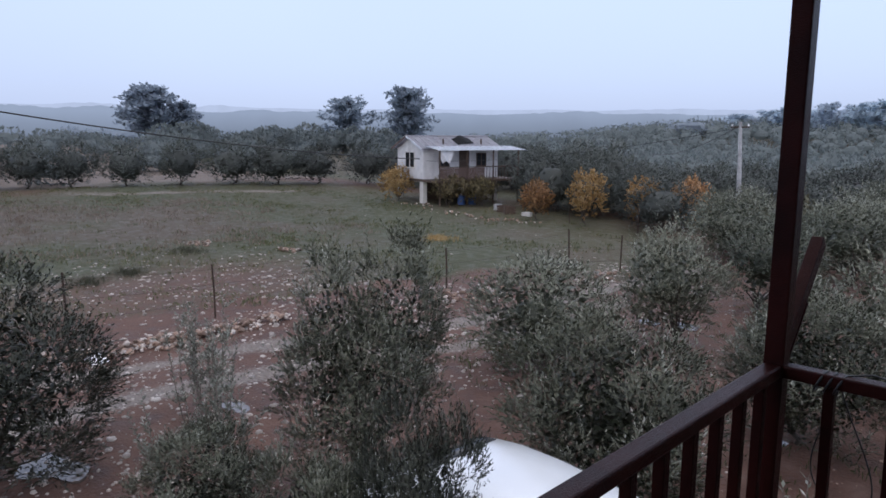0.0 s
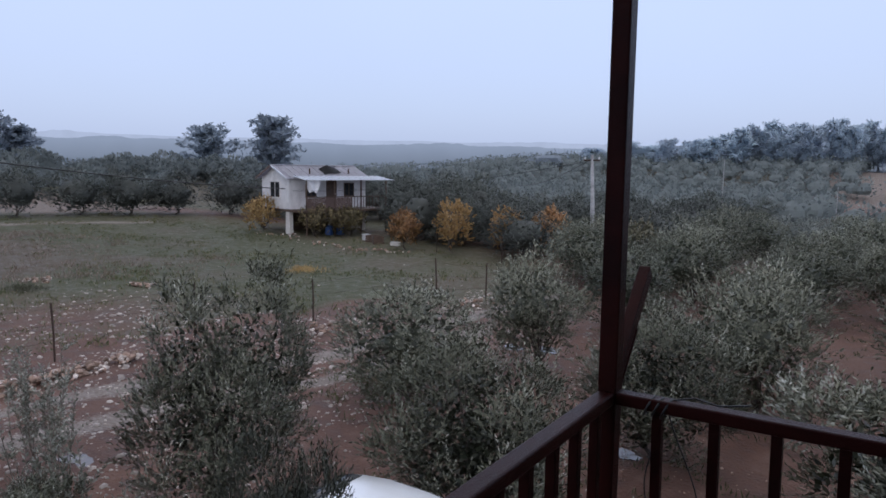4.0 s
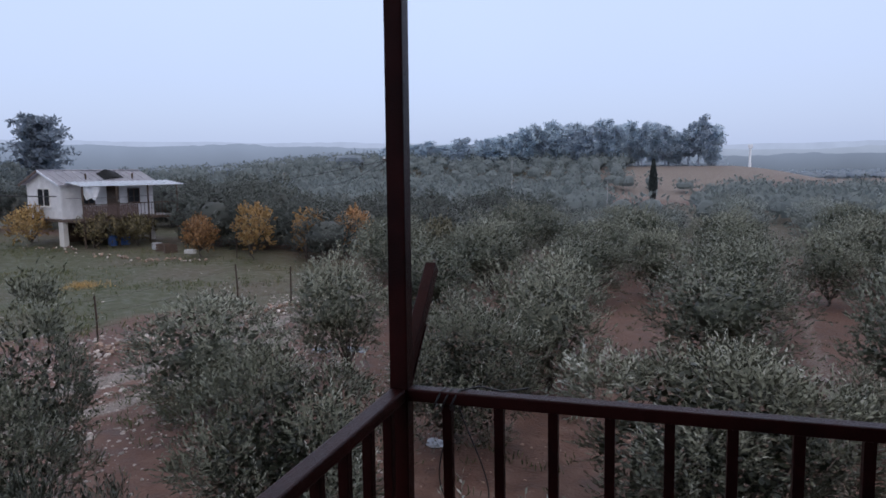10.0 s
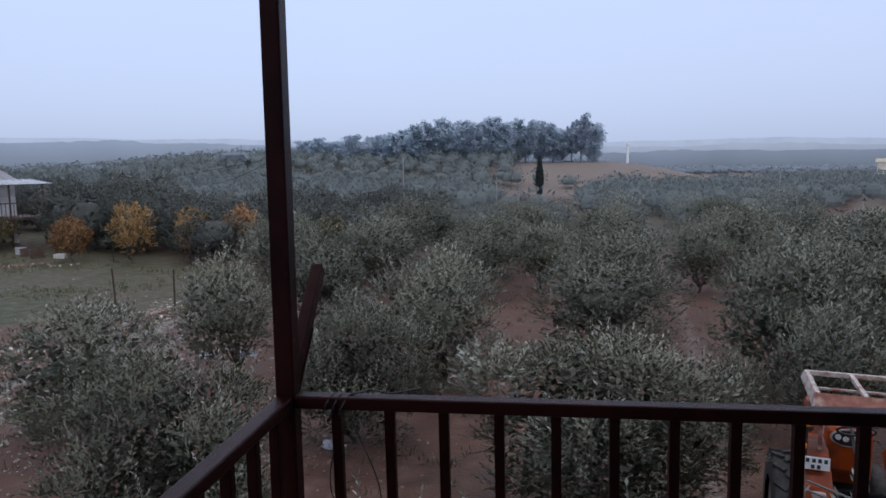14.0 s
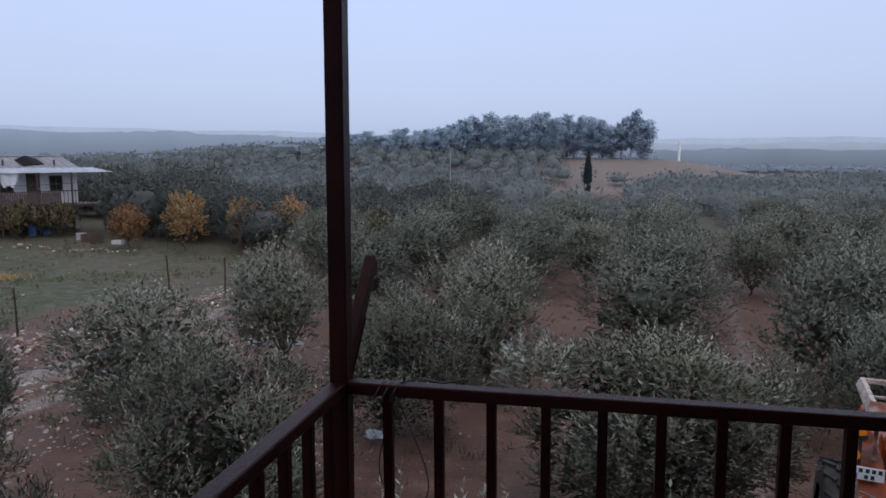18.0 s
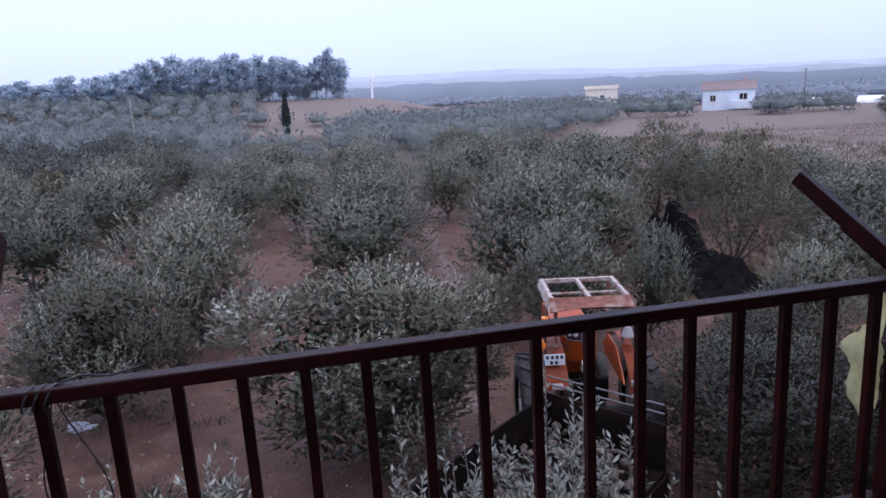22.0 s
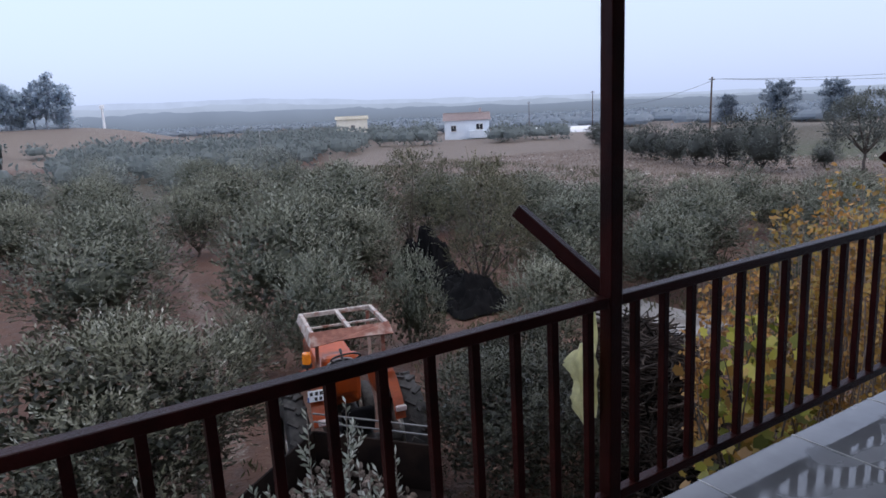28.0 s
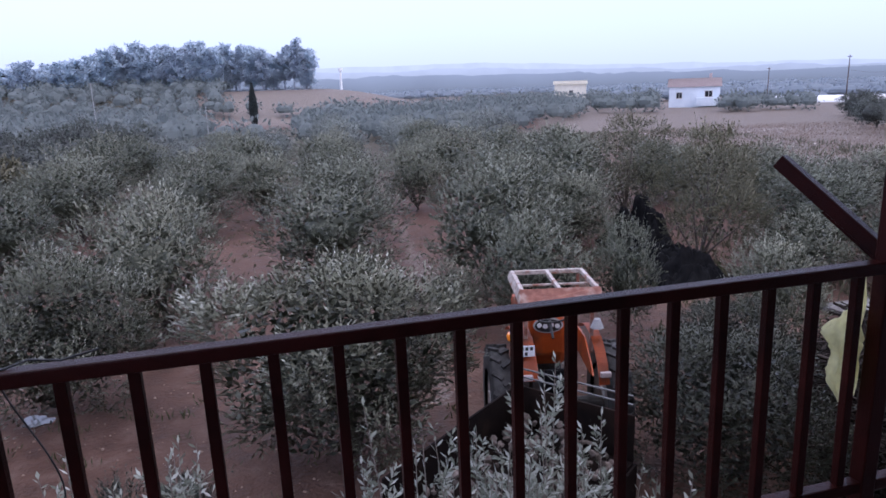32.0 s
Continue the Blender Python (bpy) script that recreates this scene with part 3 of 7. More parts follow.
# ---- ground sheet ----
def ground_material():
    m = bpy.data.materials.new("ground_soil")
    m.use_nodes = True
    n, l = m.node_tree.nodes, m.node_tree.links
    bs = n["Principled BSDF"]
    tc = n.new("ShaderNodeTexCoord")

    def noise_at(scale, detail=5.0):
        q = n.new("ShaderNodeTexNoise")
        q.inputs["Scale"].default_value, q.inputs["Detail"].default_value = scale, detail
        l.new(tc.outputs["Object"], q.inputs["Vector"])
        return q.outputs[0]

    def ramp(fac, *stops):
        r = n.new("ShaderNodeValToRGB")
        els = r.color_ramp.elements
        while len(els) < len(stops):
            els.new(0.5)
        for e, (p, c) in zip(els, stops):
            e.position, e.color = p, (*c, 1)
        l.new(fac, r.inputs[0])
        return r.outputs[0]

    def mix(fac, a, b):
        q = n.new("ShaderNodeMixRGB")
        l.new(fac, q.inputs[0])
        l.new(a, q.inputs[1])
        l.new(b, q.inputs[2])
        return q.outputs[0]

    big, mid, fine, grit = noise_at(0.35), noise_at(2.2), noise_at(14.0), noise_at(60.0)
    soil = ramp(mid, (0.3, (0.060, 0.030, 0.022)), (0.5, (0.107, 0.055, 0.041)), (0.72, (0.163, 0.103, 0.083)))
    grit_c = ramp(grit, (0.35, (0.035, 0.022, 0.018)), (0.7, (0.17, 0.120, 0.100)))
    q = n.new("ShaderNodeMath")
    q.operation, q.inputs[1].default_value = "MULTIPLY", 0.45
    l.new(fine, q.inputs[0])
    soil = mix(q.outputs[0], soil, grit_c)
    grass = ramp(fine, (0.3, (0.036, 0.042, 0.020)), (0.55, (0.072, 0.076, 0.041)), (0.75, (0.120, 0.106, 0.070)))
    # dry tan soil, its colours lightened for mist over the far fields
    dry = ramp(mid, (0.3, (0.110, 0.084, 0.067)), (0.55, (0.172, 0.137, 0.112)), (0.75, (0.265, 0.222, 0.190)))
    # pale tone of the tracks; also laid on as gleam and as haze
    wet = ramp(fine, (0.3, (0.14, 0.115, 0.100)), (0.6, (0.225, 0.190, 0.166)), (0.8, (0.32, 0.285, 0.260)))
    at_ = n.new("ShaderNodeAttribute")
    at_.attribute_name = "cover"
    sp = n.new("ShaderNodeSeparateColor")
    l.new(at_.outputs["Color"], sp.inputs[0])

    def edge(out):
        a = n.new("ShaderNodeMath")
        a.operation = "MULTIPLY_ADD"
        l.new(fine, a.inputs[0])
        a.inputs[1].default_value = 0.9
        l.new(out, a.inputs[2])
        b = n.new("ShaderNodeMapRange")
        b.inputs[1].default_value, b.inputs[2].default_value = 0.80, 1.12
        l.new(a.outputs[0], b.inputs[0])
        return b.outputs[0]

    weedy = ramp(fine, (0.3, (0.056, 0.045, 0.033)), (0.55, (0.098, 0.080, 0.058)), (0.75, (0.155, 0.128, 0.096)))
    patch = ramp(big, (0.42, (0.0, 0.0, 0.0)), (0.58, (1.0, 1.0, 1.0)))
    damp = n.new("ShaderNodeMath")
    damp.operation, damp.inputs[1].default_value = "MULTIPLY", 0.55
    l.new(patch, damp.inputs[0])
    soil = mix(damp.outputs[0], soil, ramp(mid, (0.3, (0.090, 0.045, 0.031)), (0.55, (0.146, 0.079, 0.057)), (0.75, (0.206, 0.142, 0.116))))
    grass = mix(at_.outputs["Alpha"], grass, weedy)
    col = mix(edge(sp.outputs[2]), soil, dry)
    col = mix(edge(sp.outputs[0]), col, grass)
    col = mix(edge(sp.outputs[1]), col, wet)
    l.new(col, bs.inputs["Base Color"])
    rr = n.new("ShaderNodeMapRange")
    rr.inputs[1].default_value, rr.inputs[2].default_value = 0.35, 0.65
    rr.inputs[3].default_value, rr.inputs[4].default_value = 0.55, 0.92
    bs.inputs["Specular IOR Level"].default_value = 0.25
    l.new(mid, rr.inputs[0])
    l.new(rr.outputs[0], bs.inputs["Roughness"])
    bp = n.new("ShaderNodeBump")
    bp.inputs["Strength"].default_value, bp.inputs["Distance"].default_value = 0.8, 0.05
    l.new(fine, bp.inputs["Height"])
    l.new(bp.outputs[0], bs.inputs["Normal"])
    return m


TRACKS = [[(-14.84, -8.66), (-14.67, 1.36), (-13.59, 6.41), (-11.90, 11.29), (-11.33, 16.52), (-10.64, 23.56)], [(-12.24, -8.54), (-12.48, 1.46), (-11.87, 5.99), (-10.35, 10.16), (-9.89, 15.58)],
          [(23.0, 54.2), (30.3, 59.0), (38.0, 54.5), (46.0, 54.0), (54.1, 52.4)], [(27.3, 40.2), (25.0, 32.0), (33.0, 33.7), (27.6, 25.6)], [(3.04, 8.34), (3.64, 10.67), (4.28, 14.20), (4.77, 19.23), (5.35, 24.26)], [(-54.6, 13.5), (-52.6, 18.9), (-47.8, 28.8)]]


def along(x, y, line):
    near = np.full(np.shape(x), 1e9)
    for (ax, ay), (bx, by) in zip(line, line[1:]):
        t = np.clip(((x - ax) * (bx - ax) + (y - ay) * (by - ay)) / ((bx - ax) ** 2 + (by - ay) ** 2), 0, 1)
        near = np.minimum(near, np.hypot(x - ax - t * (bx - ax), y - ay - t * (by - ay)))
    return near


rad = np.concatenate([np.linspace(0.02, 40, 111), np.linspace(41, 160, 70), np.geomspace(165, 3500, 26)])
ang = np.linspace(0, 2 * np.pi, 321)[:-1]
gx, gy = rad[:, None] * np.sin(ang)[None], 2 + rad[:, None] * np.cos(ang)[None]
gh = gz(gx, gy)
gv = np.concatenate([np.stack([gx, gy, gh], -1).reshape(-1, 3), [[0, 2, float(gz(0, 2))]]])
i = (np.arange(len(rad) - 1)[:, None] * 320 + np.arange(320)[None])
j = (np.arange(len(rad) - 1)[:, None] * 320 + (np.arange(320)[None] + 1) % 320)
gf = np.stack([i, i + 320, j + 320, j], -1).reshape(-1, 4)
ground = raw("ground", gv, gf, ground_material(), smooth=True)
tagged(ground, "wet reddish stony soil with patches of grass", "ground", kind="structure")
X, Y = gv[:, 0], gv[:, 1]
wob = 0.5 * np.sin(X * 0.9 + 2 * np.sin(Y * 0.5)) + 0.4 * np.sin(Y * 1.3 + X * 0.3)
fin = inside(X, Y, FIELD) + wob
stony = np.exp(-((fin - 4.5) / 5.0) ** 2) * (1 - 0.8 * step(9, 17, Y))
green = np.clip(0.82 * step(0.5, 2, fin) * (1 - 0.45 * stony) + 0.10 * np.sin(X * 0.21 + Y * 0.33), 0, 1) * (fin > 0)
green = np.maximum(green, 0.9 * step(52, 60, X) * step(1.35, 1.5, X / np.maximum(Y, 1)))
green = np.maximum(green, 0.42 * step(55, 70, X) * step(-30, -10, Y) * (1 - step(26, 34, Y - 0.1 * X)))
green = np.maximum(green, 0.30 * step(6, 9, X) * (1 - step(12, 16, Y)) * step(1, 3, Y))
green = np.maximum(green, 0.62 * step(-8, -1.5, fin) * step(13, 21, Y))
green = np.maximum(green, 0.95 * step(34, 44, Y) * (1 - step(0.26, 0.36, X / np.maximum(Y, 1))) * (1 - step(88, 98, Y) * step(-16, -8, X)) * (fin < -1))
# pale cover over the hill and the far right, standing for haze
path = 0.5 * np.maximum(step(92, 108, Y) * step(-18, -8, X) * (1 - step(0.3, 0.42, X / np.maximum(Y, 1))), step(120, 150, np.hypot(X, Y)) * step(-6, 4, X))
# the fifth track's pale strip is a gleam on wet mud, put in as colour
for k, line in enumerate(TRACKS):
    path = np.maximum(path, (0.85 if k < 2 else 0.95 if k in (2, 3) else 0.8 if k == 5 else 0.50) * (1 - step(0.15, 0.75 if k < 2 else 1.9 if k in (2, 3, 5) else 0.42, along(X, Y, line) + 0.12 * wob)))
dryc = 0.85 * step(20, 28, X) * step(16, 22, Y + 0.1 * X) * (1 - step(62, 70, Y))
dryc = np.maximum(dryc, 0.7 * step(92, 112, Y + 5 * np.sin(X * 0.15)) * step(-18, -8, X) * (1 - step(12, 36, X)))
dryc = np.maximum(dryc, 0.80 * step(55, 63, -X))
dryc = np.maximum(dryc, 0.85 * step(40, 46, Y) * step(0.38, 0.46, X / np.maximum(Y, 1)) * step(17, 22, X))
dryc = np.maximum(dryc, 0.75 * step(115, 140, Y) * step(0.02, 0.06, X / np.maximum(Y, 1)) * (1 - step(0.40, 0.55, X / np.maximum(Y, 1))))
dryc = np.maximum(dryc, 0.30 * stony * (fin > 0))
weedy = np.clip(step(13.5, 17.5, fin) * (1 - 0.5 * step(24, 32, Y)) + 0.35 * np.sin(X * 0.35 + Y * 0.6) + 0.25 * np.sin(X * 0.9 - Y * 0.4), 0, 1)
weedy = np.maximum(weedy, 0.8 * step(36, 50, Y) * (fin < -1))
att = ground.data.attributes.new("cover", "FLOAT_COLOR", "POINT")
att.data.foreach_set("color", np.stack([green, path, dryc, weedy], -1).astype(np.float32).ravel())


# ---- the balcony of the house ----
FLOOR, RAIL, POST2, STEP, RISE = 3.59, 4.370, 2.328, 0.14, 0.012
P0 = -0.018
slab = part("floor", box(-0.10, 9.6, -3.2, 0.035, FLOOR - 0.16, FLOOR, 0.012), WETFLOOR)
tagged(slab, "wet grey tiled balcony floor that mirrors the railing", "floor", kind="structure")
for k in range(16):
    part("joint", box(0.40 + 0.6 * k - 0.004, 0.40 + 0.6 * k + 0.004, -3.2, 0.03, FLOOR - 0.01, FLOOR + 0.002), GROUT, slab)
for k in range(5):
    part("joint", box(-0.1, 9.6, -0.52 - 0.6 * k - 0.004, -0.52 - 0.6 * k + 0.004, FLOOR - 0.01, FLOOR + 0.0025), GROUT, slab)
# roof out of view above the tall posts, added dark to shade the railing
ceil = part("ceiling", box(-0.35, 9.7, -3.4, 0.35, 6.05, 6.18, 0.01), DARKWOOD)
tagged(ceil, "unseen balcony roof, kept dark so that the railing stays dark", "ceiling", kind="structure")
# wall out of view, darkened to dim what the railing mirrors
wall = part("wall_north", box(-0.1, 9.7, -3.4, -3.2, 0, 6.05), PLASTER)
tagged(wall, "unseen plain house wall behind the balcony, kept dark", "wall", kind="structure")
low = part("wall_south", box(-0.02, 9.6, -0.42, -0.12, 0, FLOOR - 0.16), PLASTER)
tagged(low, "plain plastered wall under the balcony", "wall", kind="structure")
side = part("wall_west", box(-0.04, 0.2, -3.2, -0.42, 0, FLOOR - 0.16), PLASTER)
tagged(side, "plain plastered side wall under the balcony", "wall", kind="structure")

H = 0.025


def post(x, label):
    ob = thing("railing_post", Matrix.Translation((x, 0, FLOOR)), label, "post", "posts of the balcony")
    part("shaft", box(-H, H, -H, H, 0.0, 6.05 - FLOOR, 0.004), STEEL, ob)
    part("base_plate", box(-0.075, 0.075, -0.075, 0.07, 0.0, 0.008, 0.002), STEEL, ob)
    # cut-off strut that stands out over the railing, with its gusset
    return ob


def strut(x, tip, label):
    ob = thing("cut_strut", Matrix.Translation((x, 0, 0)), label, "metal strut", "cut-off struts")
    a, b = Vector((0, H - 0.012, RAIL + RISE * x + 0.01)), Vector(tip) - Vector((x, 0, 0))
    m = look(a, b)
    length = (b - a).length
    part("bar", box(-0.017, 0.017, -0.022, 0.022, -length, 0.0, 0.003, turn=m), STEEL, ob)
    part("gusset", box(-0.020, 0.020, -0.026, -0.018, -length * 0.5, 0.0, 0.001, turn=m), STEEL, ob)
    return ob


def railing(name, m, length, first, count, label, spacing=STEP):
    """A top and a bottom rail with upright square bars between them; it runs along x from its place."""
    ob = thing(name, m, label, "railing", "balcony railings")
    part("top_rail", box(0, length, -0.022, 0.022, RAIL - 0.034, RAIL, 0.005), STEEL, ob)
    part("bottom_rail", box(0, length, -0.02, 0.02, 3.672, 3.706, 0.004), STEEL, ob)
    me = None
    for k in range(count):
        x = first + spacing * k
        if me is None:
            b = part("baluster", box(-0.0125, 0.0125, -0.0125, 0.0125, 3.70, RAIL - 0.03, 0.002), STEEL, ob)
            me = b.data
        else:
            b = new("baluster", me)
            b.parent = ob
        b.location = (x, 0, 0)
    return ob


post(P0, "dark brown painted square steel corner post of the balcony")
post(P0 + POST2, "dark brown painted square steel post between two railings")
post(P0 + POST2 * 2, "dark brown painted steel post further along the balcony")
post(P0 + POST2 * 3, "dark brown painted steel post at the balcony's end")
for k in range(3):
    railing("balcony_railing", Matrix.Translation((P0 + POST2 * k + H + RISE * 4.05, 0, RISE * POST2 * k)) @ pose(0, 0, 0, 0, -math.degrees(RISE), 0), POST2 - 2 * H, 0.109 if k == 0 else 0.084, 16, "dark brown steel balcony railing with square upright bars, wet on top", STEP if k == 0 else 0.137)
railing("balcony_railing", Matrix.Translation((P0, -H, 0)) @ pose(0, 0, 0, 0, 0, -90), 3.1, 0.07, 23, "dark brown steel side railing that runs back to the house", 0.128)
strut(P0, (-0.030, 0.30, 4.655), "cut-off dark brown steel strut leaning outwards from the corner post")
strut(P0 + POST2, (2.188, 0.30, 4.645), "cut-off dark brown steel strut leaning outwards over the railing")
strut(P0 + POST2 * 2, (4.52, 0.30, 4.67), "cut-off dark brown steel strut at the far post")


# ---- backdrop: far ridges in the rain ----
def ridge(name, dist, a0, a1, top, seed, mat, base=-8.0, bumps=1.0):
    n = 1400
    a = np.radians(np.linspace(a0, a1, n))
    g = np.random.default_rng(seed)
    z = top(np.degrees(a))
    z = z + bumps * dist * 0.0012 * (np.sin(a * 31 + seed) + 0.6 * np.sin(a * 67 + 2 * seed))
    # treetops along the crest, in stretches of wood and of open ground
    crest = np.zeros(n)
    for _ in range(420):
        c, w, t = g.integers(0, n), g.uniform(2.0, 7.0), g.uniform(0.3, 1.0)
        crest = np.maximum(crest, t * np.exp(-((np.arange(n) - c) / w) ** 2))
    wood = np.clip(0.55 + 0.6 * np.sin(a * 17 + 3 * seed) + 0.4 * np.sin(a * 41 + seed), 0.1, 1)
    crest = crest * (1 + 0.7 * step(56, 64, -np.degrees(a)))
    z = z + crest * wood * dist * 0.0042 * bumps + g.normal(size=n) * dist * 0.00018 * bumps
    x, y = np.sin(a) * dist, np.cos(a) * dist
    v = np.concatenate([np.stack([x, y, np.full(n, base)], 1), np.stack([x, y, z], 1), np.stack([x * 1.12, y * 1.12, np.full(n, base)], 1)])
    k = np.arange(n - 1)
    f = np.concatenate([np.stack([k, k + 1, k + 1 + n, k + n], 1), np.stack([k + n, k + 1 + n, k + 1 + 2 * n, k + 2 * n], 1)])
    ob = raw(name, v, f, mat)
    return tagged(ob, "far wooded ridge fading into rain and mist", "hills", kind="structure")


def skyline(d):
    return np.interp(d, (-120, -62, -33, -20, -7, 9, 16, 33, 60, 115), (2.4, 2.35, 2.25, 2.1, 1.8, 1.7, 1.75, 1.15, 0.7, 0.6))


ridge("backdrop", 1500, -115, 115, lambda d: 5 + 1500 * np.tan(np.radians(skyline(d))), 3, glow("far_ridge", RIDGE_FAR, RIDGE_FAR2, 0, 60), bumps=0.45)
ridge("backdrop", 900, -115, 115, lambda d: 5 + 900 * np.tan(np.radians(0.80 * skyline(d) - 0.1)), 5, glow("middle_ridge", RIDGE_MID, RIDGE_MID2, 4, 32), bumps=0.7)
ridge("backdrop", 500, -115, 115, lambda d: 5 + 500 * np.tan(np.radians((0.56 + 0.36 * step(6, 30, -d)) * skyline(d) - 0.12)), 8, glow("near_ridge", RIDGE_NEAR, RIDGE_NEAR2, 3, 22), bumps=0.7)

# ---- trees ----
LABEL = "grey-green olive tree with a dense silvery crown on wet red soil"
NEAR = [olive_tree(11 + k, 3.0, 1.3, 0.16, 2700, 11, 0.064, 0.0190, OLIVE, LABEL, "olive trees of the grove", shoots=0.14 + 0.05 * k, sprays=20 + 3 * k, thick=0.05, core=1.2, low=1.86, uneven=(0.58, 1.18)) for k in range(4)]
DARK_TREE = olive_tree(19, 3.0, 1.3, 0.12, 2500, 12, 0.060, 0.0170, OLIVE_DARKER, "dense dark olive tree near the house", "olive trees of the grove", shoots=0.12, sprays=24, thick=0.05, pale_cut=0.55, core=1.4, low=1.88)
spots = [
    (-10.30, -0.15, 3.25, 1.66), (-6.5, 1.35, 1.75, 0.8), (-3.75, 5.60, 2.90, 1.32), (-7.92, 9.46, 2.65, 1.52), (-6.88, 13.11, 3.05, 1.28),
    (-2.73, 9.69, 2.65, 1.33), (-1.87, 12.93, 3.1, 1.47), (1.98, 15.30, 3.0, 1.71), (1.28, 7.20, 3.08, 1.80), (5.61, 13.66, 3.4, 1.57), (5.45, 10.35, 2.6, 1.09),
    (7.27, 10.13, 2.3, 0.66), (9.65, 19.64, 3.4, 2.09), (5.78, 5.16, 2.15, 1.25), (7.25, 7.0, 1.7, 0.9), (9.4, 8.6, 2.2, 0.85), (-3.42, 1.86, 2.85, 0.66), (-4.35, 1.55, 2.3, 0.70), (4.1, 11.2, 1.5, 0.6), (-0.52, 3.98, 1.8, 0.66)]


def place(template, used, x, y, h, r, rz, h0=3.0, r0=1.3, wide=1.04):
    m = Matrix.Translation((x, y, float(gz(x, y)))) @ pose(0, 0, 0, 0, 0, rz) @ Matrix.Diagonal((wide * r / r0, wide * r / r0, 0.94 * h / h0, 1))
    if template not in used:
        used.add(template)
        template.matrix_basis = m
        return template
    return copy_thing(template, m @ Matrix.Diagonal((1 / template.scale.x, 1 / template.scale.y, 1 / template.scale.z, 1)))


TWIN = olive_tree(27, 3.45, 1.10, 0.15, 2700, 11, 0.062, 0.0185, OLIVE, "tall two-topped olive tree in front of the parked car", "olive trees of the grove", shoots=0.3, sprays=16, thick=0.055, core=0.8, low=1.8, uneven=(0.82, 1.06),
                  tops=((0.50, 3.50, 0.78, 0.8, 0.38), (-0.36, 3.42, 0.42, 0.9, 0.18), (-0.08, 2.45, 1.12, 0.12, 0.48)))
TWIN.matrix_basis = at(-6.95, 3.95, 54)
rng = np.random.default_rng(5)
used = set()
far_side = [q for q in spots if math.hypot(q[0] - 0.6, q[1] + 1.6) > 12.2]
for k, (x, y, h, r) in enumerate(q for q in spots if q not in far_side):
    place(DARK_TREE if (x, y) in ((-10.30, -0.15), (5.78, 5.16), (7.25, 7.0), (-0.52, 3.98), (-3.42, 1.86)) else NEAR[k % 4], used, x, y, h, r, float(rng.uniform(0, 360)))

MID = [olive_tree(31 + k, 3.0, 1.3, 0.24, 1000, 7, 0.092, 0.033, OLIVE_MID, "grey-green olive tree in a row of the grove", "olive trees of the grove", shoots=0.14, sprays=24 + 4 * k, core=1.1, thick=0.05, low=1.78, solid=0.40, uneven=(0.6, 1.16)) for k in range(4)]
BACK = [olive_tree(81 + k, 3.0, 1.3, 0.12, 620, 6, 0.130, 0.054, OLIVE_BACK, "dark grey-green olive tree behind the field", "olive trees of the grove", shoots=0.1, sprays=24 + 4 * k, core=0.5, thick=0.06, calm=0.15, low=1.84, solid=0.64, inner_shade=-0.1, blobs=3) for k in range(3)]
HAZY = [olive_tree(41 + k, 3.0, 1.3, 0.28, 330, 6, 0.140, 0.058, OLIVE_HAZY, "grey-green olive tree further back in the rain", "olive trees of the grove", shoots=0.1, sprays=18 + 3 * k, core=0.5, thick=0.06, calm=0.15, solid=0.56, inner_shade=-0.1, blobs=3) for k in range(4)]
rows = far_side + [(-6.06, 24.16, 2.9, 1.7), (-2.15, 23.93, 2.8, 1.5), (0.48, 25.65, 2.8, 1.4), (6.21, 25.09, 2.85, 1.3), (-6.41, 18.54, 2.8, 1.5), (-10.75, 26.06, 3.0, 1.8), (3.0, 20.4, 2.9, 1.45), (-2.2, 16.7, 2.7, 1.3), (8.3, 17.6, 2.9, 1.4),
        (12.9, 11.9, 1.8, 1.1), (15.21, 13.88, 2.5, 1.5), (14.97, 10.26, 2.4, 1.3), (17.79, 16.59, 2.4, 1.5), (18.69, 12.03, 2.4, 1.5), (22.56, 15.20, 2.4, 1.4), (9.93, 24.66, 2.9, 1.8), (14.03, 27.14, 2.9, 1.8), (18.61, 20.83, 2.5, 1.7), (22.69, 19.01, 2.3, 1.5), (26.82, 16.19, 2.2, 1.4), (22.59, 9.99, 2.3, 1.4), (26.52, 11.67, 2.3, 1.5), (9.1, 16.4, 2.5, 1.15), (11.6, 22.6, 2.5, 1.4), (15.6, 22.9, 2.6, 1.5)]
for gx_ in np.arange(-26, 44, 5.2):
    for gy_ in np.arange(28.5, 62, 4.9):
        x, y = gx_ + 0.12 * gy_ + rng.normal() * 0.5, gy_ + rng.normal() * 0.5
        if inside(x, y, FIELD) > -3 or x < -0.62 * y or np.hypot(x + 32.5, y - 34.5) < 9:
            continue
        if x > 17 + 0.10 * (y - 27):
            continue
        tall = 0.25 * float(step(4, 16, -x)) - (1.0 if abs(x + 0.7) < 5 and y > 44 else 0.0)
        rows.append((float(x), float(y), float(rng.uniform(2.4, 3.3)) + tall, float(rng.uniform(1.4, 2.0)) + 0.3 * tall))
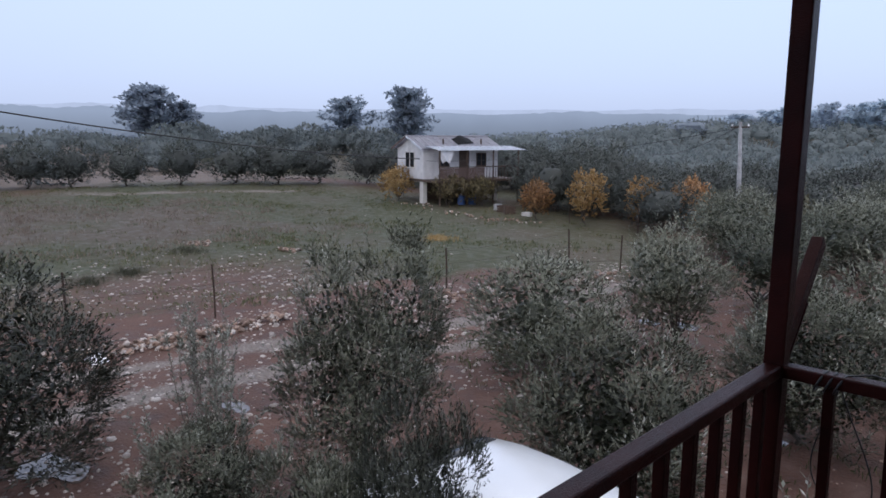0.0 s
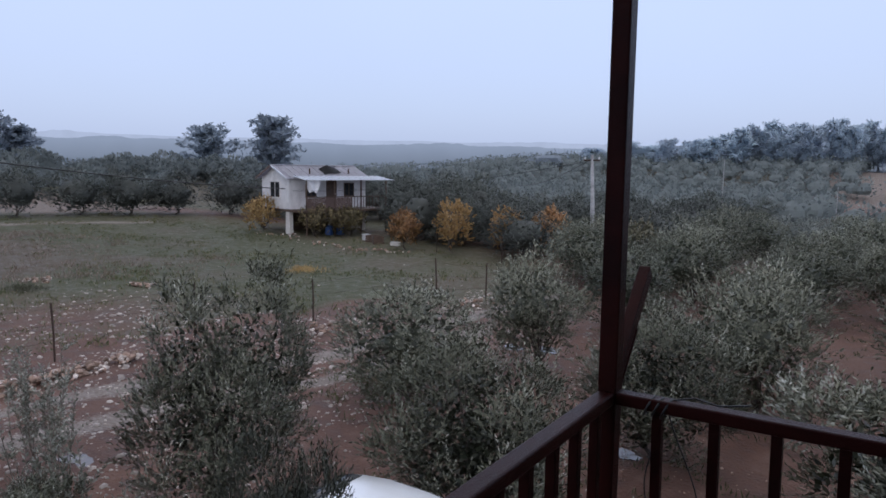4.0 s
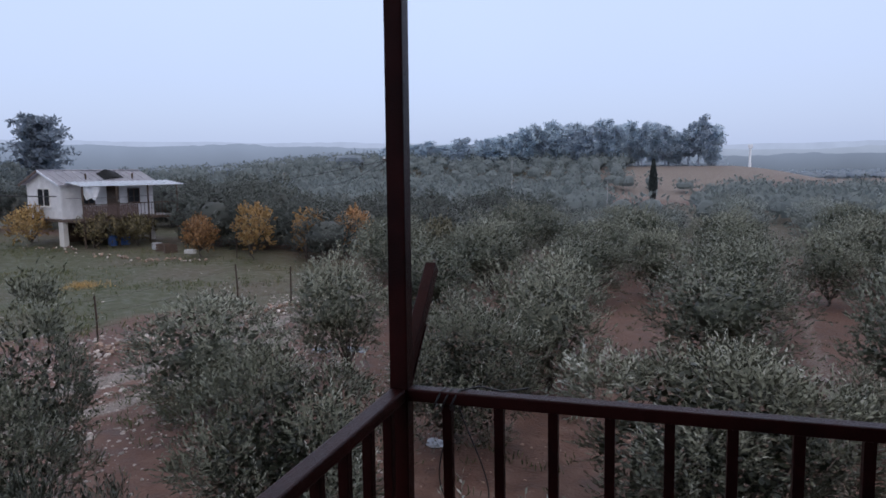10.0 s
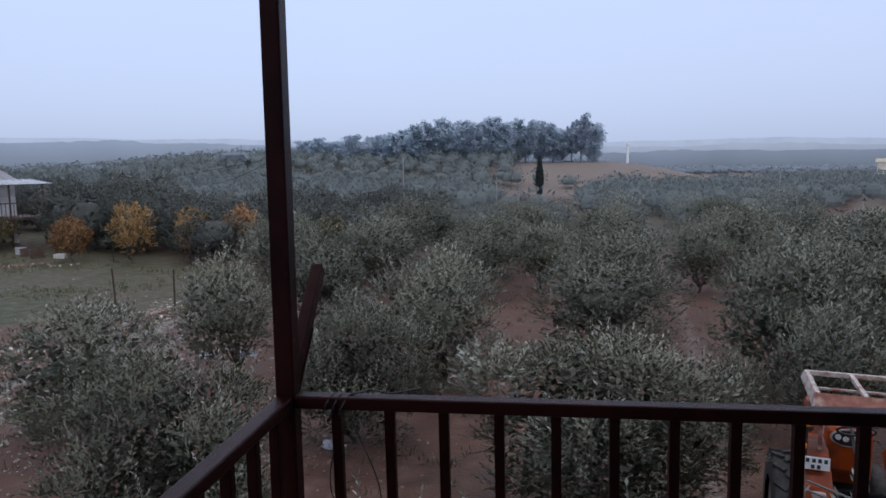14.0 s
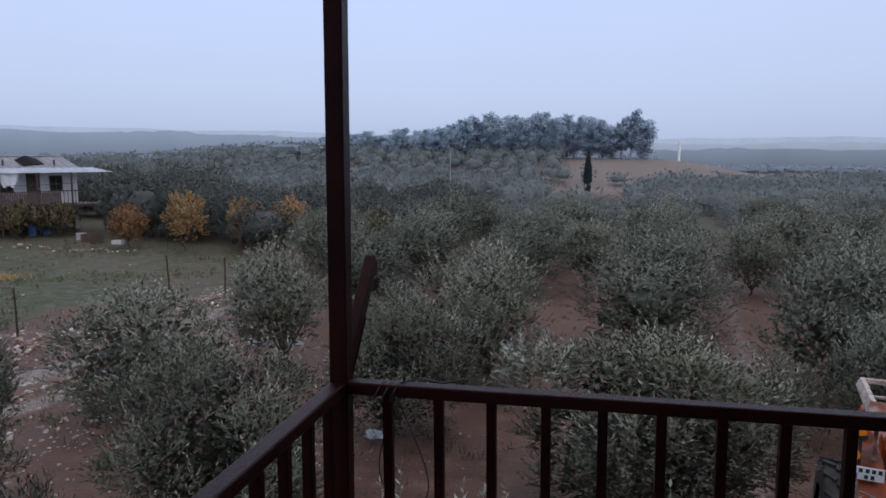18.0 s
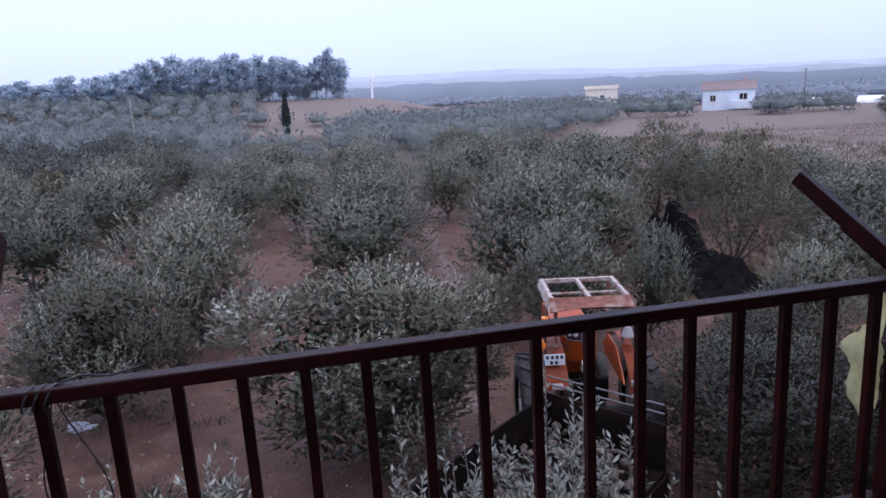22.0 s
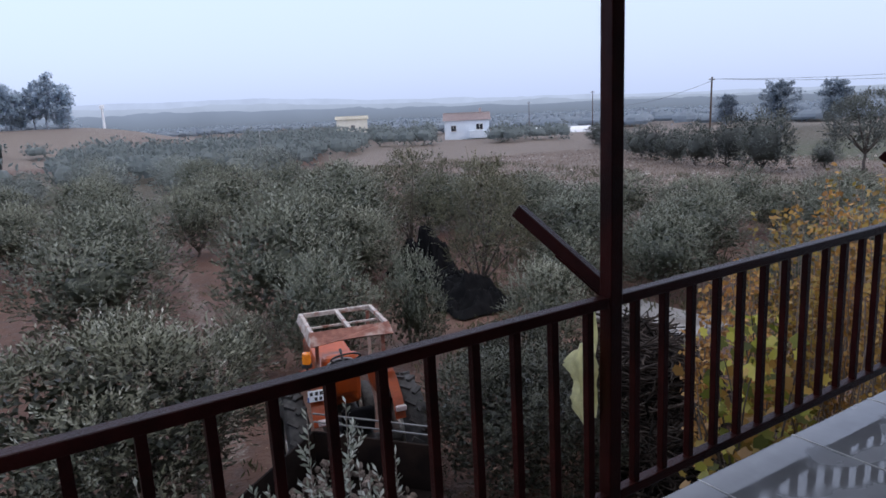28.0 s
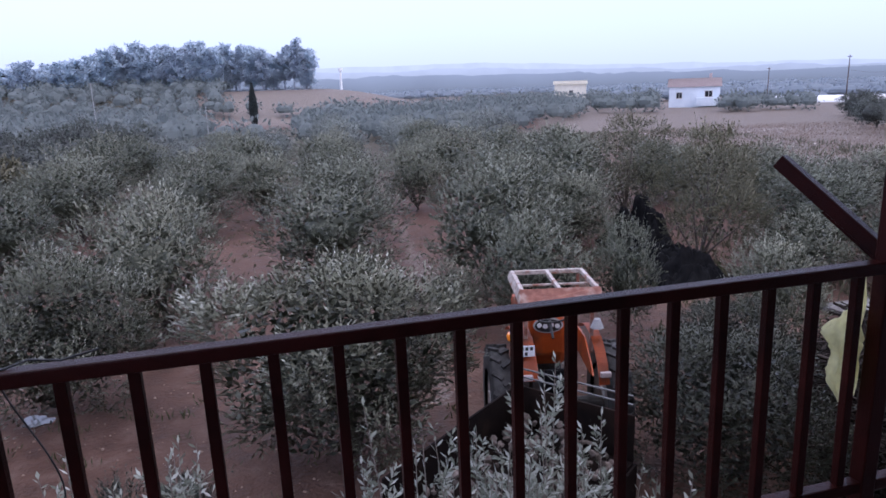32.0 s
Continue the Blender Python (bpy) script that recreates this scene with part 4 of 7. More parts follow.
rows += [(-27.0, 35.9, 3.9, 1.9), (-23.6, 35.6, 3.5, 1.8), (-20.2, 36.0, 3.3, 1.7), (-17.0, 36.6, 3.2, 1.7), (-14.3, 37.0, 3.0, 1.6), (-29.6, 37.6, 4.2, 1.9), (-25.2, 37.8, 4.0, 1.9), (16.5, 7.6, 1.9, 1.2), (20.5, 8.2, 2.0, 1.3), (24.2, 7.4, 2.1, 1.4), (28.5, 9.0, 2.1, 1.4), (19.9, 18.0, 2.0, 1.3), (24.6, 13.2, 2.0, 1.3), (30.6, 14.2, 2.0, 1.4), (16.3, 11.9, 1.9, 1.2), (20.6, 14.1, 1.9, 1.2), (17.6, 23.6, 2.3, 1.5), (21.3, 22.8, 2.1, 1.4), (-29.9, 38.6, 3.6, 1.7), (-27.7, 39.5, 4.6, 2.1), (-25.4, 40.8, 4.5, 2.1), (-23.0, 40.0, 3.4, 1.8), (-31.5, 45.5, 4.4, 2.2), (-20.2, 38.2, 3.2, 1.7), (-17.5, 38.9, 3.3, 1.7), (-38.5, 46.0, 4.0, 2.0), (-42.0, 45.0, 4.0, 2.0)]
for gx_ in np.arange(-62, -20, 4.6):
    for gy_ in np.arange(42, 62, 4.6):
        x, y = gx_ + rng.normal() * 0.7, gy_ + rng.normal() * 0.7
        if -1.12 * y < x < -0.60 * y and np.hypot(x + 32.5, y - 34.5) > 9:
            rows.append((float(x), float(y), float(rng.uniform(2.8, 3.8)), float(rng.uniform(1.7, 2.2))))
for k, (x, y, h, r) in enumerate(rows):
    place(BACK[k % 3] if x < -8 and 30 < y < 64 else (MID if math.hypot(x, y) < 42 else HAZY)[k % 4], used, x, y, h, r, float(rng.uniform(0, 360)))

# row of olives along the far edge of the stony field
for k, (x, y) in enumerate([(-61.63, 13.02), (-60.76, 16.16), (-59.53, 19.92), (-57.91, 24.10), (-56.17, 27.78), (-54.30, 30.96), (-52.24, 34.15), (-49.50, 37.88), (-46.27, 39.52), (-42.84, 41.17), (-62.26, 9.29), (-62.75, 4.27)]):
    ob = place(BACK[k % 3], used, x, y, float(rng.uniform(3.5, 4.1)), float(rng.uniform(1.9, 2.3)), float(rng.uniform(0, 360)))
    tagged(ob, "dark olive tree in a row beyond the field", group="olive row by the field")

# row at the edge of the dry field
for k, (x, y, h, r) in enumerate([(51.14, 43.77, 3, 1.7), (49.77, 40.71, 3.2, 1.6), (48.32, 37.24, 3.1, 1.5), (47.16, 33.99, 3.4, 1.6), (47.09, 31.08, 3.8, 1.9), (45.16, 27.10, 4.3, 2.0), (53.90, 49.40, 3, 1.8), (58.67, 54.61, 3, 1.8), (63.45, 59.82, 3, 1.8), (68.18, 66.04, 3, 1.8), (49.45, 25.18, 2.0, 1.0)]):
    ob = place(BACK[k % 3], used, x, y, h, 0.95 * r, float(rng.uniform(0, 360)))
    tagged(ob, "dark olive tree in a row beside the dry field", group="olive row by the dry field")


def grove(name, spots, mat, label, category, seed, h, r, count, leaf=0.55, full=0.46):
    """Far trees, joined: each a lumpy dome of leafy sprays on a short stem."""
    g = np.random.default_rng(seed)
    vs, ns = [], []
    for x, y in spots:
        hh, rr = g.uniform(*h), g.uniform(*r)
        d = unit(g.normal(size=(count, 3)) + np.array([0, 0, 0.45]))
        lob = unit(g.normal(size=(7, 3)) + np.array([0, 0, 0.5]))
        bulge = 0.66 + 0.40 * np.max(np.clip(d @ lob.T, 0, 1) ** 5, 1)
        p = d * bulge[:, None] * np.array([rr, rr, 0.55 * hh]) + np.array([x, y, float(gz(x, y)) + 0.46 * hh])
        v, f = leaves(g, p, unit(d * 0.6 + g.normal(size=p.shape) * 0.6 + np.array([0, 0, 0.4])), leaf, leaf * 0.55)
        a8, z5 = np.meshgrid(np.linspace(0, 2 * np.pi, 9), np.linspace(0.05, 2.2, 5))
        o = np.stack([np.sin(z5) * np.cos(a8), np.sin(z5) * np.sin(a8), np.cos(z5)], -1)
        w = o * (full + 0.24 * np.max(np.clip(o @ lob.T, 0, 1) ** 5, -1))[..., None] * np.array([rr, rr, 0.55 * hh]) + np.array([x, y, float(gz(x, y)) + 0.46 * hh])
        v = np.concatenate([v, np.stack([w[:-1, :-1], w[1:, :-1], w[1:, 1:], w[:-1, 1:]], 2).reshape(-1, 3)])
        d = np.concatenate([d, np.mean(np.stack([o[:-1, :-1], o[1:, :-1], o[1:, 1:], o[:-1, 1:]], 2), 2).reshape(-1, 3)])
        p = d
        vs.append(v)
        ns.append(np.repeat(unit(d * np.array([1, 1, 1.2]) + np.array([0, 0, 0.25]) + g.normal(size=p.shape) * 0.18), 4, 0))
    v, nor = np.concatenate(vs), np.concatenate(ns)
    ob = raw(name, v, face_out(v, np.arange(len(v)).reshape(-1, 4), nor), mat)
    soft_normals(ob, nor)
    return tagged(ob, label, category, kind="stuff")


g2 = np.random.default_rng(77)
far_spots, left_spots = [], []
for gx_ in np.arange(-130, 150, 3.6):
    for gy_ in np.arange(62, 175, 4.0):
        x, y = gx_ + g2.normal() * 0.8, gy_ + g2.normal() * 0.8
        if x < -0.95 * y or x > 0.95 * y:
            continue
        if inside(x, y, [(-5, 116), (17, 116), (26, 190), (-8, 190)]) > 0 or (x > 17 + 0.10 * (y - 27) and y < 66):
            continue
        if abs(x + 0.7) < 5 and 62 < y < 98 or x > -12 and x < 9 and 97 < y < 112:
            continue
        if x / y > 0.50 + 0.004 * (y - 90) and not 108 < np.hypot(x, y) < 124 or y > 112 and 0.04 < x / y < 0.30:
            continue
        if x > 30 and y > 100 and g2.random() < 0.5:
            continue
        if 0.63 < x / y < 0.76 and np.hypot(x, y) > 100:
            continue
        far_spots.append((x, y))
for _ in range(120):
    x, y = -g2.uniform(64, 125), g2.uniform(-20, 95)
    if g2.random() < 0.75:
        left_spots.append((x, y))
wood_spots = []
for _ in range(900):
    a, d = math.radians(g2.uniform(-8, 66)), g2.uniform(165, 430)
    if not -9 < math.degrees(a) < 24 or d > 290:
        wood_spots.append((d * math.sin(a), d * math.cos(a)))
for _ in range(420):
    a, d = math.radians(g2.uniform(-75, -20)), g2.uniform(150, 420)
    wood_spots.append((d * math.sin(a), d * math.cos(a)))
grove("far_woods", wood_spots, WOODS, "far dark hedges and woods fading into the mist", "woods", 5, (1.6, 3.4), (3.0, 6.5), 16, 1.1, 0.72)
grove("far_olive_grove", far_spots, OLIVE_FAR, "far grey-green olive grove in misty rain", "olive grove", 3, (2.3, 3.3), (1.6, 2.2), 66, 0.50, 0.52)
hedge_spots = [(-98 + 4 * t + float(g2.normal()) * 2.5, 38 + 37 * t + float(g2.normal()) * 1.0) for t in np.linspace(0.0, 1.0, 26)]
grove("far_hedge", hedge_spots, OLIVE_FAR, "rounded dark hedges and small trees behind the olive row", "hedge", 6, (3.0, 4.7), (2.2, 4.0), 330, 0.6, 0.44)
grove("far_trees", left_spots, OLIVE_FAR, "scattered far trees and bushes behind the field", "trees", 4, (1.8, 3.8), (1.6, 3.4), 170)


def pine(seed, h, r, clear, label, group, limbs=34, mat=PINE, leaf=0.42, open_=0.0):
    """A tall pine: a leaning stem, uneven limbs and flat pads of needles at their ends."""
    g = np.random.default_rng(seed)
    ob = thing("pine_tree", Matrix.Identity(4), label, "pine tree", group)
    bend = np.cumsum(g.normal(size=(9, 3)) * np.array([0.10, 0.10, 0]), 0)
    stem = np.stack([np.zeros(9), np.zeros(9), np.linspace(-0.2, h * 0.96, 9)], 1) + bend
    many = [(stem, np.linspace(0.20, 0.03, 9) * h / 9)]
    ps, ns = [], []
    lob = g.uniform(0.55 - 0.25 * open_, 1.2, 11)
    for k in range(limbs):
        q = (k + g.random()) / limbs
        f_ = min(7.9, (clear + (1.0 - clear) * q) * 8)
        a = k * 2.4 + g.normal() * 0.5
        reach = r * (0.28 + 0.72 * math.sin(math.pi * (0.20 + 0.70 * q))) * lob[int((a * 1.1 + q * 9) % 11)] * g.uniform(0.75, 1.1)
        p0 = stem[int(f_)] + (stem[int(f_) + 1] - stem[int(f_)]) * (f_ % 1)
        end = p0 + np.array([np.cos(a) * reach, np.sin(a) * reach, (0.10 + 0.35 * g.random()) * reach])
        many.append((np.linspace(p0, end, 4), np.linspace(0.06, 0.018, 4) * h / 9))
        for t_, size in ((0.92, 0.22), (0.58, 0.27), (0.28, 0.24)):
            if g.random() < 0.22 * open_ + 0.05:
                continue
            pr = r * size * g.uniform(0.75, 1.3) * (1.15 - 0.45 * q)
            o = unit(g.normal(size=(26, 3)))
            ps.append(p0 + (end - p0) * t_ + g.normal(size=3) * 0.04 * r + o * np.array([1, 1, 0.9 - 0.25 * open_]) * pr * g.random((26, 1)) ** 0.4)
            ns.append(unit(o * 0.16 + np.array([np.cos(a) * 0.12, np.sin(a) * 0.12, 0.9])))
    tv, tf = tubes(many, 5)
    raw("trunk", tv, tf, PINEBARK, ob, smooth=True)
    p, nor = np.concatenate(ps), np.repeat(np.concatenate(ns), 4, 0)
    v, f = leaves(g, p, unit(g.normal(size=p.shape) + np.array([0, 0, 0.7])), leaf, leaf * 0.5)
    soft_normals(raw("crown", v, face_out(v, f, nor), mat, ob), nor)
    return ob


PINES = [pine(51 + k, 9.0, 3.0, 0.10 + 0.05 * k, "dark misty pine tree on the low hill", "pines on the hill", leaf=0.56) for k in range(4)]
pused = set()
hill = [(-58, 143, 4.0, 3), (-53, 145, 4.6, 3), (-49, 141, 5.2, 3.2), (-45, 143, 4.6, 3), (-41, 140, 6.2, 3.0), (-36.5, 143, 6.0, 3.0), (-33, 141, 6.6, 2.8), (-30, 145, 7.2, 3.0), (-27.5, 142, 8.2, 3.0), (-24.9, 145, 8.9, 3.0), (-21.4, 144, 9.3, 3.2), (-17.9, 146, 9.3, 2.8), (-14.6, 144, 8.6, 2.8),
        (-11.4, 146, 9.8, 3.0), (-8.8, 144, 8.4, 2.2), (-6.7, 147, 9.2, 2.7), (-3.7, 146, 8.8, 2.4), (-1.4, 148, 8.0, 2.0), (0.6, 146, 8.2, 2.4), (3.0, 148, 6.6, 2.0), (7.3, 146, 9.9, 2.9), (9.9, 147, 8.0, 3.0), (5.4, 149, 8.6, 2.6)]
for x in range(-50, 5, 4):
    hill.append((x + 1.7 * math.sin(x * 1.7), 154 + 2.5 * math.sin(x), (4.6 + 3.6 * float(step(-46, -24, x))) * (1 + 0.12 * math.sin(x * 2.3)), 3.0))
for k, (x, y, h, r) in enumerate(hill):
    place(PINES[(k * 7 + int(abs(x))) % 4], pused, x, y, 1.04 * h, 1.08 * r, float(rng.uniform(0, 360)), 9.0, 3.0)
# needles paled for haze, less than those on the hill
LONEPINE = leaf_material("near_pine_needles_hazed", (0.270, 0.325, 0.385), (0.285, 0.342, 0.405), (0.305, 0.365, 0.430), 0.3, rough=0.8, translucent=0.6, young=False, vary=0.12)
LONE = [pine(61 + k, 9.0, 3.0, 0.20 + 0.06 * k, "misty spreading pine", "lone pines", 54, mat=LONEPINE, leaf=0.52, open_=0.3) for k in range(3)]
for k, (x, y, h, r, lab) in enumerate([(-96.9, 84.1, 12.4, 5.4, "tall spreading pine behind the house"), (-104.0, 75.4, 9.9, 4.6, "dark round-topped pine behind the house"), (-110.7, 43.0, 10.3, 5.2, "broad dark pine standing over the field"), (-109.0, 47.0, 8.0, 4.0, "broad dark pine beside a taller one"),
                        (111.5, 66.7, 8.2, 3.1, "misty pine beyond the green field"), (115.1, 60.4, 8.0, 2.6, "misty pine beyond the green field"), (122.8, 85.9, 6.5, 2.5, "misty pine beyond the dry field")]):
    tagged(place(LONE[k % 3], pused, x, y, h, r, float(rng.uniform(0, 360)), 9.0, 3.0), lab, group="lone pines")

cy = thing("cypress", at(-0.7, 96.4), "slender dark cypress standing alone in the grove", "cypress tree")
g3 = np.random.default_rng(9)
zz = g3.random(2600)
rr_ = 0.45 * np.sin(np.pi * (0.06 + 0.94 * zz) ** 0.8) * (0.75 + 0.35 * g3.random(2600))
aa = g3.uniform(0, 2 * np.pi, 2600)
cp = np.stack([rr_ * np.cos(aa), rr_ * np.sin(aa), 0.2 + zz * 5.6], 1)
cv, cf = leaves(g3, cp, unit(np.stack([np.cos(aa) * 0.3, np.sin(aa) * 0.3, np.ones(2600)], 1)), 0.42, 0.16)
raw("crown", cv, cf, CYPRESS, cy)
tv, tf = tube([(0, 0, -0.1), (0, 0, 2.0)], [0.1, 0.06], 7)
raw("trunk", tv, tf, BARK, cy)


# ---- things in the yard and the field ----
def beam(p, q, w, h, bevel=0.0, bm=None):
    """A bar of section w x h from p to q."""
    p, q = Vector(p), Vector(q)
    return box(-w / 2, w / 2, -h / 2, h / 2, -(q - p).length, 0, bevel, bm, look(p, q))


def gable(name, m, L, W, wall_h, ridge_h, wall_mat, roof_mat, label, over=0.35, z0=0.0):
    """The shell of a house: four walls with gable tops on the short sides and two roof slopes. x along the length, y along the width."""
    ob = thing(name, m, label, "house")
    t = 0.2
    for y0 in (0, W - t):
        part("wall", box(0, L, y0, y0 + t, z0, wall_h), wall_mat, ob)
    for x0 in (0.004, L - t - 0.004):
        bm = bmesh.new()
        vs = [[bm.verts.new((x, y, z)) for y, z in ((t, z0), (W - t, z0), (W - t, wall_h), (W / 2, ridge_h - 0.1), (t, wall_h))] for x in (x0, x0 + t)]
        bm.faces.new(vs[0][::-1])
        bm.faces.new(vs[1])
        for k in range(5):
            bm.faces.new((vs[0][k], vs[0][(k + 1) % 5], vs[1][(k + 1) % 5], vs[1][k]))
        part("gable_wall", bm, wall_mat, ob)
    rise = (ridge_h - wall_h) / (W / 2)
    for s in (0, 1):
        bm = bmesh.new()
        ys = (-over, W / 2) if s == 0 else (W + over, W / 2)
        zs = (wall_h - over * rise, ridge_h)
        top = [bm.verts.new((x, y, z)) for x in (-over, L + over) for y, z in zip(ys, zs)]
        bm.faces.new((top[0], top[2], top[3], top[1]))
        bmesh.ops.solidify(bm, geom=bm.faces[:], thickness=0.07)
        bmesh.ops.recalc_face_normals(bm, faces=bm.faces[:])
        part("roof", bm, roof_mat, ob)
    part("ridge_cap", box(-over, L + over, W / 2 - 0.12, W / 2 + 0.12, ridge_h - 0.01, ridge_h + 0.05, 0.02), roof_mat, ob)
    return ob


def window(parent, x0, x1, z0, z1, y, frame_mat, face=-1, axis="x"):
    """A window with frame, sash bar, panes and sill, set 3 cm proud of a wall that faces -y (axis x) or -x (axis y)."""
    def lay(a0, a1, d0, d1, c0, c1, bevel=0.0):
        return box(a0, a1, y + d0, y + d1, c0, c1, bevel) if axis == "x" else box(y + d0, y + d1, a0, a1, c0, c1, bevel)
    win = part("window", lay(x0 + 0.05, x1 - 0.05, -0.012, 0.03, z0 + 0.05, z1 - 0.05), DARKGLASS, parent)
    for a0, a1, c0, c1 in ((x0, x0 + 0.06, z0, z1), (x1 - 0.06, x1, z0, z1), (x0 + 0.06, x1 - 0.06, z0, z0 + 0.06), (x0 + 0.06, x1 - 0.06, z1 - 0.06, z1), ((x0 + x1) / 2 - 0.03, (x0 + x1) / 2 + 0.03, z0 + 0.06, z1 - 0.06)):
        part("frame", lay(a0, a1, -0.04, 0.03, c0, c1), frame_mat, win)
    part("sill", lay(x0 - 0.05, x1 + 0.05, -0.10, 0.0, z0 - 0.06, z0 - 0.004, 0.01), frame_mat, win)
    return win


# the neighbour's house on posts
HB = Matrix.Translation((-35.95, 32.35, 0.0)) @ pose(0, 0, 0, 0, 0, 76.0)
house = gable("stilt_house", HB, 6.6, 4.1, 4.30, 5.12, BOARDS, TILEROOF, "white boarded house on posts with a tin-roofed porch", 0.35, z0=1.97)
part("floor_slab", box(-0.1, 7.4, -1.9, 4.2, 1.80, 1.965, 0.01), DARKWOOD, house)
for k in range(12):
    part("board", box(0.02, 6.58, -0.014, -0.002, 2.02 + 0.19 * k, 2.02 + 0.19 * k + 0.160, 0.003), BOARDS, house)
for k in range(12):
    part("board", box(-0.034, 0.0, 0.02, 4.08, 2.02 + 0.19 * k, 2.02 + 0.19 * k + 0.155, 0.003), BOARDS, house)
window(house, 1.3, 2.2, 2.85, 3.85, -0.02, DARKWOOD)
window(house, 4.6, 5.5, 2.85, 3.85, -0.02, DARKWOOD)
win = window(house, 1.25, 2.75, 2.75, 3.95, -0.04, WHITEWALL, axis="y")
door = part("door", box(3.05, 3.95, -0.045, -0.016, 2.0, 4.05, 0.004), DARKWOOD, house, "dark brown door under the porch roof")
part("handle", box(3.82, 3.85, -0.09, -0.045, 2.95, 3.07, 0.003), CHROME, door)
bm = bmesh.new()
vs = [bm.verts.new(c) for c in ((0.2, 0.0, 4.36), (7.9, 0.0, 4.36), (7.9, -2.0, 4.08), (0.2, -2.0, 4.08))]
bm.faces.new(vs)
bmesh.ops.solidify(bm, geom=bm.faces[:], thickness=0.035)
part("porch_roof", bm, TINROOF, house, "pale galvanised sheet porch roof")
for k in range(16):
    part("roof_rib", beam((0.4 + 0.48 * k, -0.05, 4.385), (0.4 + 0.48 * k, -1.99, 4.115), 0.05, 0.03), TINROOF, house)
for k in range(12):
    for s, y0 in ((0, 2.05), (1, 2.05)):
        x = 0.05 + 0.56 * k
        y1, zr, z1 = (-0.3, 5.155, 4.21) if s == 0 else (4.4, 5.155, 4.21)
        part("roof_rib", beam((x, 2.05, 5.15), (x, y1, z1), 0.03, 0.03), TILEROOF, house)
part("barge_board", beam((-0.37, -0.36, 4.14), (-0.37, 2.05, 5.09), 0.03, 0.12), TINROOF, house)
part("barge_board", beam((-0.37, 4.46, 4.14), (-0.37, 2.05, 5.09), 0.03, 0.16), REDWOOD, house)
v, f = [], []
for a in range(9):
    for b in range(3):
        x, y = 3.2 + 0.2 * a, 0.35 + 0.5 * b + 0.035 * a
        v.append((x, y, 4.30 + 0.40 * y + 0.05 + 0.22 * math.sin(math.pi * a / 8) ** 2 * (0.4 + 0.3 * b)))
v += [(x, y, z - 0.02) for x, y, z in v]
f = [[o + 3 * a + b, o + 3 * a + b + 1, o + 3 * a + b + 4, o + 3 * a + b + 3] for o in (0, 27) for a in range(8) for b in range(2)]
raw("roof_sheet", v, f, BLACKSHEET, house, "loose dark sheet bulging on the roof", True)
for x in (2.0, 5.4):
    part("vent_pipe", cyl(0.06, 0.4, 10, m=Matrix.Translation((x, 0.55, 4.7))), DARKWOOD, house)
for x in (0.3, 2.6, 4.9, 7.2):
    part("porch_post", box(x - 0.04, x + 0.04, -1.9, -1.82, 0.0, 4.08, 0.004), DARKWOOD, house)
for x in (0.1, 3.3, 6.4):
    for y in (0.1, 3.9):
        part("pillar", box(x - 0.16, x + 0.16, y - 0.16, y + 0.16, -0.05, 1.80, 0.01), WHITEWALL, house)
part("lower_wall", box(-0.02, 0.12, 0.28, 0.55, -0.05, 1.80), WHITEWALL, house, "whitewashed wall below the gable")
# dark panel added to stand for the shade under the house
part("lower_wall", box(1.4, 6.4, 2.2, 2.4, -0.05, 1.80), DARKWOOD, house)
part("handrail", box(0.3, 7.24, -1.89, -1.83, 2.86, 2.92, 0.004), DARKWOOD, house)
for k in range(26):
    x = 0.36 + 0.145 * k
    part("rail_board", box(x, x + 0.125, -1.885, -1.865, 2.05, 2.84, 0.003), REDWOOD, house)
for k in range(11):
    part("rail_bar", box(4.3 + 0.27 * k, 4.33 + 0.27 * k, -1.885, -1.855, 1.97, 2.86), DARKWOOD, house)
for k in range(9):
    part("stair_tread", box(7.45 + 0.24 * k, 7.73 + 0.24 * k, -1.6, -0.7, 1.75 - 0.2 * k, 1.79 - 0.2 * k, 0.004), DARKWOOD, house)
for y in (-1.62, -0.70):
    part("stringer", beam((7.4, y, 1.9), (9.7, y, 0.0), 0.05, 0.2), DARKWOOD, house)
part("brace", beam((7.2, -1.86, 1.0), (6.2, -1.86, 1.8), 0.07, 0.07), DARKWOOD, house)
# rag hung under the porch roof
rag = thing("hung_sheet", HB @ Matrix.Translation((0.9, -1.75, 3.35)), "torn white sheet hung under the porch roof", "sheet")
bm = bmesh.new()
bmesh.ops.create_grid(bm, x_segments=10, y_segments=10, size=0.5)
for v in bm.verts:
    x, y = v.co.x, v.co.y
    v.co = (x * (0.55 + 0.75 * (y + 0.5)), 0.08 * math.sin(9 * x + 3 * y), y * 0.72 + 0.34 - 0.3 * abs(x) * (0.5 - y))
part("cloth", bm, WHITEBAG, rag, smooth=True)
# odds and ends under and beside the house
def barrel(m, mat, label):
    ob = thing("barrel", m, label, "barrel")
    part("body", cyl(0.29, 0.85, 20, m=Matrix.Translation((0, 0, 0.43)), bevel=0.02), mat, ob)
    for z in (0.28, 0.58):
        part("hoop", cyl(0.30, 0.03, 20, m=Matrix.Translation((0, 0, z))), mat, ob)
    return ob
barrel(HB @ Matrix.Translation((3.4, -1.3, float(gz(-33, 37)) - 0.15)), BLUE, "blue plastic barrel standing under the porch")
barrel(HB @ Matrix.Translation((2.6, -1.1, float(gz(-33, 37)) - 0.15)), BLUE, "blue plastic barrel beside another under the porch")


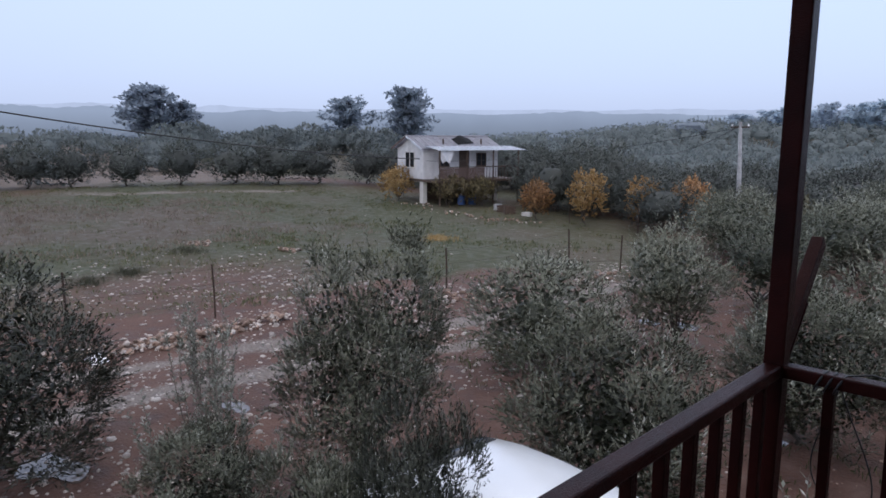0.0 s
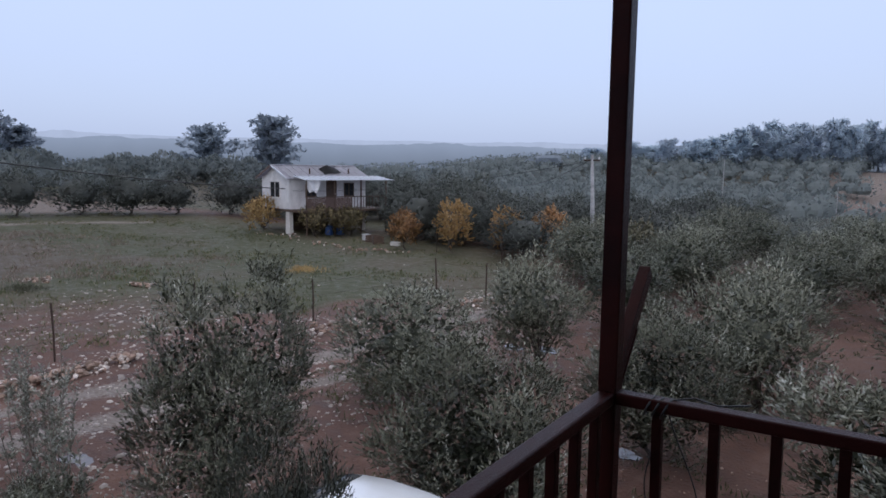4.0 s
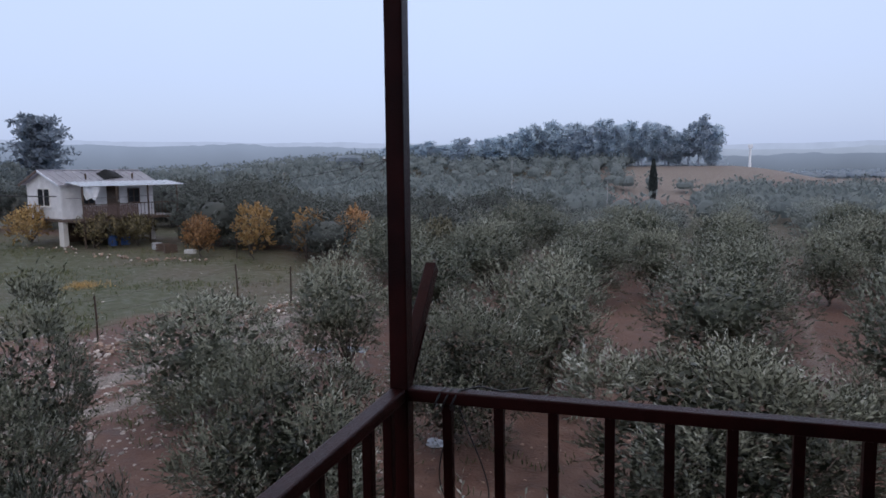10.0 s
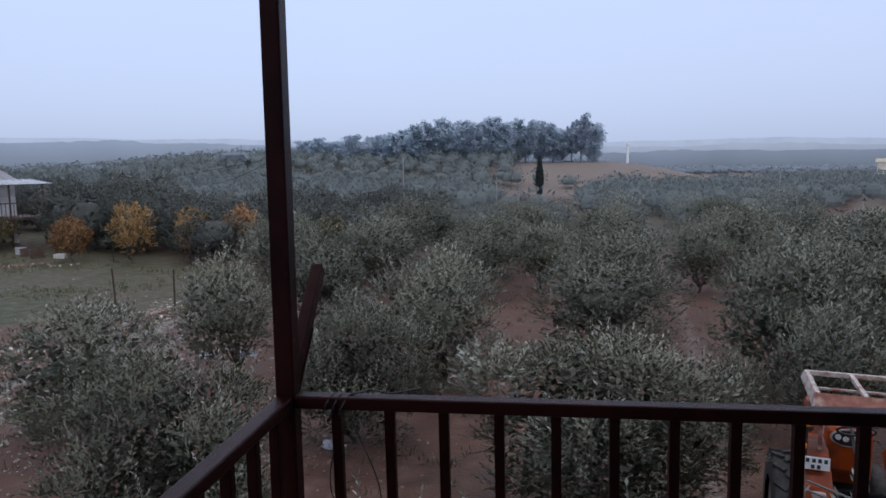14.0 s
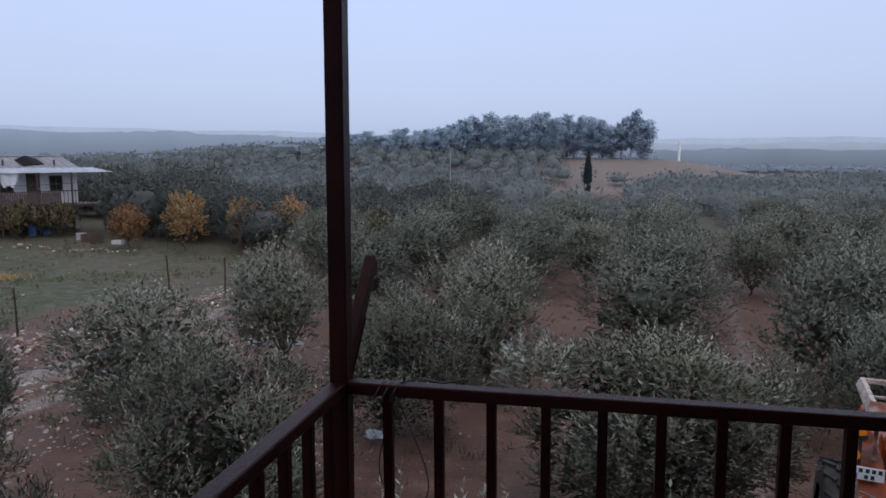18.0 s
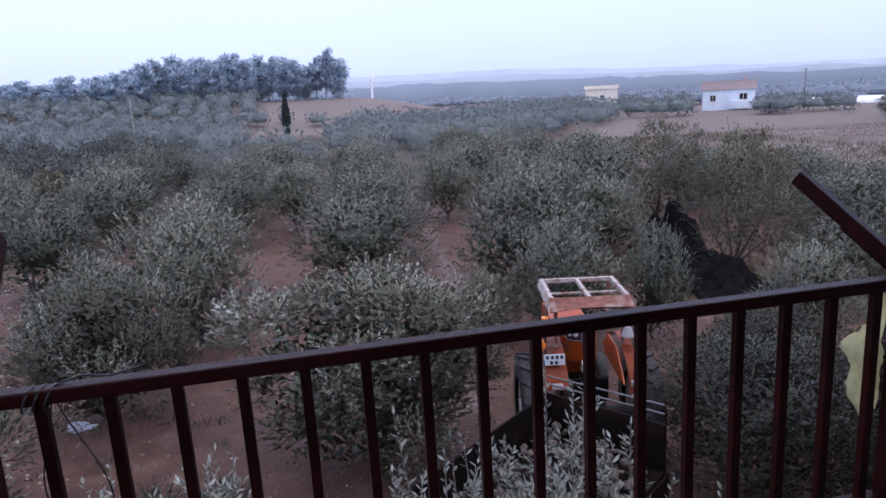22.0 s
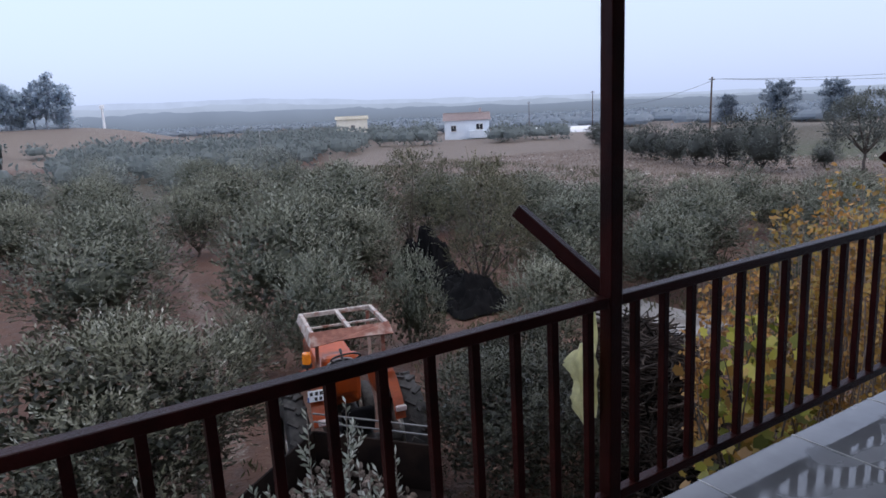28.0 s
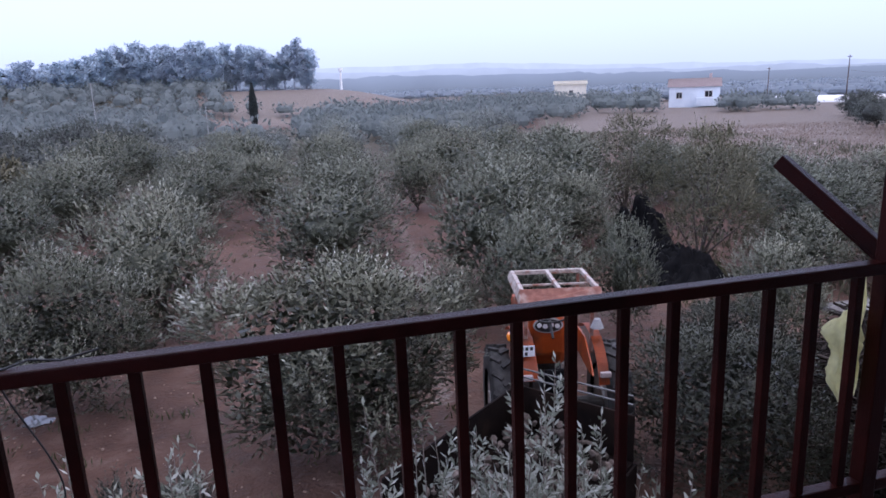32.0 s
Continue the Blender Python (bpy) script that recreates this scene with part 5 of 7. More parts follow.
def crate(x, y, rz, w, d, h, mat, label, name="crate"):
    ob = thing(name, at(x, y, rz), label, name.replace("_", " "), "odds and ends by the house")
    for k in range(3):
        z = h * (0.05 + 0.33 * k)
        part("slat", box(-w, w, -d, -d + 0.02, z, z + h * 0.24, 0.004), mat, ob)
        part("slat", box(-w, w, d - 0.02, d, z, z + h * 0.24, 0.004), mat, ob)
        part("slat", box(-w, -w + 0.02, -d + 0.022, d - 0.022, z, z + h * 0.24, 0.004), mat, ob)
        part("slat", box(w - 0.02, w, -d + 0.022, d - 0.022, z, z + h * 0.24, 0.004), mat, ob)
    part("bottom", box(-w, w, -d, d, -0.02, 0.03), mat, ob)
    return ob


crate(-29.08, 33.36, 20, 0.4, 0.3, 0.45, DARKWOOD, "dark wooden crate on the ground by the house")
crate(-28.05, 32.71, 50, 0.35, 0.3, 0.5, DARKWOOD, "dark wooden crate on the ground by the house")
crate(-26.65, 32.77, 10, 0.3, 0.2, 0.25, WHITEWALL, "pale plastic crate near the autumn trees")
crate(-30.11, 33.92, 70, 0.22, 0.22, 0.45, CONCRETE, "whitish small crate by the house")


# ---- fence, stones ----
fence = thing("wire_fence", Matrix.Identity(4), "wire fence on thin rusty iron posts along the field", "fence")
FP = [(-17.39, -5.26, 1.9), (-17.16, -1.25, 1.9), (-16.99, 2.91, 1.85), (-17.01, 6.66, 1.5), (-16.06, 10.11, 1.6), (-14.70, 13.47, 1.45), (-13.42, 18.43, 1.75), (-12.29, 20.08, 1.45), (-13.79, 26.92, 1.5), (-17.34, 30.27, 1.5), (-22.39, 31.35, 1.4)]
for x, y, h in FP:
    z = float(gz(x, y))
    v, f = tube([(x, y, z - 0.2), (x + 0.02, y, z + h * 0.5), (x + 0.05 * math.sin(x * 3), y, z + h)], 0.028, 6)
    raw("fence_post", v, f, IRON, fence)
for k in range(3):
    for (x0, y0, h0), (x1, y1, h1) in zip(FP, FP[1:]):
        a, b = [(x, y, float(gz(x, y)) + h * (0.35 + 0.28 * k)) for x, y, h in ((x0, y0, h0), (x1, y1, h1))]
        mid = tuple((p + q) / 2 - (0.04 if n == 2 else 0) for n, (p, q) in enumerate(zip(a, b)))
        v, f = tube([a, mid, b], 0.004, 4)
        raw("wire", v, f, IRON, fence)


def stone_mesh(seed, size):
    g = np.random.default_rng(seed)
    bm = bmesh.new()
    bmesh.ops.create_icosphere(bm, subdivisions=1, radius=size)
    sq = Vector(g.uniform(0.65, 1.25, 3))
    sq.z *= 0.65
    for v in bm.verts:
        v.co = Vector(v.co[n] * sq[n] for n in range(3)) * float(g.uniform(0.78, 1.15))
    me = bpy.data.meshes.new("stone")
    bm.to_mesh(me)
    bm.free()
    return me


STONES = [stone_mesh(k, 0.12) for k in range(8)]
for me in STONES:
    me.materials.append(REDSTONE if STONES.index(me) % 3 else STONE)


def stone_row(line, count, label, spread=0.28, heap=0.32, seed=0):
    g = np.random.default_rng(seed)
    ob = thing("stone_row", Matrix.Identity(4), label, "stones", "stone rows by the track")
    for k in range(count):
        t = g.random() * (len(line) - 1)
        i0 = min(int(t), len(line) - 2)
        (ax, ay), (bx, by) = line[i0], line[i0 + 1]
        off = g.normal() * spread
        x, y = ax + (bx - ax) * (t - i0), ay + (by - ay) * (t - i0)
        n = math.hypot(bx - ax, by - ay)
        x, y = x - (by - ay) / n * off, y + (bx - ax) / n * off
        s = float(g.uniform(0.35, 0.95))
        z = float(gz(x, y)) + 0.03 + max(0, heap * (1 - abs(off) / (2 * spread)) * g.random())
        o = new("stone", STONES[int(g.integers(0, 8))])
        o.parent = ob
        o.matrix_basis = Matrix.Translation((x, y, z)) @ pose(0, 0, 0, *[float(v) for v in g.uniform(-40, 40, 2)], float(g.uniform(0, 360))) @ Matrix.Diagonal((s, s, s, 1))
    return ob


stone_row([(-16.3, 2.0), (-15.67, 3.62), (-15.59, 5.22), (-15.49, 6.33), (-15.36, 7.94)], 300, "heaped row of reddish and pale stones along the track", seed=1, heap=0.20)
stone_row([(-14.04, 12.10), (-13.61, 13.62), (-13.35, 14.63)], 90, "short heap of pale stones beside the track", seed=2)
stone_row([(-12.43, 18.68), (-11.90, 20.30)], 26, "few pale stones at the fence's end", seed=3)
stone_row([(-37.38, 30.80), (-34.39, 31.13), (-30.33, 29.91), (-27.30, 29.24), (-23.32, 29.81)], 70, "low line of pale stones in front of the house", spread=0.3, heap=0.2, seed=4)


stone_row([(-29.9, 11.7), (-29.2, 12.5)], 34, "low heap of whitish stones in the field", spread=0.22, heap=0.18, seed=5)
stone_row([(-25.8, 13.9), (-25.0, 14.6)], 30, "low heap of whitish stones in the field", spread=0.2, heap=0.15, seed=6)


def scatter(name, count, region, size, mat, label, seed, category):
    """Loose stones too many to count, joined."""
    g = np.random.default_rng(seed)
    bm = bmesh.new()
    bmesh.ops.create_icosphere(bm, subdivisions=1, radius=1) if size > 0.04 else bmesh.ops.create_cone(bm, cap_ends=True, segments=5, radius1=1, radius2=0.55, depth=1.3)
    base = np.array([v.co[:] for v in bm.verts])
    bmesh.ops.triangulate(bm, faces=bm.faces[:])
    tri = np.array([[v.index for v in f.verts] for f in bm.faces])
    bm.free()
    pts = region(g, count)
    n = len(pts)
    s = size * np.exp(g.normal(size=n) * 0.45)
    sq = g.uniform(0.6, 1.3, (n, 1, 3)) * np.array([1, 1, 0.6])
    a = g.uniform(0, 2 * np.pi, n)
    v = base[None] * sq * g.uniform(0.8, 1.2, (n, len(base), 1)) * s[:, None, None]
    c, d = np.cos(a)[:, None], np.sin(a)[:, None]
    v = np.stack([v[..., 0] * c - v[..., 1] * d, v[..., 0] * d + v[..., 1] * c, v[..., 2]], -1)
    v += np.stack([pts[:, 0], pts[:, 1], gz(pts[:, 0], pts[:, 1])], -1)[:, None]
    f = (tri[None] + (np.arange(n) * len(base))[:, None, None]).reshape(-1, 3)
    return tagged(raw(name, v.reshape(-1, 3), f, mat), label, category, kind="stuff")


def in_field(g, n):
    p = np.stack([g.uniform(-34, -12, n), g.uniform(-8, 30, n)], 1)
    k = inside(p[:, 0], p[:, 1], FIELD)
    return p[(k > 0) & (g.random(n) < np.exp(-((k - 4.5) / 5.5) ** 2) * (1 - 0.96 * step(10, 17, p[:, 1])))]


def in_yard(g, n):
    p = np.stack([g.uniform(-17, -3, n), g.uniform(-6, 22, n)], 1)
    k = inside(p[:, 0], p[:, 1], FIELD)
    return p[(k < 0) & (g.random(n) < np.where(p[:, 0] < -8, 1.0, 0.45))]


def in_grove(g, n):
    return np.stack([g.uniform(-6, 16, n), g.uniform(1.5, 26, n)], 1)


scatter("field_stones", 10000, in_field, 0.0405, STONE, "pale loose stones strewn over the field", 21, "stones")
scatter("yard_stones", 12000, in_yard, 0.034, STONE, "small pale and reddish stones on wet soil", 22, "stones")
def in_dry(g, n):
    p = np.stack([g.uniform(20, 62, n), g.uniform(14, 60, n)], 1)
    return p[(p[:, 1] + 0.1 * p[:, 0] > 19) & (np.sin(p[:, 0] * 0.35 + 1.5 * np.sin(p[:, 1] * 0.2)) + np.sin(p[:, 1] * 0.5) > g.uniform(-1.2, 1.8, n))]


scatter("dry_field_stones", 3800, in_dry, 0.085, STONE, "pale stones and clods in patches on the dry field", 24, "stones")
scatter("yard_gravel", 5500, in_grove, 0.020, REDSTONE, "small stones and clods on red soil", 23, "gravel")


def tuft(name, pts, mat, label, h, seed, category, blades=14, w=0.012, spread=0.09):
    """Grass and weeds in tufts, joined."""
    g = np.random.default_rng(seed)
    p = np.repeat(np.stack([pts[:, 0], pts[:, 1], gz(pts[:, 0], pts[:, 1])], 1), blades, 0)
    p = p + g.normal(size=p.shape) * np.array([spread, spread, 0])
    v, f = leaves(g, p, unit(g.normal(size=p.shape) * 0.45 + np.array([0, 0, 1.0])), h, w)
    return tagged(raw(name, v, f, mat), label, category, kind="stuff")


def green_places(g, n):
    p = np.stack([g.uniform(-60, -12, n), g.uniform(-8, 34, n)], 1)
    k = inside(p[:, 0], p[:, 1], FIELD)
    return p[(k > 0.2) & (g.random(n) > 0.85 * step(13, 18, k)) & (np.sin(p[:, 0] * 0.6 + 2 * np.sin(p[:, 1] * 0.4)) + np.sin(p[:, 1] * 0.9) > g.uniform(-1.6, 1.4, n) + np.exp(-((k - 4.5) / 4) ** 2))]


def weedy_places(g, n):
    p = np.stack([g.uniform(-58, -16, n), g.uniform(-6, 34, n)], 1)
    k = inside(p[:, 0], p[:, 1], FIELD)
    return p[(k > 12) & (np.sin(p[:, 0] * 0.4) + np.sin(p[:, 1] * 0.55 + p[:, 0] * 0.2) > g.uniform(-1.8, 1.6, n))]


g5 = np.random.default_rng(61)
tuft("field_weeds", weedy_places(g5, 5200), DRYGRASS, "brown dead weeds standing in the far half of the field", 0.22, 6, "weeds", blades=10, w=0.035, spread=0.22)
for x, y, rx, lab in ((-23.2, 21.3, 0.9, "rust-brown clump of dead weeds in the grass"), (-27.7, 10.7, 0.7, "dark brown clump of dead weeds in the field"), (-24.0, 5.6, 0.8, "dark brown low bush in the stony field"), (-24.9, 7.3, 0.6, "dark brown low bush in the stony field")):
    q_ = np.random.default_rng(int(abs(x * 10)))
    ob = tuft("weed_clump", q_.normal(size=(34, 2)) * rx * 0.42 + np.array([x, y]), HOUSEVINE if "rust" in lab else BROWNISH, lab, 0.27, 7, "weeds", blades=12, w=0.018, spread=0.14)
tuft("field_grass", green_places(g5, 9000), GRASS, "short uneven grass and weeds in the field", 0.16, 1, "grass", blades=9, w=0.03, spread=0.16)
p = np.stack([g5.uniform(18, 58, 6500), g5.uniform(12, 60, 6500)], 1)
tuft("dry_field_grass", p[p[:, 1] + 0.1 * p[:, 0] > 19], DRYGRASS, "dry tan grass of the field beyond the grove", 0.15, 2, "grass", blades=8, w=0.035, spread=0.7)
p = np.stack([g5.uniform(12, 40, 2600), g5.uniform(4, 60, 2600)], 1)
p = p[np.sin(p[:, 0] * 0.5) + np.sin(p[:, 1] * 0.37 + p[:, 0] * 0.2) > g5.uniform(-1.2, 1.6, len(p))]
tuft("scrub", p, BROWNISH, "dull brown-green scrub at the edge of the dry field", 0.42, 4, "scrub", blades=12, w=0.05, spread=0.35)
p = np.concatenate([np.stack([g5.normal(-9.0, 0.8, 170), g5.normal(10.3, 0.8, 170)], 1), np.stack([g5.uniform(7, 17, 900), g5.uniform(2.5, 10, 900)], 1), np.stack([g5.normal(10.9, 1.0, 420), g5.normal(13.6, 1.6, 420)], 1), np.stack([g5.uniform(-12, 6, 500), g5.uniform(6, 26, 500)], 1)])
tuft("weeds", p, GRASS, "green weeds between the trees", 0.14, 3, "weeds", blades=10, w=0.02)
for k, (x, y, r) in enumerate([(-10.35, 0.75, 0.6), (-10.6, 3.9, 0.35), (-7.57, 15.28, 0.5), (-8.25, 14.75, 0.4), (-3.15, 9.6, 0.28), (-4.85, 14.70, 0.5)]):
    g = np.random.default_rng(90 + k)
    n = 40
    a = np.linspace(0, 2 * np.pi, n + 1)[:-1]
    r = r * 0.62
    rr = r * (1 + 0.25 * np.sin(2 * a + k) + 0.18 * np.sin(3 * a + 2 * k) + 0.08 * np.sin(7 * a))
    px, py = x + rr * np.cos(a) * 1.5, y + rr * np.sin(a)
    zt = float(gz(x, y)) + 0.009
    v = np.concatenate([np.stack([px, py, np.full(n, zt)], 1), np.stack([px, py, np.full(n, zt - 0.15)], 1)])
    f = [list(range(n))] + [[q, (q + 1) % n, n + (q + 1) % n, n + q] for q in range(n)]
    tagged(raw("puddle", v, f, WATER), "shallow rain puddle on the muddy yard", "puddle", "rain puddles", kind="structure")


# ---- poles and lines ----
def concrete_pole(x, y, h, lean, label, r=0.11, arms=True, mat=None):
    z = float(gz(x, y))
    ob = thing("utility_pole", Matrix.Translation((x, y, z)), label, "utility pole", "utility poles")
    v, f = tube([(0, 0, -0.3), (lean * 0.5, 0, h * 0.5), (lean, 0, h)], [r * 1.2, r, r * 0.75], 10)
    raw("pole", v, f, mat or CONCRETE, ob, smooth=True)
    if arms:
        part("crossarm", box(lean - 0.45, lean + 0.45, -0.04, 0.04, h - 0.3, h - 0.22, 0.005), IRON, ob)
        for q in (-0.4, 0.0, 0.4):
            part("insulator", cyl(0.045, 0.12, 10, 0.03, Matrix.Translation((lean + q, 0, h - 0.16))), WHITEBAG, ob)
    return ob


def line(name, p, q, sag, r, label, group="power lines"):
    t = np.linspace(0, 1, 26)[:, None]
    a, b = np.array(p, float), np.array(q, float)
    c = a + (b - a) * t
    c[:, 2] -= sag * 4 * t[:, 0] * (1 - t[:, 0])
    v, f = tube(c, r, 5)
    return tagged(raw(name, v, f, CABLE, smooth=True), label, "cable", group)


concrete_pole(-13.25, 33.0, 5.75, -0.25, "grey concrete utility pole at the grove's edge")
line("overhead_cable", (-33.6, 2.0, 6.6), (-36.2, 32.2, 3.45), 0.45, 0.036, "black overhead cable running to the neighbour's house")
line("overhead_cable", (-13.5, 32.95, 5.6), (-29.5, 54.0, 3.6), 0.5, 0.018, "thin overhead cable running back from the pole")
line("overhead_cable", (-13.5, 32.95, 5.5), (-36.0, 32.6, 3.3), 0.5, 0.012, "thin overhead cable from the pole to the house")
concrete_pole(61.0, 43.4, 7.4, 0.1, "dark tapered utility pole beyond the dry field", r=0.10, mat=DARKWOOD)
line("overhead_cable", (61.0, 43.4, 7.2), (110.0, 30.0, 8.6), 0.7, 0.018, "thin power line over the green field")
line("overhead_cable", (61.4, 43.4, 7.2), (110.5, 29.0, 7.6), 0.7, 0.018, "thin power line over the green field")
line("overhead_cable", (61.0, 43.4, 7.0), (91.8, 91.4, 5.6), 1.2, 0.018, "thin power line between far poles")
concrete_pole(91.8, 91.4, 7.9, 0.0, "far dark utility pole in the mist", r=0.09, mat=REDWOOD)
concrete_pole(95.9, 114.6, 6.6, 0.0, "far dark utility pole in the mist", r=0.08, mat=REDWOOD)
concrete_pole(-11.95, 57.0, 6.0, 0.0, "thin pale utility pole standing in the grove", r=0.03, arms=False)
concrete_pole(20.6, 62.0, 4.2, 0.0, "thin pale utility pole standing in the grove", r=0.03, arms=False)
concrete_pole(-3.9, 58.2, 3.9, 0.0, "thin pale utility pole standing in the grove", r=0.03, arms=False)
mast = thing("white_mast", at(16.4, 142.7), "white slender mast at the foot of the hill", "mast")
part("column", cyl(0.28, 5.0, 10, 0.2, Matrix.Translation((0, 0, 1.5))), PLATE, mast)
part("head", box(-0.4, 0.4, -0.3, 0.3, 3.6, 4.3, 0.05), PLATE, mast)

# ---- far houses ----
def far_house(name, x, y, rz, L, W, h, ridge, wall_mat, roof_mat, label, wins):
    ob = gable(name, at(x, y, rz), L, W, h, ridge, wall_mat, roof_mat, label, 0.3, z0=-1.0)
    for a, b, c, d in wins:
        window(ob, a, b, c, d, -0.02, WHITEWALL)
    return ob


far_house("yellow_house", 60.6, 136.1, -24, 6.6, 6.0, 4.6, 5.2, YELLOWWALL, YELLOWWALL, "plain yellow rendered house in the mist", [(3.0, 3.9, 2.2, 3.3)])
wh = far_house("white_house", 70.4, 108.4, -34, 8.4, 7.0, 3.6, 4.9, BLUEWALL, REDROOF, "white house with a red tiled roof in the mist", [(1.2, 2.2, 1.5, 2.6), (5.9, 7.2, 1.7, 2.8)])
part("terrace", box(4.6, 8.4, -1.6, 0, 0.2, 1.6, 0.03), BLUEWALL, wh)
part("chimney", box(6.6, 7.1, 4.2, 4.7, 4.2, 5.7, 0.02), REDROOF, wh)


def greenhouse(x, y, rz, L, label):
    ob = thing("greenhouse", at(x, y, rz), label, "greenhouse", "far greenhouses")
    a = np.linspace(0, np.pi, 11)
    v = np.concatenate([np.stack([np.full(11, xx), 3 * np.cos(a), 1.5 * np.sin(a) - 0.3], 1) for xx in np.linspace(0, L, 9)])
    f = np.array([[i * 11 + j, i * 11 + j + 1, i * 11 + j + 12, i * 11 + j + 11] for i in range(8) for j in range(10)])
    raw("cover", v, f, WHITEBAG, ob, smooth=True)
    raw("end_panel", np.stack([np.zeros(11), 3 * np.cos(a), 1.5 * np.sin(a) - 0.3], 1), [list(range(11))], WHITEBAG, ob)
    return ob


greenhouse(90.0, 118.0, -42, 26, "long low white plastic greenhouse behind the fields")

# ---- autumn trees and shrubs ----
def shrub(x, y, h, r, mat, label, name, category, twigs=260, per=8, leaf=0.11, width=0.07, base=0.3, seed=0, group="", bark=None, thick=0.045, solid=0.0):
    ob = olive_tree(seed, h, r, base, twigs, per, leaf, width, mat, label, group, thick=thick, category=category, bark=bark, shoots=0.1, blobs=10, solid=solid)
    ob.name = name
    ob.matrix_basis = at(x, y)
    return ob


for k, (x, y, h, r, mat, lab) in enumerate([
        (-24.9, 31.5, 2.2, 0.85, RUSTLEAF, "browning orange autumn shrub by the neighbour's house"), (-21.2, 31.4, 3.0, 1.05, AUTUMN, "bright orange autumn tree by the neighbour's house"),
        (-18.8, 33.4, 2.7, 1.05, AUTUMN, "yellow-orange autumn tree beside the grove"), (-16.4, 34.2, 2.6, 1.1, AUTUMN, "small orange autumn tree beside the grove"),
        # the last clump here is added in place of dark junk under the porch
        (-38.4, 32.0, 2.3, 1.35, HOUSEVINE, "yellow vine growing against the neighbour's house"), (-33.9, 33.0, 2.0, 1.4, PORCHVINE, "browning vine on the porch posts of the house"), (-32.6, 34.8, 1.8, 1.1, PORCHVINE, "brown leafy clump standing for junk under the house's porch"),
        (-9.6, 29.0, 2.4, 1.4, BROWNISH, "browning shrub at the edge of the grove")]):
    shrub(x, y, h, r, mat, lab, "autumn_tree", "autumn tree", seed=200 + k, group="autumn trees by the house", leaf=0.13, width=0.09, twigs=330)
for k, (x, y, h, r, t) in enumerate([(12.8, 20.1, 3.85, 1.55, 1500), (11.5, 13.5, 3.5, 1.3, 1500), (14.6, 17.6, 2.9, 1.3, 1000)]):
    shrub(x, y, h, r, BROWNISH, "half-bare brownish tree with dark limbs", "half_bare_tree", "tree", twigs=t, per=7, leaf=0.075, width=0.028, seed=230 + k, group="half-bare trees", thick=0.06, base=0.30)
shrub(47.4, 21.6, 5.0, 2.7, OLIVE_BACK, "large half-bare tree beyond the dry field", "half_bare_tree", "tree", twigs=1700, per=8, leaf=0.13, width=0.05, seed=240, thick=0.12, base=1.3)
tagged(bpy.data.objects["half_bare_tree"], group="half-bare trees")


def whip(x, y, h, seed, label, lean=(0, 0)):
    """A thin upright sapling with yellow leaves along its whips."""
    g = np.random.default_rng(seed)
    ob = thing("yellow_sapling", at(x, y), label, "sapling", "yellow saplings by the balcony")
    many, ps, ws = [], [], []
    for k in range(9):
        a = g.uniform(0, 2 * np.pi)
        top = np.array([np.cos(a) * g.uniform(0.08, 0.36) + lean[0], np.sin(a) * g.uniform(0.08, 0.36) + lean[1], h * g.uniform(0.6, 1.0)])
        t = np.linspace(0, 1, 7)[:, None]
        c = top * t + np.sin(t * 3) * g.normal(size=3) * 0.08
        many.append((c, np.linspace(0.016, 0.004, 7)))
        n = 74
        s = g.uniform(0.25, 1.0, n)
        i0 = np.minimum((s * 6).astype(int), 5)
        p = c[i0] + (c[i0 + 1] - c[i0]) * (s * 6 - i0)[:, None]
        ps.append(p + g.normal(size=p.shape) * 0.05)
        ws.append(unit(g.normal(size=p.shape) + np.array([0, 0, -0.3])))
    for c, rad_ in many:
        raw("stem", *tube(c, rad_, 5), PALEBARK, ob, smooth=True)
    v, f = leaves(g, np.concatenate(ps), np.concatenate(ws), 0.078, 0.056)
    raw("foliage", v, f, YELLOWING, ob)
    return ob


for k, (x, y, h) in enumerate([(8.5, 2.9, 4.0), (8.0, 1.9, 4.1), (9.2, 2.3, 4.6), (9.0, 3.6, 3.6), (10.2, 2.8, 4.5), (10.0, 1.7, 4.6), (8.6, 1.6, 3.7), (7.9, 3.3, 3.4), (7.7, 3.65, 3.1), (9.05, 3.25, 4.3), (9.3, 2.9, 3.85), (8.4, 3.4, 3.3), (9.6, 2.9, 3.9), (10.6, 2.2, 4.7), (11.0, 3.4, 3.6), (9.5, 3.4, 4.2), (10.4, 3.6, 4.1), (11.4, 2.6, 4.7), (11.9, 3.3, 4.5)]):
    whip(x, y, h, 300 + k, "thin upright sapling with yellow autumn leaves")


def broad_leaves(rng_, centre, way, size):
    """Lobed vine leaves as five-pointed fans."""
    n = len(centre)
    side = unit(np.cross(way, rng_.normal(size=(n, 3))))
    s = (size * rng_.uniform(0.7, 1.25, n))[:, None]
    nor = np.cross(way, side)
    lobes = [(0.0, 0.0), (0.25, 0.52), (0.55, 0.38), (0.78, 0.5), (0.8, 0.18), (1.1, 0.0), (0.8, -0.18), (0.78, -0.5), (0.55, -0.38), (0.25, -0.52)]
    v = np.stack([centre + way * s * a + side * s * b + nor * s * (0.12 * abs(b) - 0.1 * a * a) for a, b in lobes], 1)
    return v.reshape(-1, 3), np.arange(10 * n).reshape(n, 10)


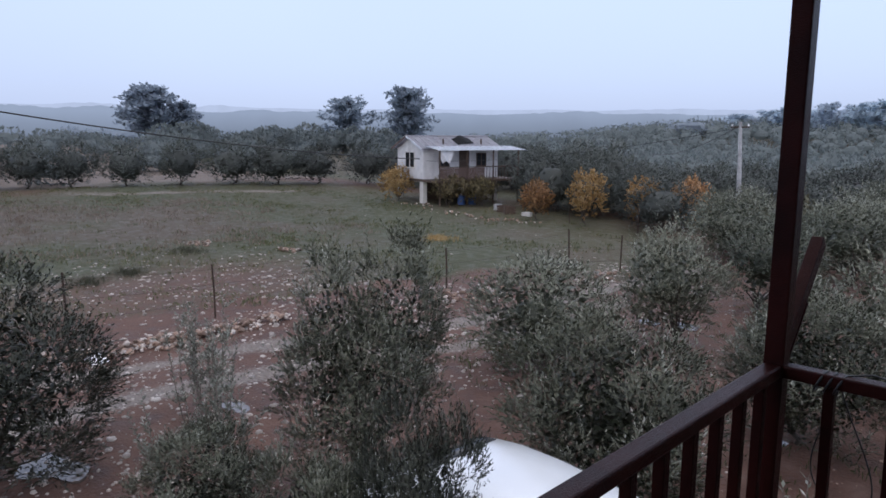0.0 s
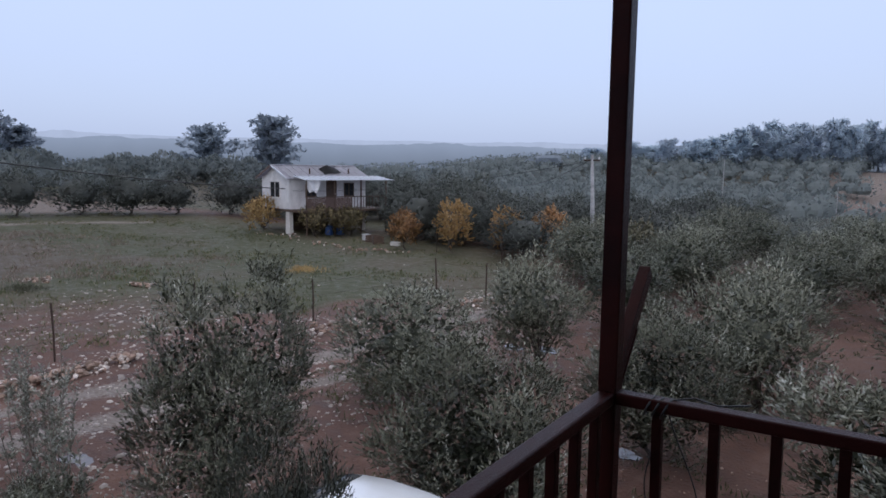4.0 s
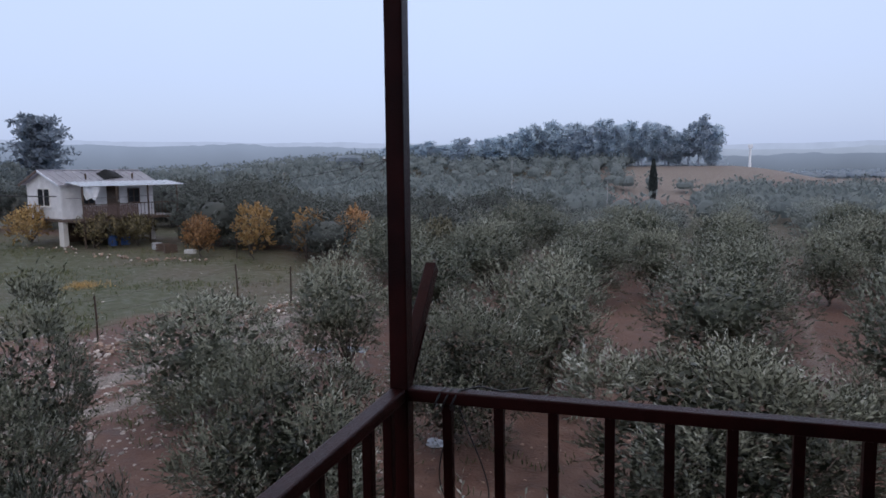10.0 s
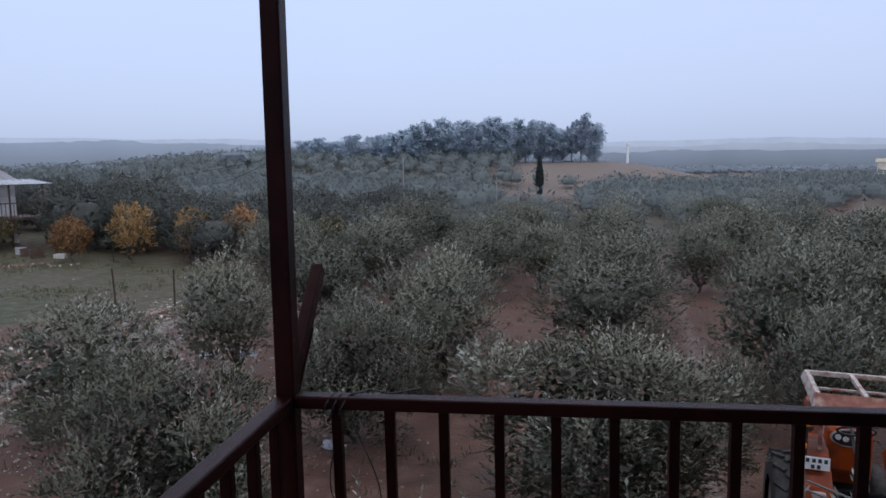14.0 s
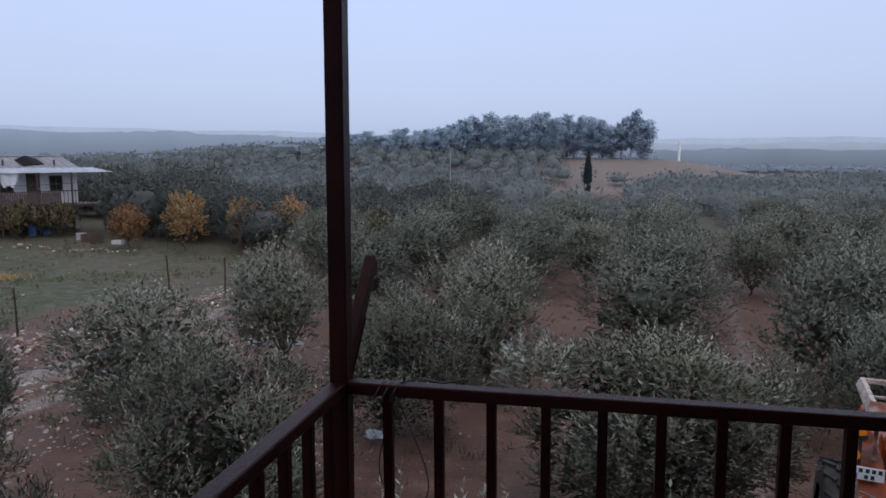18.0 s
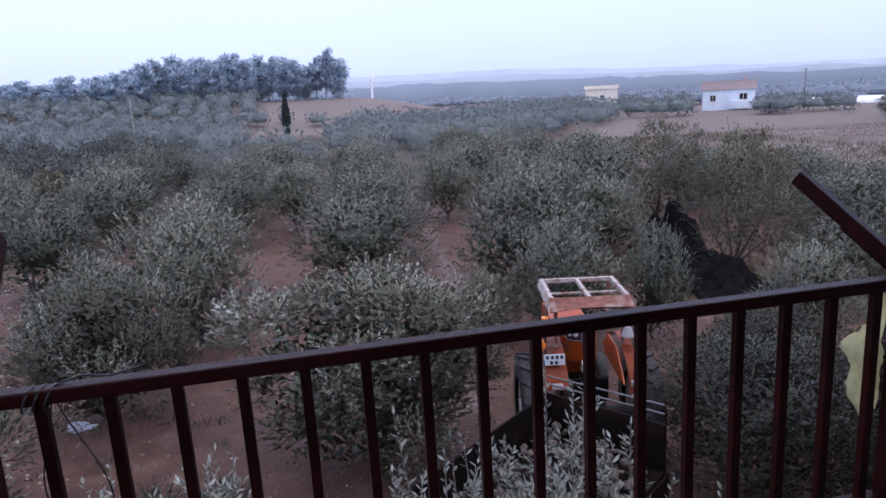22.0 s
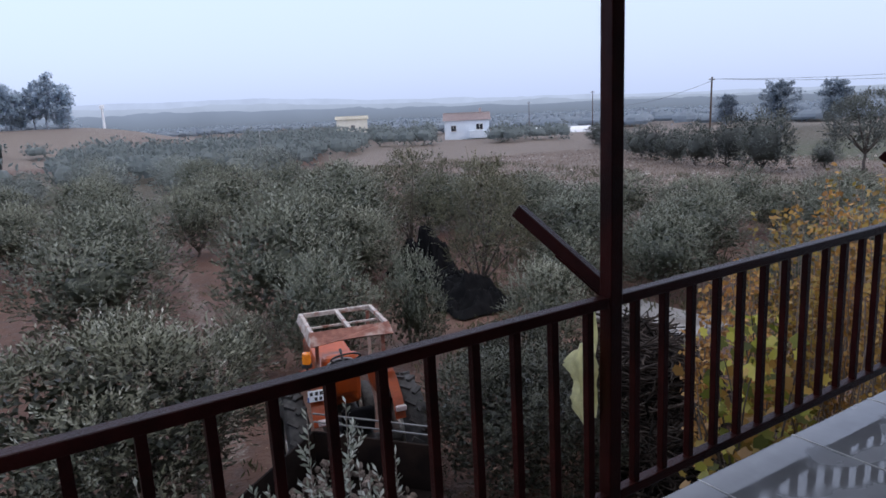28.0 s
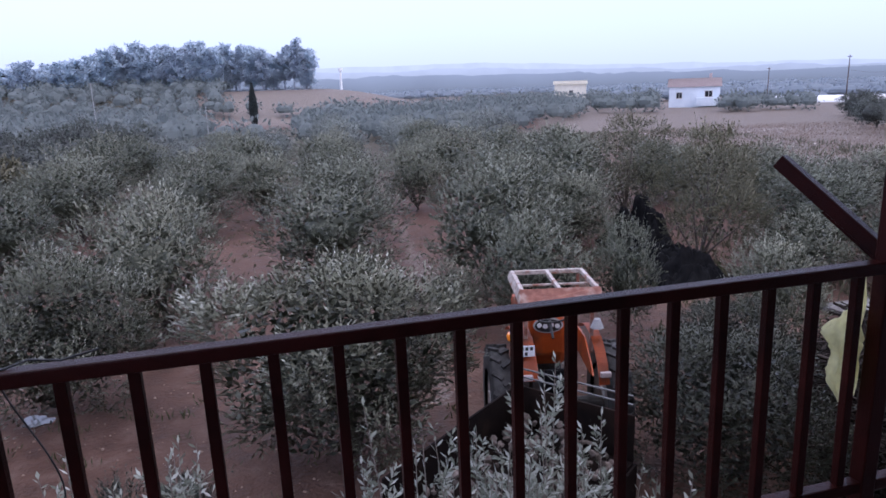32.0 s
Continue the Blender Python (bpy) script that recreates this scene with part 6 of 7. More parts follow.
def vine(x, y, h, r, count, seed, mat, label):
    g = np.random.default_rng(seed)
    ob = thing("climbing_vine", at(x, y), label, "vine", "vines by the balcony")
    many = []
    for k in range(7):
        t = np.linspace(0, 1, 9)[:, None]
        top = np.array([g.normal() * r * 0.6, g.normal() * r * 0.6, h * g.uniform(0.7, 1.0)])
        many.append((top * t + np.cumsum(g.normal(size=(9, 3)) * 0.04, 0), np.linspace(0.02, 0.006, 9)))
    for c, rad_ in many:
        raw("stem", *tube(c, rad_, 5), BARK, ob, smooth=True)
    p = np.stack([g.normal(size=count) * r * 0.55, g.normal(size=count) * r * 0.55, h * (0.1 + 0.9 * g.random(count) ** 0.9)], 1)
    v, f = broad_leaves(g, p, unit(g.normal(size=p.shape) * 0.6 + np.array([-0.3, -0.6, -0.35])), 0.14)
    raw("foliage", v, f, mat, ob)
    return ob


vine(6.98, 2.60, 2.75, 0.45, 230, 330, VINE, "green and yellow grapevine with broad lobed leaves")
vine(7.02, 2.50, 2.35, 0.45, 200, 333, YELLOWING, "golden grapevine twined through a greener one")
vine(6.80, 2.20, 1.7, 0.55, 190, 331, YELLOWING, "low yellow grapevine with broad leaves")
vine(8.0, 2.4, 1.7, 0.7, 170, 332, VINE, "sprawling green and yellow grapevine")


def shoots(x, y, h, count, seed, spread, label, mat=None):
    """Young olive shoots: single upright wands with long pale leaves in pairs."""
    g = np.random.default_rng(seed)
    ob = thing("olive_shoots", at(x, y), label, "olive shoots", "young olives under the balcony")
    many, ps, ws = [], [], []
    for k in range(count):
        b = np.array([g.normal() * spread, g.normal() * spread, 0])
        top = b * 1.35 + np.array([g.normal() * 0.1, g.normal() * 0.1, h * g.uniform(0.62, 1.0)])
        t = np.linspace(0, 1, 8)[:, None]
        c = b + (top - b) * t + np.sin(t * 2.5) * g.normal(size=3) * 0.05
        many.append((c, np.linspace(0.011, 0.003, 8)))
        arms = [(c, 60)]
        for q in range(6):
            s0 = c[2 + int(g.integers(0, 5))]
            d = unit(np.array([g.normal() * 0.6, g.normal() * 0.6, 0.9])) * g.uniform(0.18, 0.38)
            arms.append((s0 + d * np.linspace(0, 1, 8)[:, None], 20))
        for w, n in arms:
            s = np.linspace(0.22 if n > 30 else 0.1, 1.0, n)
            i0 = np.minimum((s * 7).astype(int), 6)
            p = w[i0] + (w[i0 + 1] - w[i0]) * (s * 7 - i0)[:, None]
            a = np.arange(n) * np.pi / 2 + np.arange(n) % 2 * np.pi + g.normal(size=n) * 0.3
            out = np.stack([np.cos(a), np.sin(a), np.zeros(n)], 1)
            ps.append(p)
            ws.append(unit(out * 0.75 + unit(w[-1] - w[0]) * 0.8 + g.normal(size=(n, 3)) * 0.15))
    for c, rad_ in many:
        raw("stem", *tube(c, rad_, 5), PALEBARK, ob, smooth=True)
    v, f = leaves(g, np.concatenate(ps), np.concatenate(ws), 0.070, 0.022)
    raw("foliage", v, f, mat or SILVER, ob)
    return ob


SILVER = leaf_material("young_olive_leaves", (0.14, 0.152, 0.108), (0.34, 0.352, 0.285), (0.60, 0.605, 0.54), 0.4, translucent=0.3, young=False)
SAPLING = leaf_material("sapling_leaves", (0.07, 0.078, 0.058), (0.17, 0.182, 0.145), (0.36, 0.375, 0.33), 0.35, translucent=0.25, young=False)
shoots(2.05, 2.35, 2.85, 34, 340, 0.30, "tall silvery young olive shoots below the railing")
shoots(2.5, 2.25, 2.8, 26, 341, 0.26, "silvery young olive shoots below the railing")
shoots(1.62, 2.45, 2.45, 24, 342, 0.30, "silvery young olive shoots below the railing")
shoots(-0.15, 2.7, 2.9, 8, 343, 0.16, "thin young olive shoots near the corner post")
shoots(-0.5, 3.1, 2.6, 9, 344, 0.24, "thin young olive shoots near the corner post")
shoots(-10.9, 3.4, 1.9, 8, 345, 0.18, "thin young olive sapling in the yard", SAPLING)
shoots(-10.3, 3.05, 2.2, 12, 347, 0.30, "tall thin young olive sapling by the track", SAPLING)
shoots(-7.05, 1.75, 2.1, 12, 346, 0.28, "thin young olive sapling in the stony yard", SAPLING)


# ---- car ----
def lathe_wheel(parent, m, r, w, name="wheel", lugs=0):
    """A wheel about its local x axis: tyre with a rounded section, rim and hub."""
    ang_ = np.linspace(0, 2 * np.pi, 33)[:-1]
    prof = [(-w / 2, r * 0.62), (-w / 2, r * 0.90), (-w * 0.36, r), (w * 0.36, r), (w / 2, r * 0.90), (w / 2, r * 0.62)]
    v = np.array([[x, q * np.cos(a), q * np.sin(a)] for a in ang_ for x, q in prof])
    f = np.array([[i * 6 + j, i * 6 + j + 1, ((i + 1) % 32) * 6 + j + 1, ((i + 1) % 32) * 6 + j] for i in range(32) for j in range(5)])
    ob = raw("wheel", v, f, RUBBER, parent, smooth=True)
    ob.matrix_basis = m
    rim = part("rim", cyl(r * 0.63, w * 0.7, 24, m=pose(0, 0, 0, 0, 90, 0), bevel=0.01), CHROME, ob)
    part("hub", cyl(r * 0.18, w * 0.9, 16, m=pose(0, 0, 0, 0, 90, 0)), CHROME, ob)
    for k in range(lugs):
        a = 2 * math.pi * k / lugs
        for sgn in (-1, 1):
            mm = pose(0, 0, 0, math.degrees(a + (0.12 if sgn > 0 else 0)), 0, 0) @ pose(sgn * w * 0.22, 0, r, 0, 0, sgn * 38)
            part("lug", box(-w * 0.26, w * 0.26, -0.028, 0.028, -0.03, 0.035, 0.006, turn=mm), RUBBER, ob)
    return ob


car = thing("car", at(-3.74, 3.33, 180, 1.07), "white hatchback car parked beneath the olive trees", "car")


def car_shell(sections, name, mat, smooth=True, label=""):
    """A lofted shell through cross-sections (x, half width at sill, half width at shoulder, z low, z shoulder, z top, half width at top)."""
    vs, n = [], 14
    for x, ws, wm, z0, zm, zt, wt in sections:
        pts = [(ws, z0), (wm, z0 + 0.12), (wm, zm), (wm * 0.6 + wt * 0.4, zm + (zt - zm) * 0.35), (wt, zt - 0.055), (wt * 0.86, zt - 0.012), (wt * 0.4, zt)]
        ring = [(x, -y, z) for y, z in pts] + [(x, y, z) for y, z in reversed(pts)]
        vs += ring
    f = []
    for i in range(len(sections) - 1):
        for j in range(n - 1):
            f.append([i * n + j, i * n + j + 1, (i + 1) * n + j + 1, (i + 1) * n + j])
    f.append(list(range(n))[::-1])
    f.append([(len(sections) - 1) * n + j for j in range(n)])
    return raw(name, vs, f, mat, car, label, smooth)


SCREEN = [(0.50, 1.462), (0.66, 1.428), (0.82, 1.368), (0.98, 1.285), (1.14, 1.180), (1.28, 1.075), (1.38, 0.992)]
car_shell([(-1.95, 0.70, 0.74, 0.30, 0.62, 0.80, 0.55), (-1.86, 0.76, 0.82, 0.25, 0.72, 1.10, 0.62), (-1.62, 0.78, 0.84, 0.22, 0.80, 1.36, 0.58), (-1.2, 0.78, 0.84, 0.22, 0.84, 1.45, 0.58), (-0.3, 0.78, 0.85, 0.22, 0.84, 1.48, 0.64),
           (0.20, 0.78, 0.85, 0.22, 0.83, 1.478, 0.64), *[(x, 0.78, 0.845, 0.22, 0.82, z - 0.014, 0.62 + 0.04 * k / 6) for k, (x, z) in enumerate(SCREEN)], (1.70, 0.76, 0.82, 0.24, 0.72, 0.89, 0.64), (1.95, 0.68, 0.72, 0.30, 0.56, 0.72, 0.52)], "body", CARPAINT, True, "glossy white car body, wet")
for sgn in (-1, 1):
    for x0, x1, x2, x3 in ((-1.25, -0.35, -0.32, -0.98), (-0.27, 0.78, 0.30, -0.27)):
        q = sgn
        v = [(x0, q * 0.852, 0.90), (x1, q * 0.856, 0.90), (x2, q * 0.735, 1.33), (x3, q * 0.73, 1.33)]
        v += [(a, b - q * 0.03, c) for a, b, c in v]
        raw("side_window", v, [[0, 1, 2, 3], [4, 7, 6, 5], [0, 4, 5, 1], [1, 5, 6, 2], [2, 6, 7, 3], [3, 7, 4, 0]], DARKGLASS, car)
    part("mirror", box(0.62, 0.78, sgn * 0.86 - 0.09, sgn * 0.86 + 0.09, 0.92, 1.05, 0.03), CARPAINT, car)
    part("headlight", box(1.70, 1.92, sgn * 0.56 - 0.13, sgn * 0.56 + 0.13, 0.58, 0.72, 0.04), CHROME, car)
    part("tail_light", box(-1.86, -1.72, sgn * 0.68 - 0.08, sgn * 0.68 + 0.08, 0.62, 0.95, 0.03), REDROOF, car)
    for x in (-1.2, 1.25):
        lathe_wheel(car, Matrix.Translation((x, sgn * 0.74, 0.29)) @ pose(0, 0, 0, 0, 0, 90), 0.29, 0.18)
v = [(x, y, z + dz - 0.03 * (abs(y) / 0.6) ** 2) for dz in (0.004, -0.03) for k, (x, z) in enumerate(SCREEN) for y in np.linspace(-0.50 - 0.025 * k, 0.50 + 0.025 * k, 7)]
f = [[o + 7 * a + b, o + 7 * a + b + 1, o + 7 * a + b + 8, o + 7 * a + b + 7][:: 1 if o else -1] for o in (0, 49) for a in range(6) for b in range(6)]
f += [[a, a + 1, a + 50, a + 49] for a in list(range(6)) + list(range(42, 48))] + [[7 * a + b, 7 * a + b + 7, 7 * a + b + 56, 7 * a + b + 49] for a in range(6) for b in (0, 6)]
raw("windscreen", v, f, DARKGLASS, car, "", True)
v = [(-1.66, -0.54, 1.33), (-1.66, 0.54, 1.33), (-1.87, 0.60, 1.08), (-1.87, -0.60, 1.08)]
v += [(a + 0.03, b, c - 0.03) for a, b, c in v]
raw("rear_window", v, [[3, 2, 1, 0], [4, 5, 6, 7], [0, 1, 5, 4], [1, 2, 6, 5], [2, 3, 7, 6], [3, 0, 4, 7]], DARKGLASS, car)

# ---- tractor ----
tr = thing("tractor", at(4.17, 6.47, -12, 0.97), "old orange tractor with a rusty canopy frame, seen from behind", "tractor")
part("gearbox", box(-0.22, 0.22, -0.85, 0.5, 0.45, 0.95, 0.04), ENGINE, tr, "greasy black rear axle and gearbox")
part("axle", cyl(0.12, 1.3, 16, m=pose(0, -0.1, 0.66, 0, 90, 0)), ENGINE, tr)
part("hood", box(-0.30, 0.30, 0.62, 2.2, 0.95, 1.62, 0.08), ORANGE, tr)
part("engine", box(-0.26, 0.26, 0.55, 2.0, 0.45, 0.85, 0.03), ENGINE, tr)
dash = part("dashboard", box(-0.27, 0.27, 0.46, 0.66, 1.15, 1.78, 0.07), ORANGE, tr)
part("instrument_panel", cyl(0.155, 0.02, 28, m=pose(0, 0.452, 1.64, 90, 0, 0) @ Matrix.Diagonal((1.25, 0.62, 1, 1))), INK, dash)
part("panel_rim", cyl(0.175, 0.012, 28, m=pose(0, 0.456, 1.64, 90, 0, 0) @ Matrix.Diagonal((1.25, 0.66, 1, 1))), CONCRETE, dash)
for k, (x, z) in enumerate(((-0.13, 1.65), (-0.045, 1.63), (0.045, 1.65), (0.13, 1.63))):
    part("gauge", cyl(0.035, 0.012, 14, m=pose(x, 0.437, z, 90, 0, 0)), PLATE, dash)
sw = part("steering_wheel", cyl(0.02, 0.5, 10, m=pose(0, 0.30, 1.72, -55, 0, 0)), INK, tr)
a_ = np.linspace(0, 2 * np.pi, 29)
v, f = tube(np.stack([0.2 * np.cos(a_), 0.2 * np.sin(a_), np.zeros(29)], 1), 0.014, 7)
rim_ = raw("rim", v, f, INK, sw, smooth=True)
rim_.matrix_basis = pose(0, 0.12, 1.86, -35, 0, 0)
part("seat", box(-0.23, 0.23, -0.42, 0.0, 0.98, 1.08, 0.04), BLACKSHEET, tr, "cracked black seat")
part("seat_back", box(-0.22, 0.22, -0.48, -0.40, 1.05, 1.36, 0.035), BLACKSHEET, tr)
for s in (-1, 1):
    # rounded fenders inside the rear wheels
    bm = bmesh.new()
    a0 = np.radians(np.linspace(26 if s < 0 else 20, 130, 12))
    rows_ = [[bm.verts.new((s * x, -0.02 - 0.80 * math.cos(a), 0.98 + 0.80 * math.sin(a))) for a in a0] for x in ((0.36, 0.62) if s < 0 else (0.42, 0.56))]
    for i in range(11):
        bm.faces.new((rows_[0][i], rows_[0][i + 1], rows_[1][i + 1], rows_[1][i]))
    bmesh.ops.solidify(bm, geom=bm.faces[:], thickness=0.025)
    fender = part("fender", bm, ORANGE, tr)
    bm = bmesh.new()
    side_ = [[bm.verts.new((s * x, y, z)) for y, z in ((-0.72, 1.36), (-0.58, 1.50), (-0.25, 1.72), (0.16, 1.72), (0.42, 1.52), (0.30, 1.40), (-0.40, 1.34))] for x in (0.345, 0.365)]
    bm.faces.new(side_[0])
    bm.faces.new(side_[1][::-1])
    for i in range(7):
        bm.faces.new((side_[0][i], side_[1][i], side_[1][(i + 1) % 7], side_[0][(i + 1) % 7]))
    part("inner_panel", bm, ORANGE, fender)
    part("tail_lamp", box(s * 0.50 - 0.07, s * 0.50 + 0.07, -0.80, -0.74, 1.36, 1.43, 0.012), REDROOF, fender)
    lathe_wheel(tr, Matrix.Translation((s * 0.78, 0.0, 0.74)), 0.74, 0.30, lugs=18)
    lathe_wheel(tr, Matrix.Translation((s * 0.60, 1.85, 0.38)), 0.38, 0.18)
    for y in (-0.26, 0.55):
        part("canopy_post", box(s * 0.44 - 0.022, s * 0.44 + 0.022, y - 0.022, y + 0.022, 1.5, 2.36, 0.004), CANOPYRUST, tr)
can = part("canopy_frame", box(-0.52, -0.47, -0.32, 0.62, 2.37, 2.43, 0.006), CANOPYFRAME, tr, "peeling white canopy frame")
part("frame_bar", box(0.47, 0.52, -0.32, 0.62, 2.37, 2.43, 0.006), CANOPYFRAME, can)
part("frame_bar", box(-0.47, 0.47, 0.57, 0.62, 2.37, 2.43, 0.006), CANOPYFRAME, can)
part("frame_bar", box(-0.025, 0.025, -0.30, 0.57, 2.375, 2.425, 0.006), CANOPYFRAME, can)
part("frame_bar", box(-0.47, 0.47, 0.10, 0.13, 2.335, 2.365, 0.004), CANOPYFRAME, can)
v = [(-0.52, -0.32, 2.43), (0.52, -0.32, 2.43), (0.54, -0.47, 2.31), (0.2, -0.49, 2.335), (-0.2, -0.49, 2.33), (-0.54, -0.47, 2.28)]
v += [(x, y + 0.02, z - 0.015) for x, y, z in v]
raw("valance", v, [list(range(6)), list(range(11, 5, -1))] + [[i, 6 + i, 6 + (i + 1) % 6, (i + 1) % 6] for i in range(6)], CANOPYRUST, can, "bent rusty pink sheet at the canopy's back")
v = [(-0.52, -0.32, 2.43), (-0.52, 0.62, 2.43), (-0.56, 0.62, 2.33), (-0.56, -0.45, 2.28)]
v += [(x + 0.012, y, z - 0.01) for x, y, z in v]
raw("valance", v, [[0, 1, 2, 3], [7, 6, 5, 4]] + [[i, 4 + i, 4 + (i + 1) % 4, (i + 1) % 4] for i in range(4)], CANOPYFRAME, can)
bea = part("beacon", cyl(0.062, 0.15, 18, 0.05, Matrix.Translation((-0.60, -0.40, 2.13)), 0.015), AMBER, tr, "amber warning beacon")
part("beacon_base", cyl(0.07, 0.04, 18, m=Matrix.Translation((-0.60, -0.40, 2.035))), INK, bea)
part("beacon_stem", box(-0.615, -0.585, -0.415, -0.385, 1.60, 2.02), IRON, bea)
part("side_lamp", cyl(0.06, 0.10, 16, m=pose(-0.66, -0.45, 1.84, 90, 0, 0), bevel=0.015), AMBER, tr, "amber side lamp")
pl = part("number_plate", box(-0.65, -0.38, -0.615, -0.605, 1.62, 1.77, 0.004), PLATE, tr, "white number plate")
for x0, z in ((-0.625, 1.705), (-0.56, 1.705), (-0.50, 1.705), (-0.44, 1.705), (-0.57, 1.635), (-0.51, 1.635)):
    part("bar", box(x0, x0 + 0.036, -0.619, -0.615, z, z + 0.045), INK, pl)
part("blue_strip", box(-0.657, -0.637, -0.619, -0.615, 1.625, 1.69), BLUE, pl)
part("plate_bracket", box(-0.60, -0.44, -0.605, -0.50, 1.62, 1.66, 0.004), IRON, pl)
part("work_lamp", cyl(0.04, 0.12, 14, 0.09, pose(0.50, -0.3, 1.92, 180, 0, 0)), CONCRETE, tr, "dull grey funnel-shaped lamp on the fender")
for s in (-1, 1):
    part("lift_arm", beam((s * 0.3, -0.8, 0.55), (s * 0.38, -1.3, 0.45), 0.05, 0.07), ENGINE, tr)

# ---- trailer with stones and cuttings ----
TA = math.degrees(math.atan2(-0.777, 0.63))
tl = thing("trailer", Matrix.Translation((3.30, 5.58, 0)) @ pose(0, 0, 0, 0, 0, TA), "dark brown steel farm trailer with one side let down", "trailer")
part("bed", box(0, 1.45, -2.4, 0, 0.86, 0.92, 0.01), TRAILER, tl)
part("front_panel", box(0, 1.45, -0.03, 0, 0.92, 1.46, 0.008), TRAILER, tl)
part("side_panel", box(0, 0.03, -2.4, -0.034, 0.92, 1.46, 0.008), TRAILER, tl)
part("tail_panel", box(0.034, 1.45, -2.4, -2.37, 0.92, 1.2, 0.008), TRAILER, tl)
part("lowered_side", box(1.46, 1.49, -2.4, 0, 0.38, 0.90, 0.008), TRAILER, tl)
for x in (0.2, 0.72, 1.25):
    part("rib", box(x - 0.025, x + 0.025, 0.0, 0.03, 0.92, 1.44, 0.004), TRAILER, tl)
for y in (-0.6, -1.2, -1.8):
    part("rib", box(-0.03, 0.0, y - 0.025, y + 0.025, 0.92, 1.44, 0.004), TRAILER, tl)
for z in (1.56, 1.66):
    part("rack_bar", box(0.02, 1.42, -0.012, 0.012, z, z + 0.014, 0.002), RACKBAR, tl)
part("drawbar", beam((0.72, 0.0, 0.75), (0.95, 0.75, 0.5), 0.09, 0.09), TRAILER, tl)
part("chassis", box(0.3, 1.15, -2.2, -0.1, 0.68, 0.86, 0.01), TRAILER, tl)
part("axle", cyl(0.05, 1.4, 12, m=pose(0.72, -1.3, 0.36, 0, 90, 0)), ENGINE, tl)
for x in (0.08, 1.36):
    lathe_wheel(tl, Matrix.Translation((x, -1.3, 0.36)), 0.36, 0.2)
load = thing("stone_load", Matrix.Translation((3.30, 5.58, 0)) @ pose(0, 0, 0, 0, 0, TA), "heap of pale stones lying in the trailer", "stones")
gs = np.random.default_rng(400)
load_meshes = []
for me_ in STONES:
    dull = me_.copy()
    dull.materials[0] = LOADSTONE
    load_meshes.append(dull)
for k in range(260):
    x, y = gs.uniform(0.12, 1.35), gs.uniform(-2.25, -0.15)
    hz = 0.96 + 0.30 * max(0.0, 1 - ((x - 0.55) / 0.75) ** 2) * (0.4 + 0.6 * gs.random())
    o = new("stone", load_meshes[int(gs.integers(0, 8))])
    o.parent = load
    q = float(gs.uniform(0.25, 0.55))
    o.matrix_basis = Matrix.Translation((x, y, hz)) @ pose(0, 0, 0, *[float(t) for t in gs.uniform(0, 360, 3)]) @ Matrix.Diagonal((q, q, q, 1))

# ---- wood pile, sheet heap, gravel ----
STICK_MESHES = []
for k in range(14):
    g = np.random.default_rng(430 + k)
    l = g.uniform(0.4, 1.15)
    w = np.cumsum(g.normal(size=(5, 3)) * np.array([0, 0.02, 0.02]), 0)
    v, f = tube(np.stack([np.linspace(-l / 2, l / 2, 5), np.zeros(5), np.zeros(5)], 1) + w, g.uniform(0.008, 0.024) * np.linspace(1, 0.6, 5), 5)
    me = bpy.data.meshes.new("stick")
    me.from_pydata(v.tolist(), [], f.tolist())
    me.materials.append(STICKS)
    STICK_MESHES.append(me)


def stick_pile(x, y, lx, ly, h, count, seed, label):
    """A tangle of cut branches: the outer ones singly, the rest joined."""
    g = np.random.default_rng(seed)
    ob = thing("brushwood_pile", at(x, y, 20), label, "wood pile", "brushwood")
    vs, fs, n = [], [], 0
    for k in range(count):
        c = np.array([g.normal() * lx * 0.4, g.normal() * ly * 0.4, 0])
        c[2] = h * max(0.05, 1 - (c[0] / lx) ** 2 - (c[1] / ly) ** 2) * (g.random() ** 0.5 if k < 280 else g.random()) + 0.05
        m_ = Matrix.Translation(c) @ pose(0, 0, 0, float(g.uniform(0, 360)), float(g.normal() * 16), float(g.uniform(0, 360)))
        me = STICK_MESHES[int(g.integers(0, 14))]
        if k < 280:
            o = new("stick", me)
            o.parent = ob
            o.matrix_basis = m_
        else:
            co = np.array([(m_ @ v.co)[:] for v in me.vertices])
            vs.append(co)
            fs.append(np.array([p.vertices[:] for p in me.polygons]) + n)
            n += len(co)
    if vs:
        tagged(raw("tangle", np.concatenate(vs), np.concatenate(fs), STICKS, ob, smooth=True), kind="stuff")
    return ob


stick_pile(8.7, 5.5, 2.1, 1.6, 1.35, 1100, 410, "dark heap of dry brushwood and cut sticks")
stick_pile(7.6, 4.2, 1.1, 0.9, 0.7, 460, 411, "low heap of dry cut sticks")
stick_pile(10.6, 7.4, 1.3, 1.1, 0.9, 380, 412, "heap of dry brushwood by the pale slab")


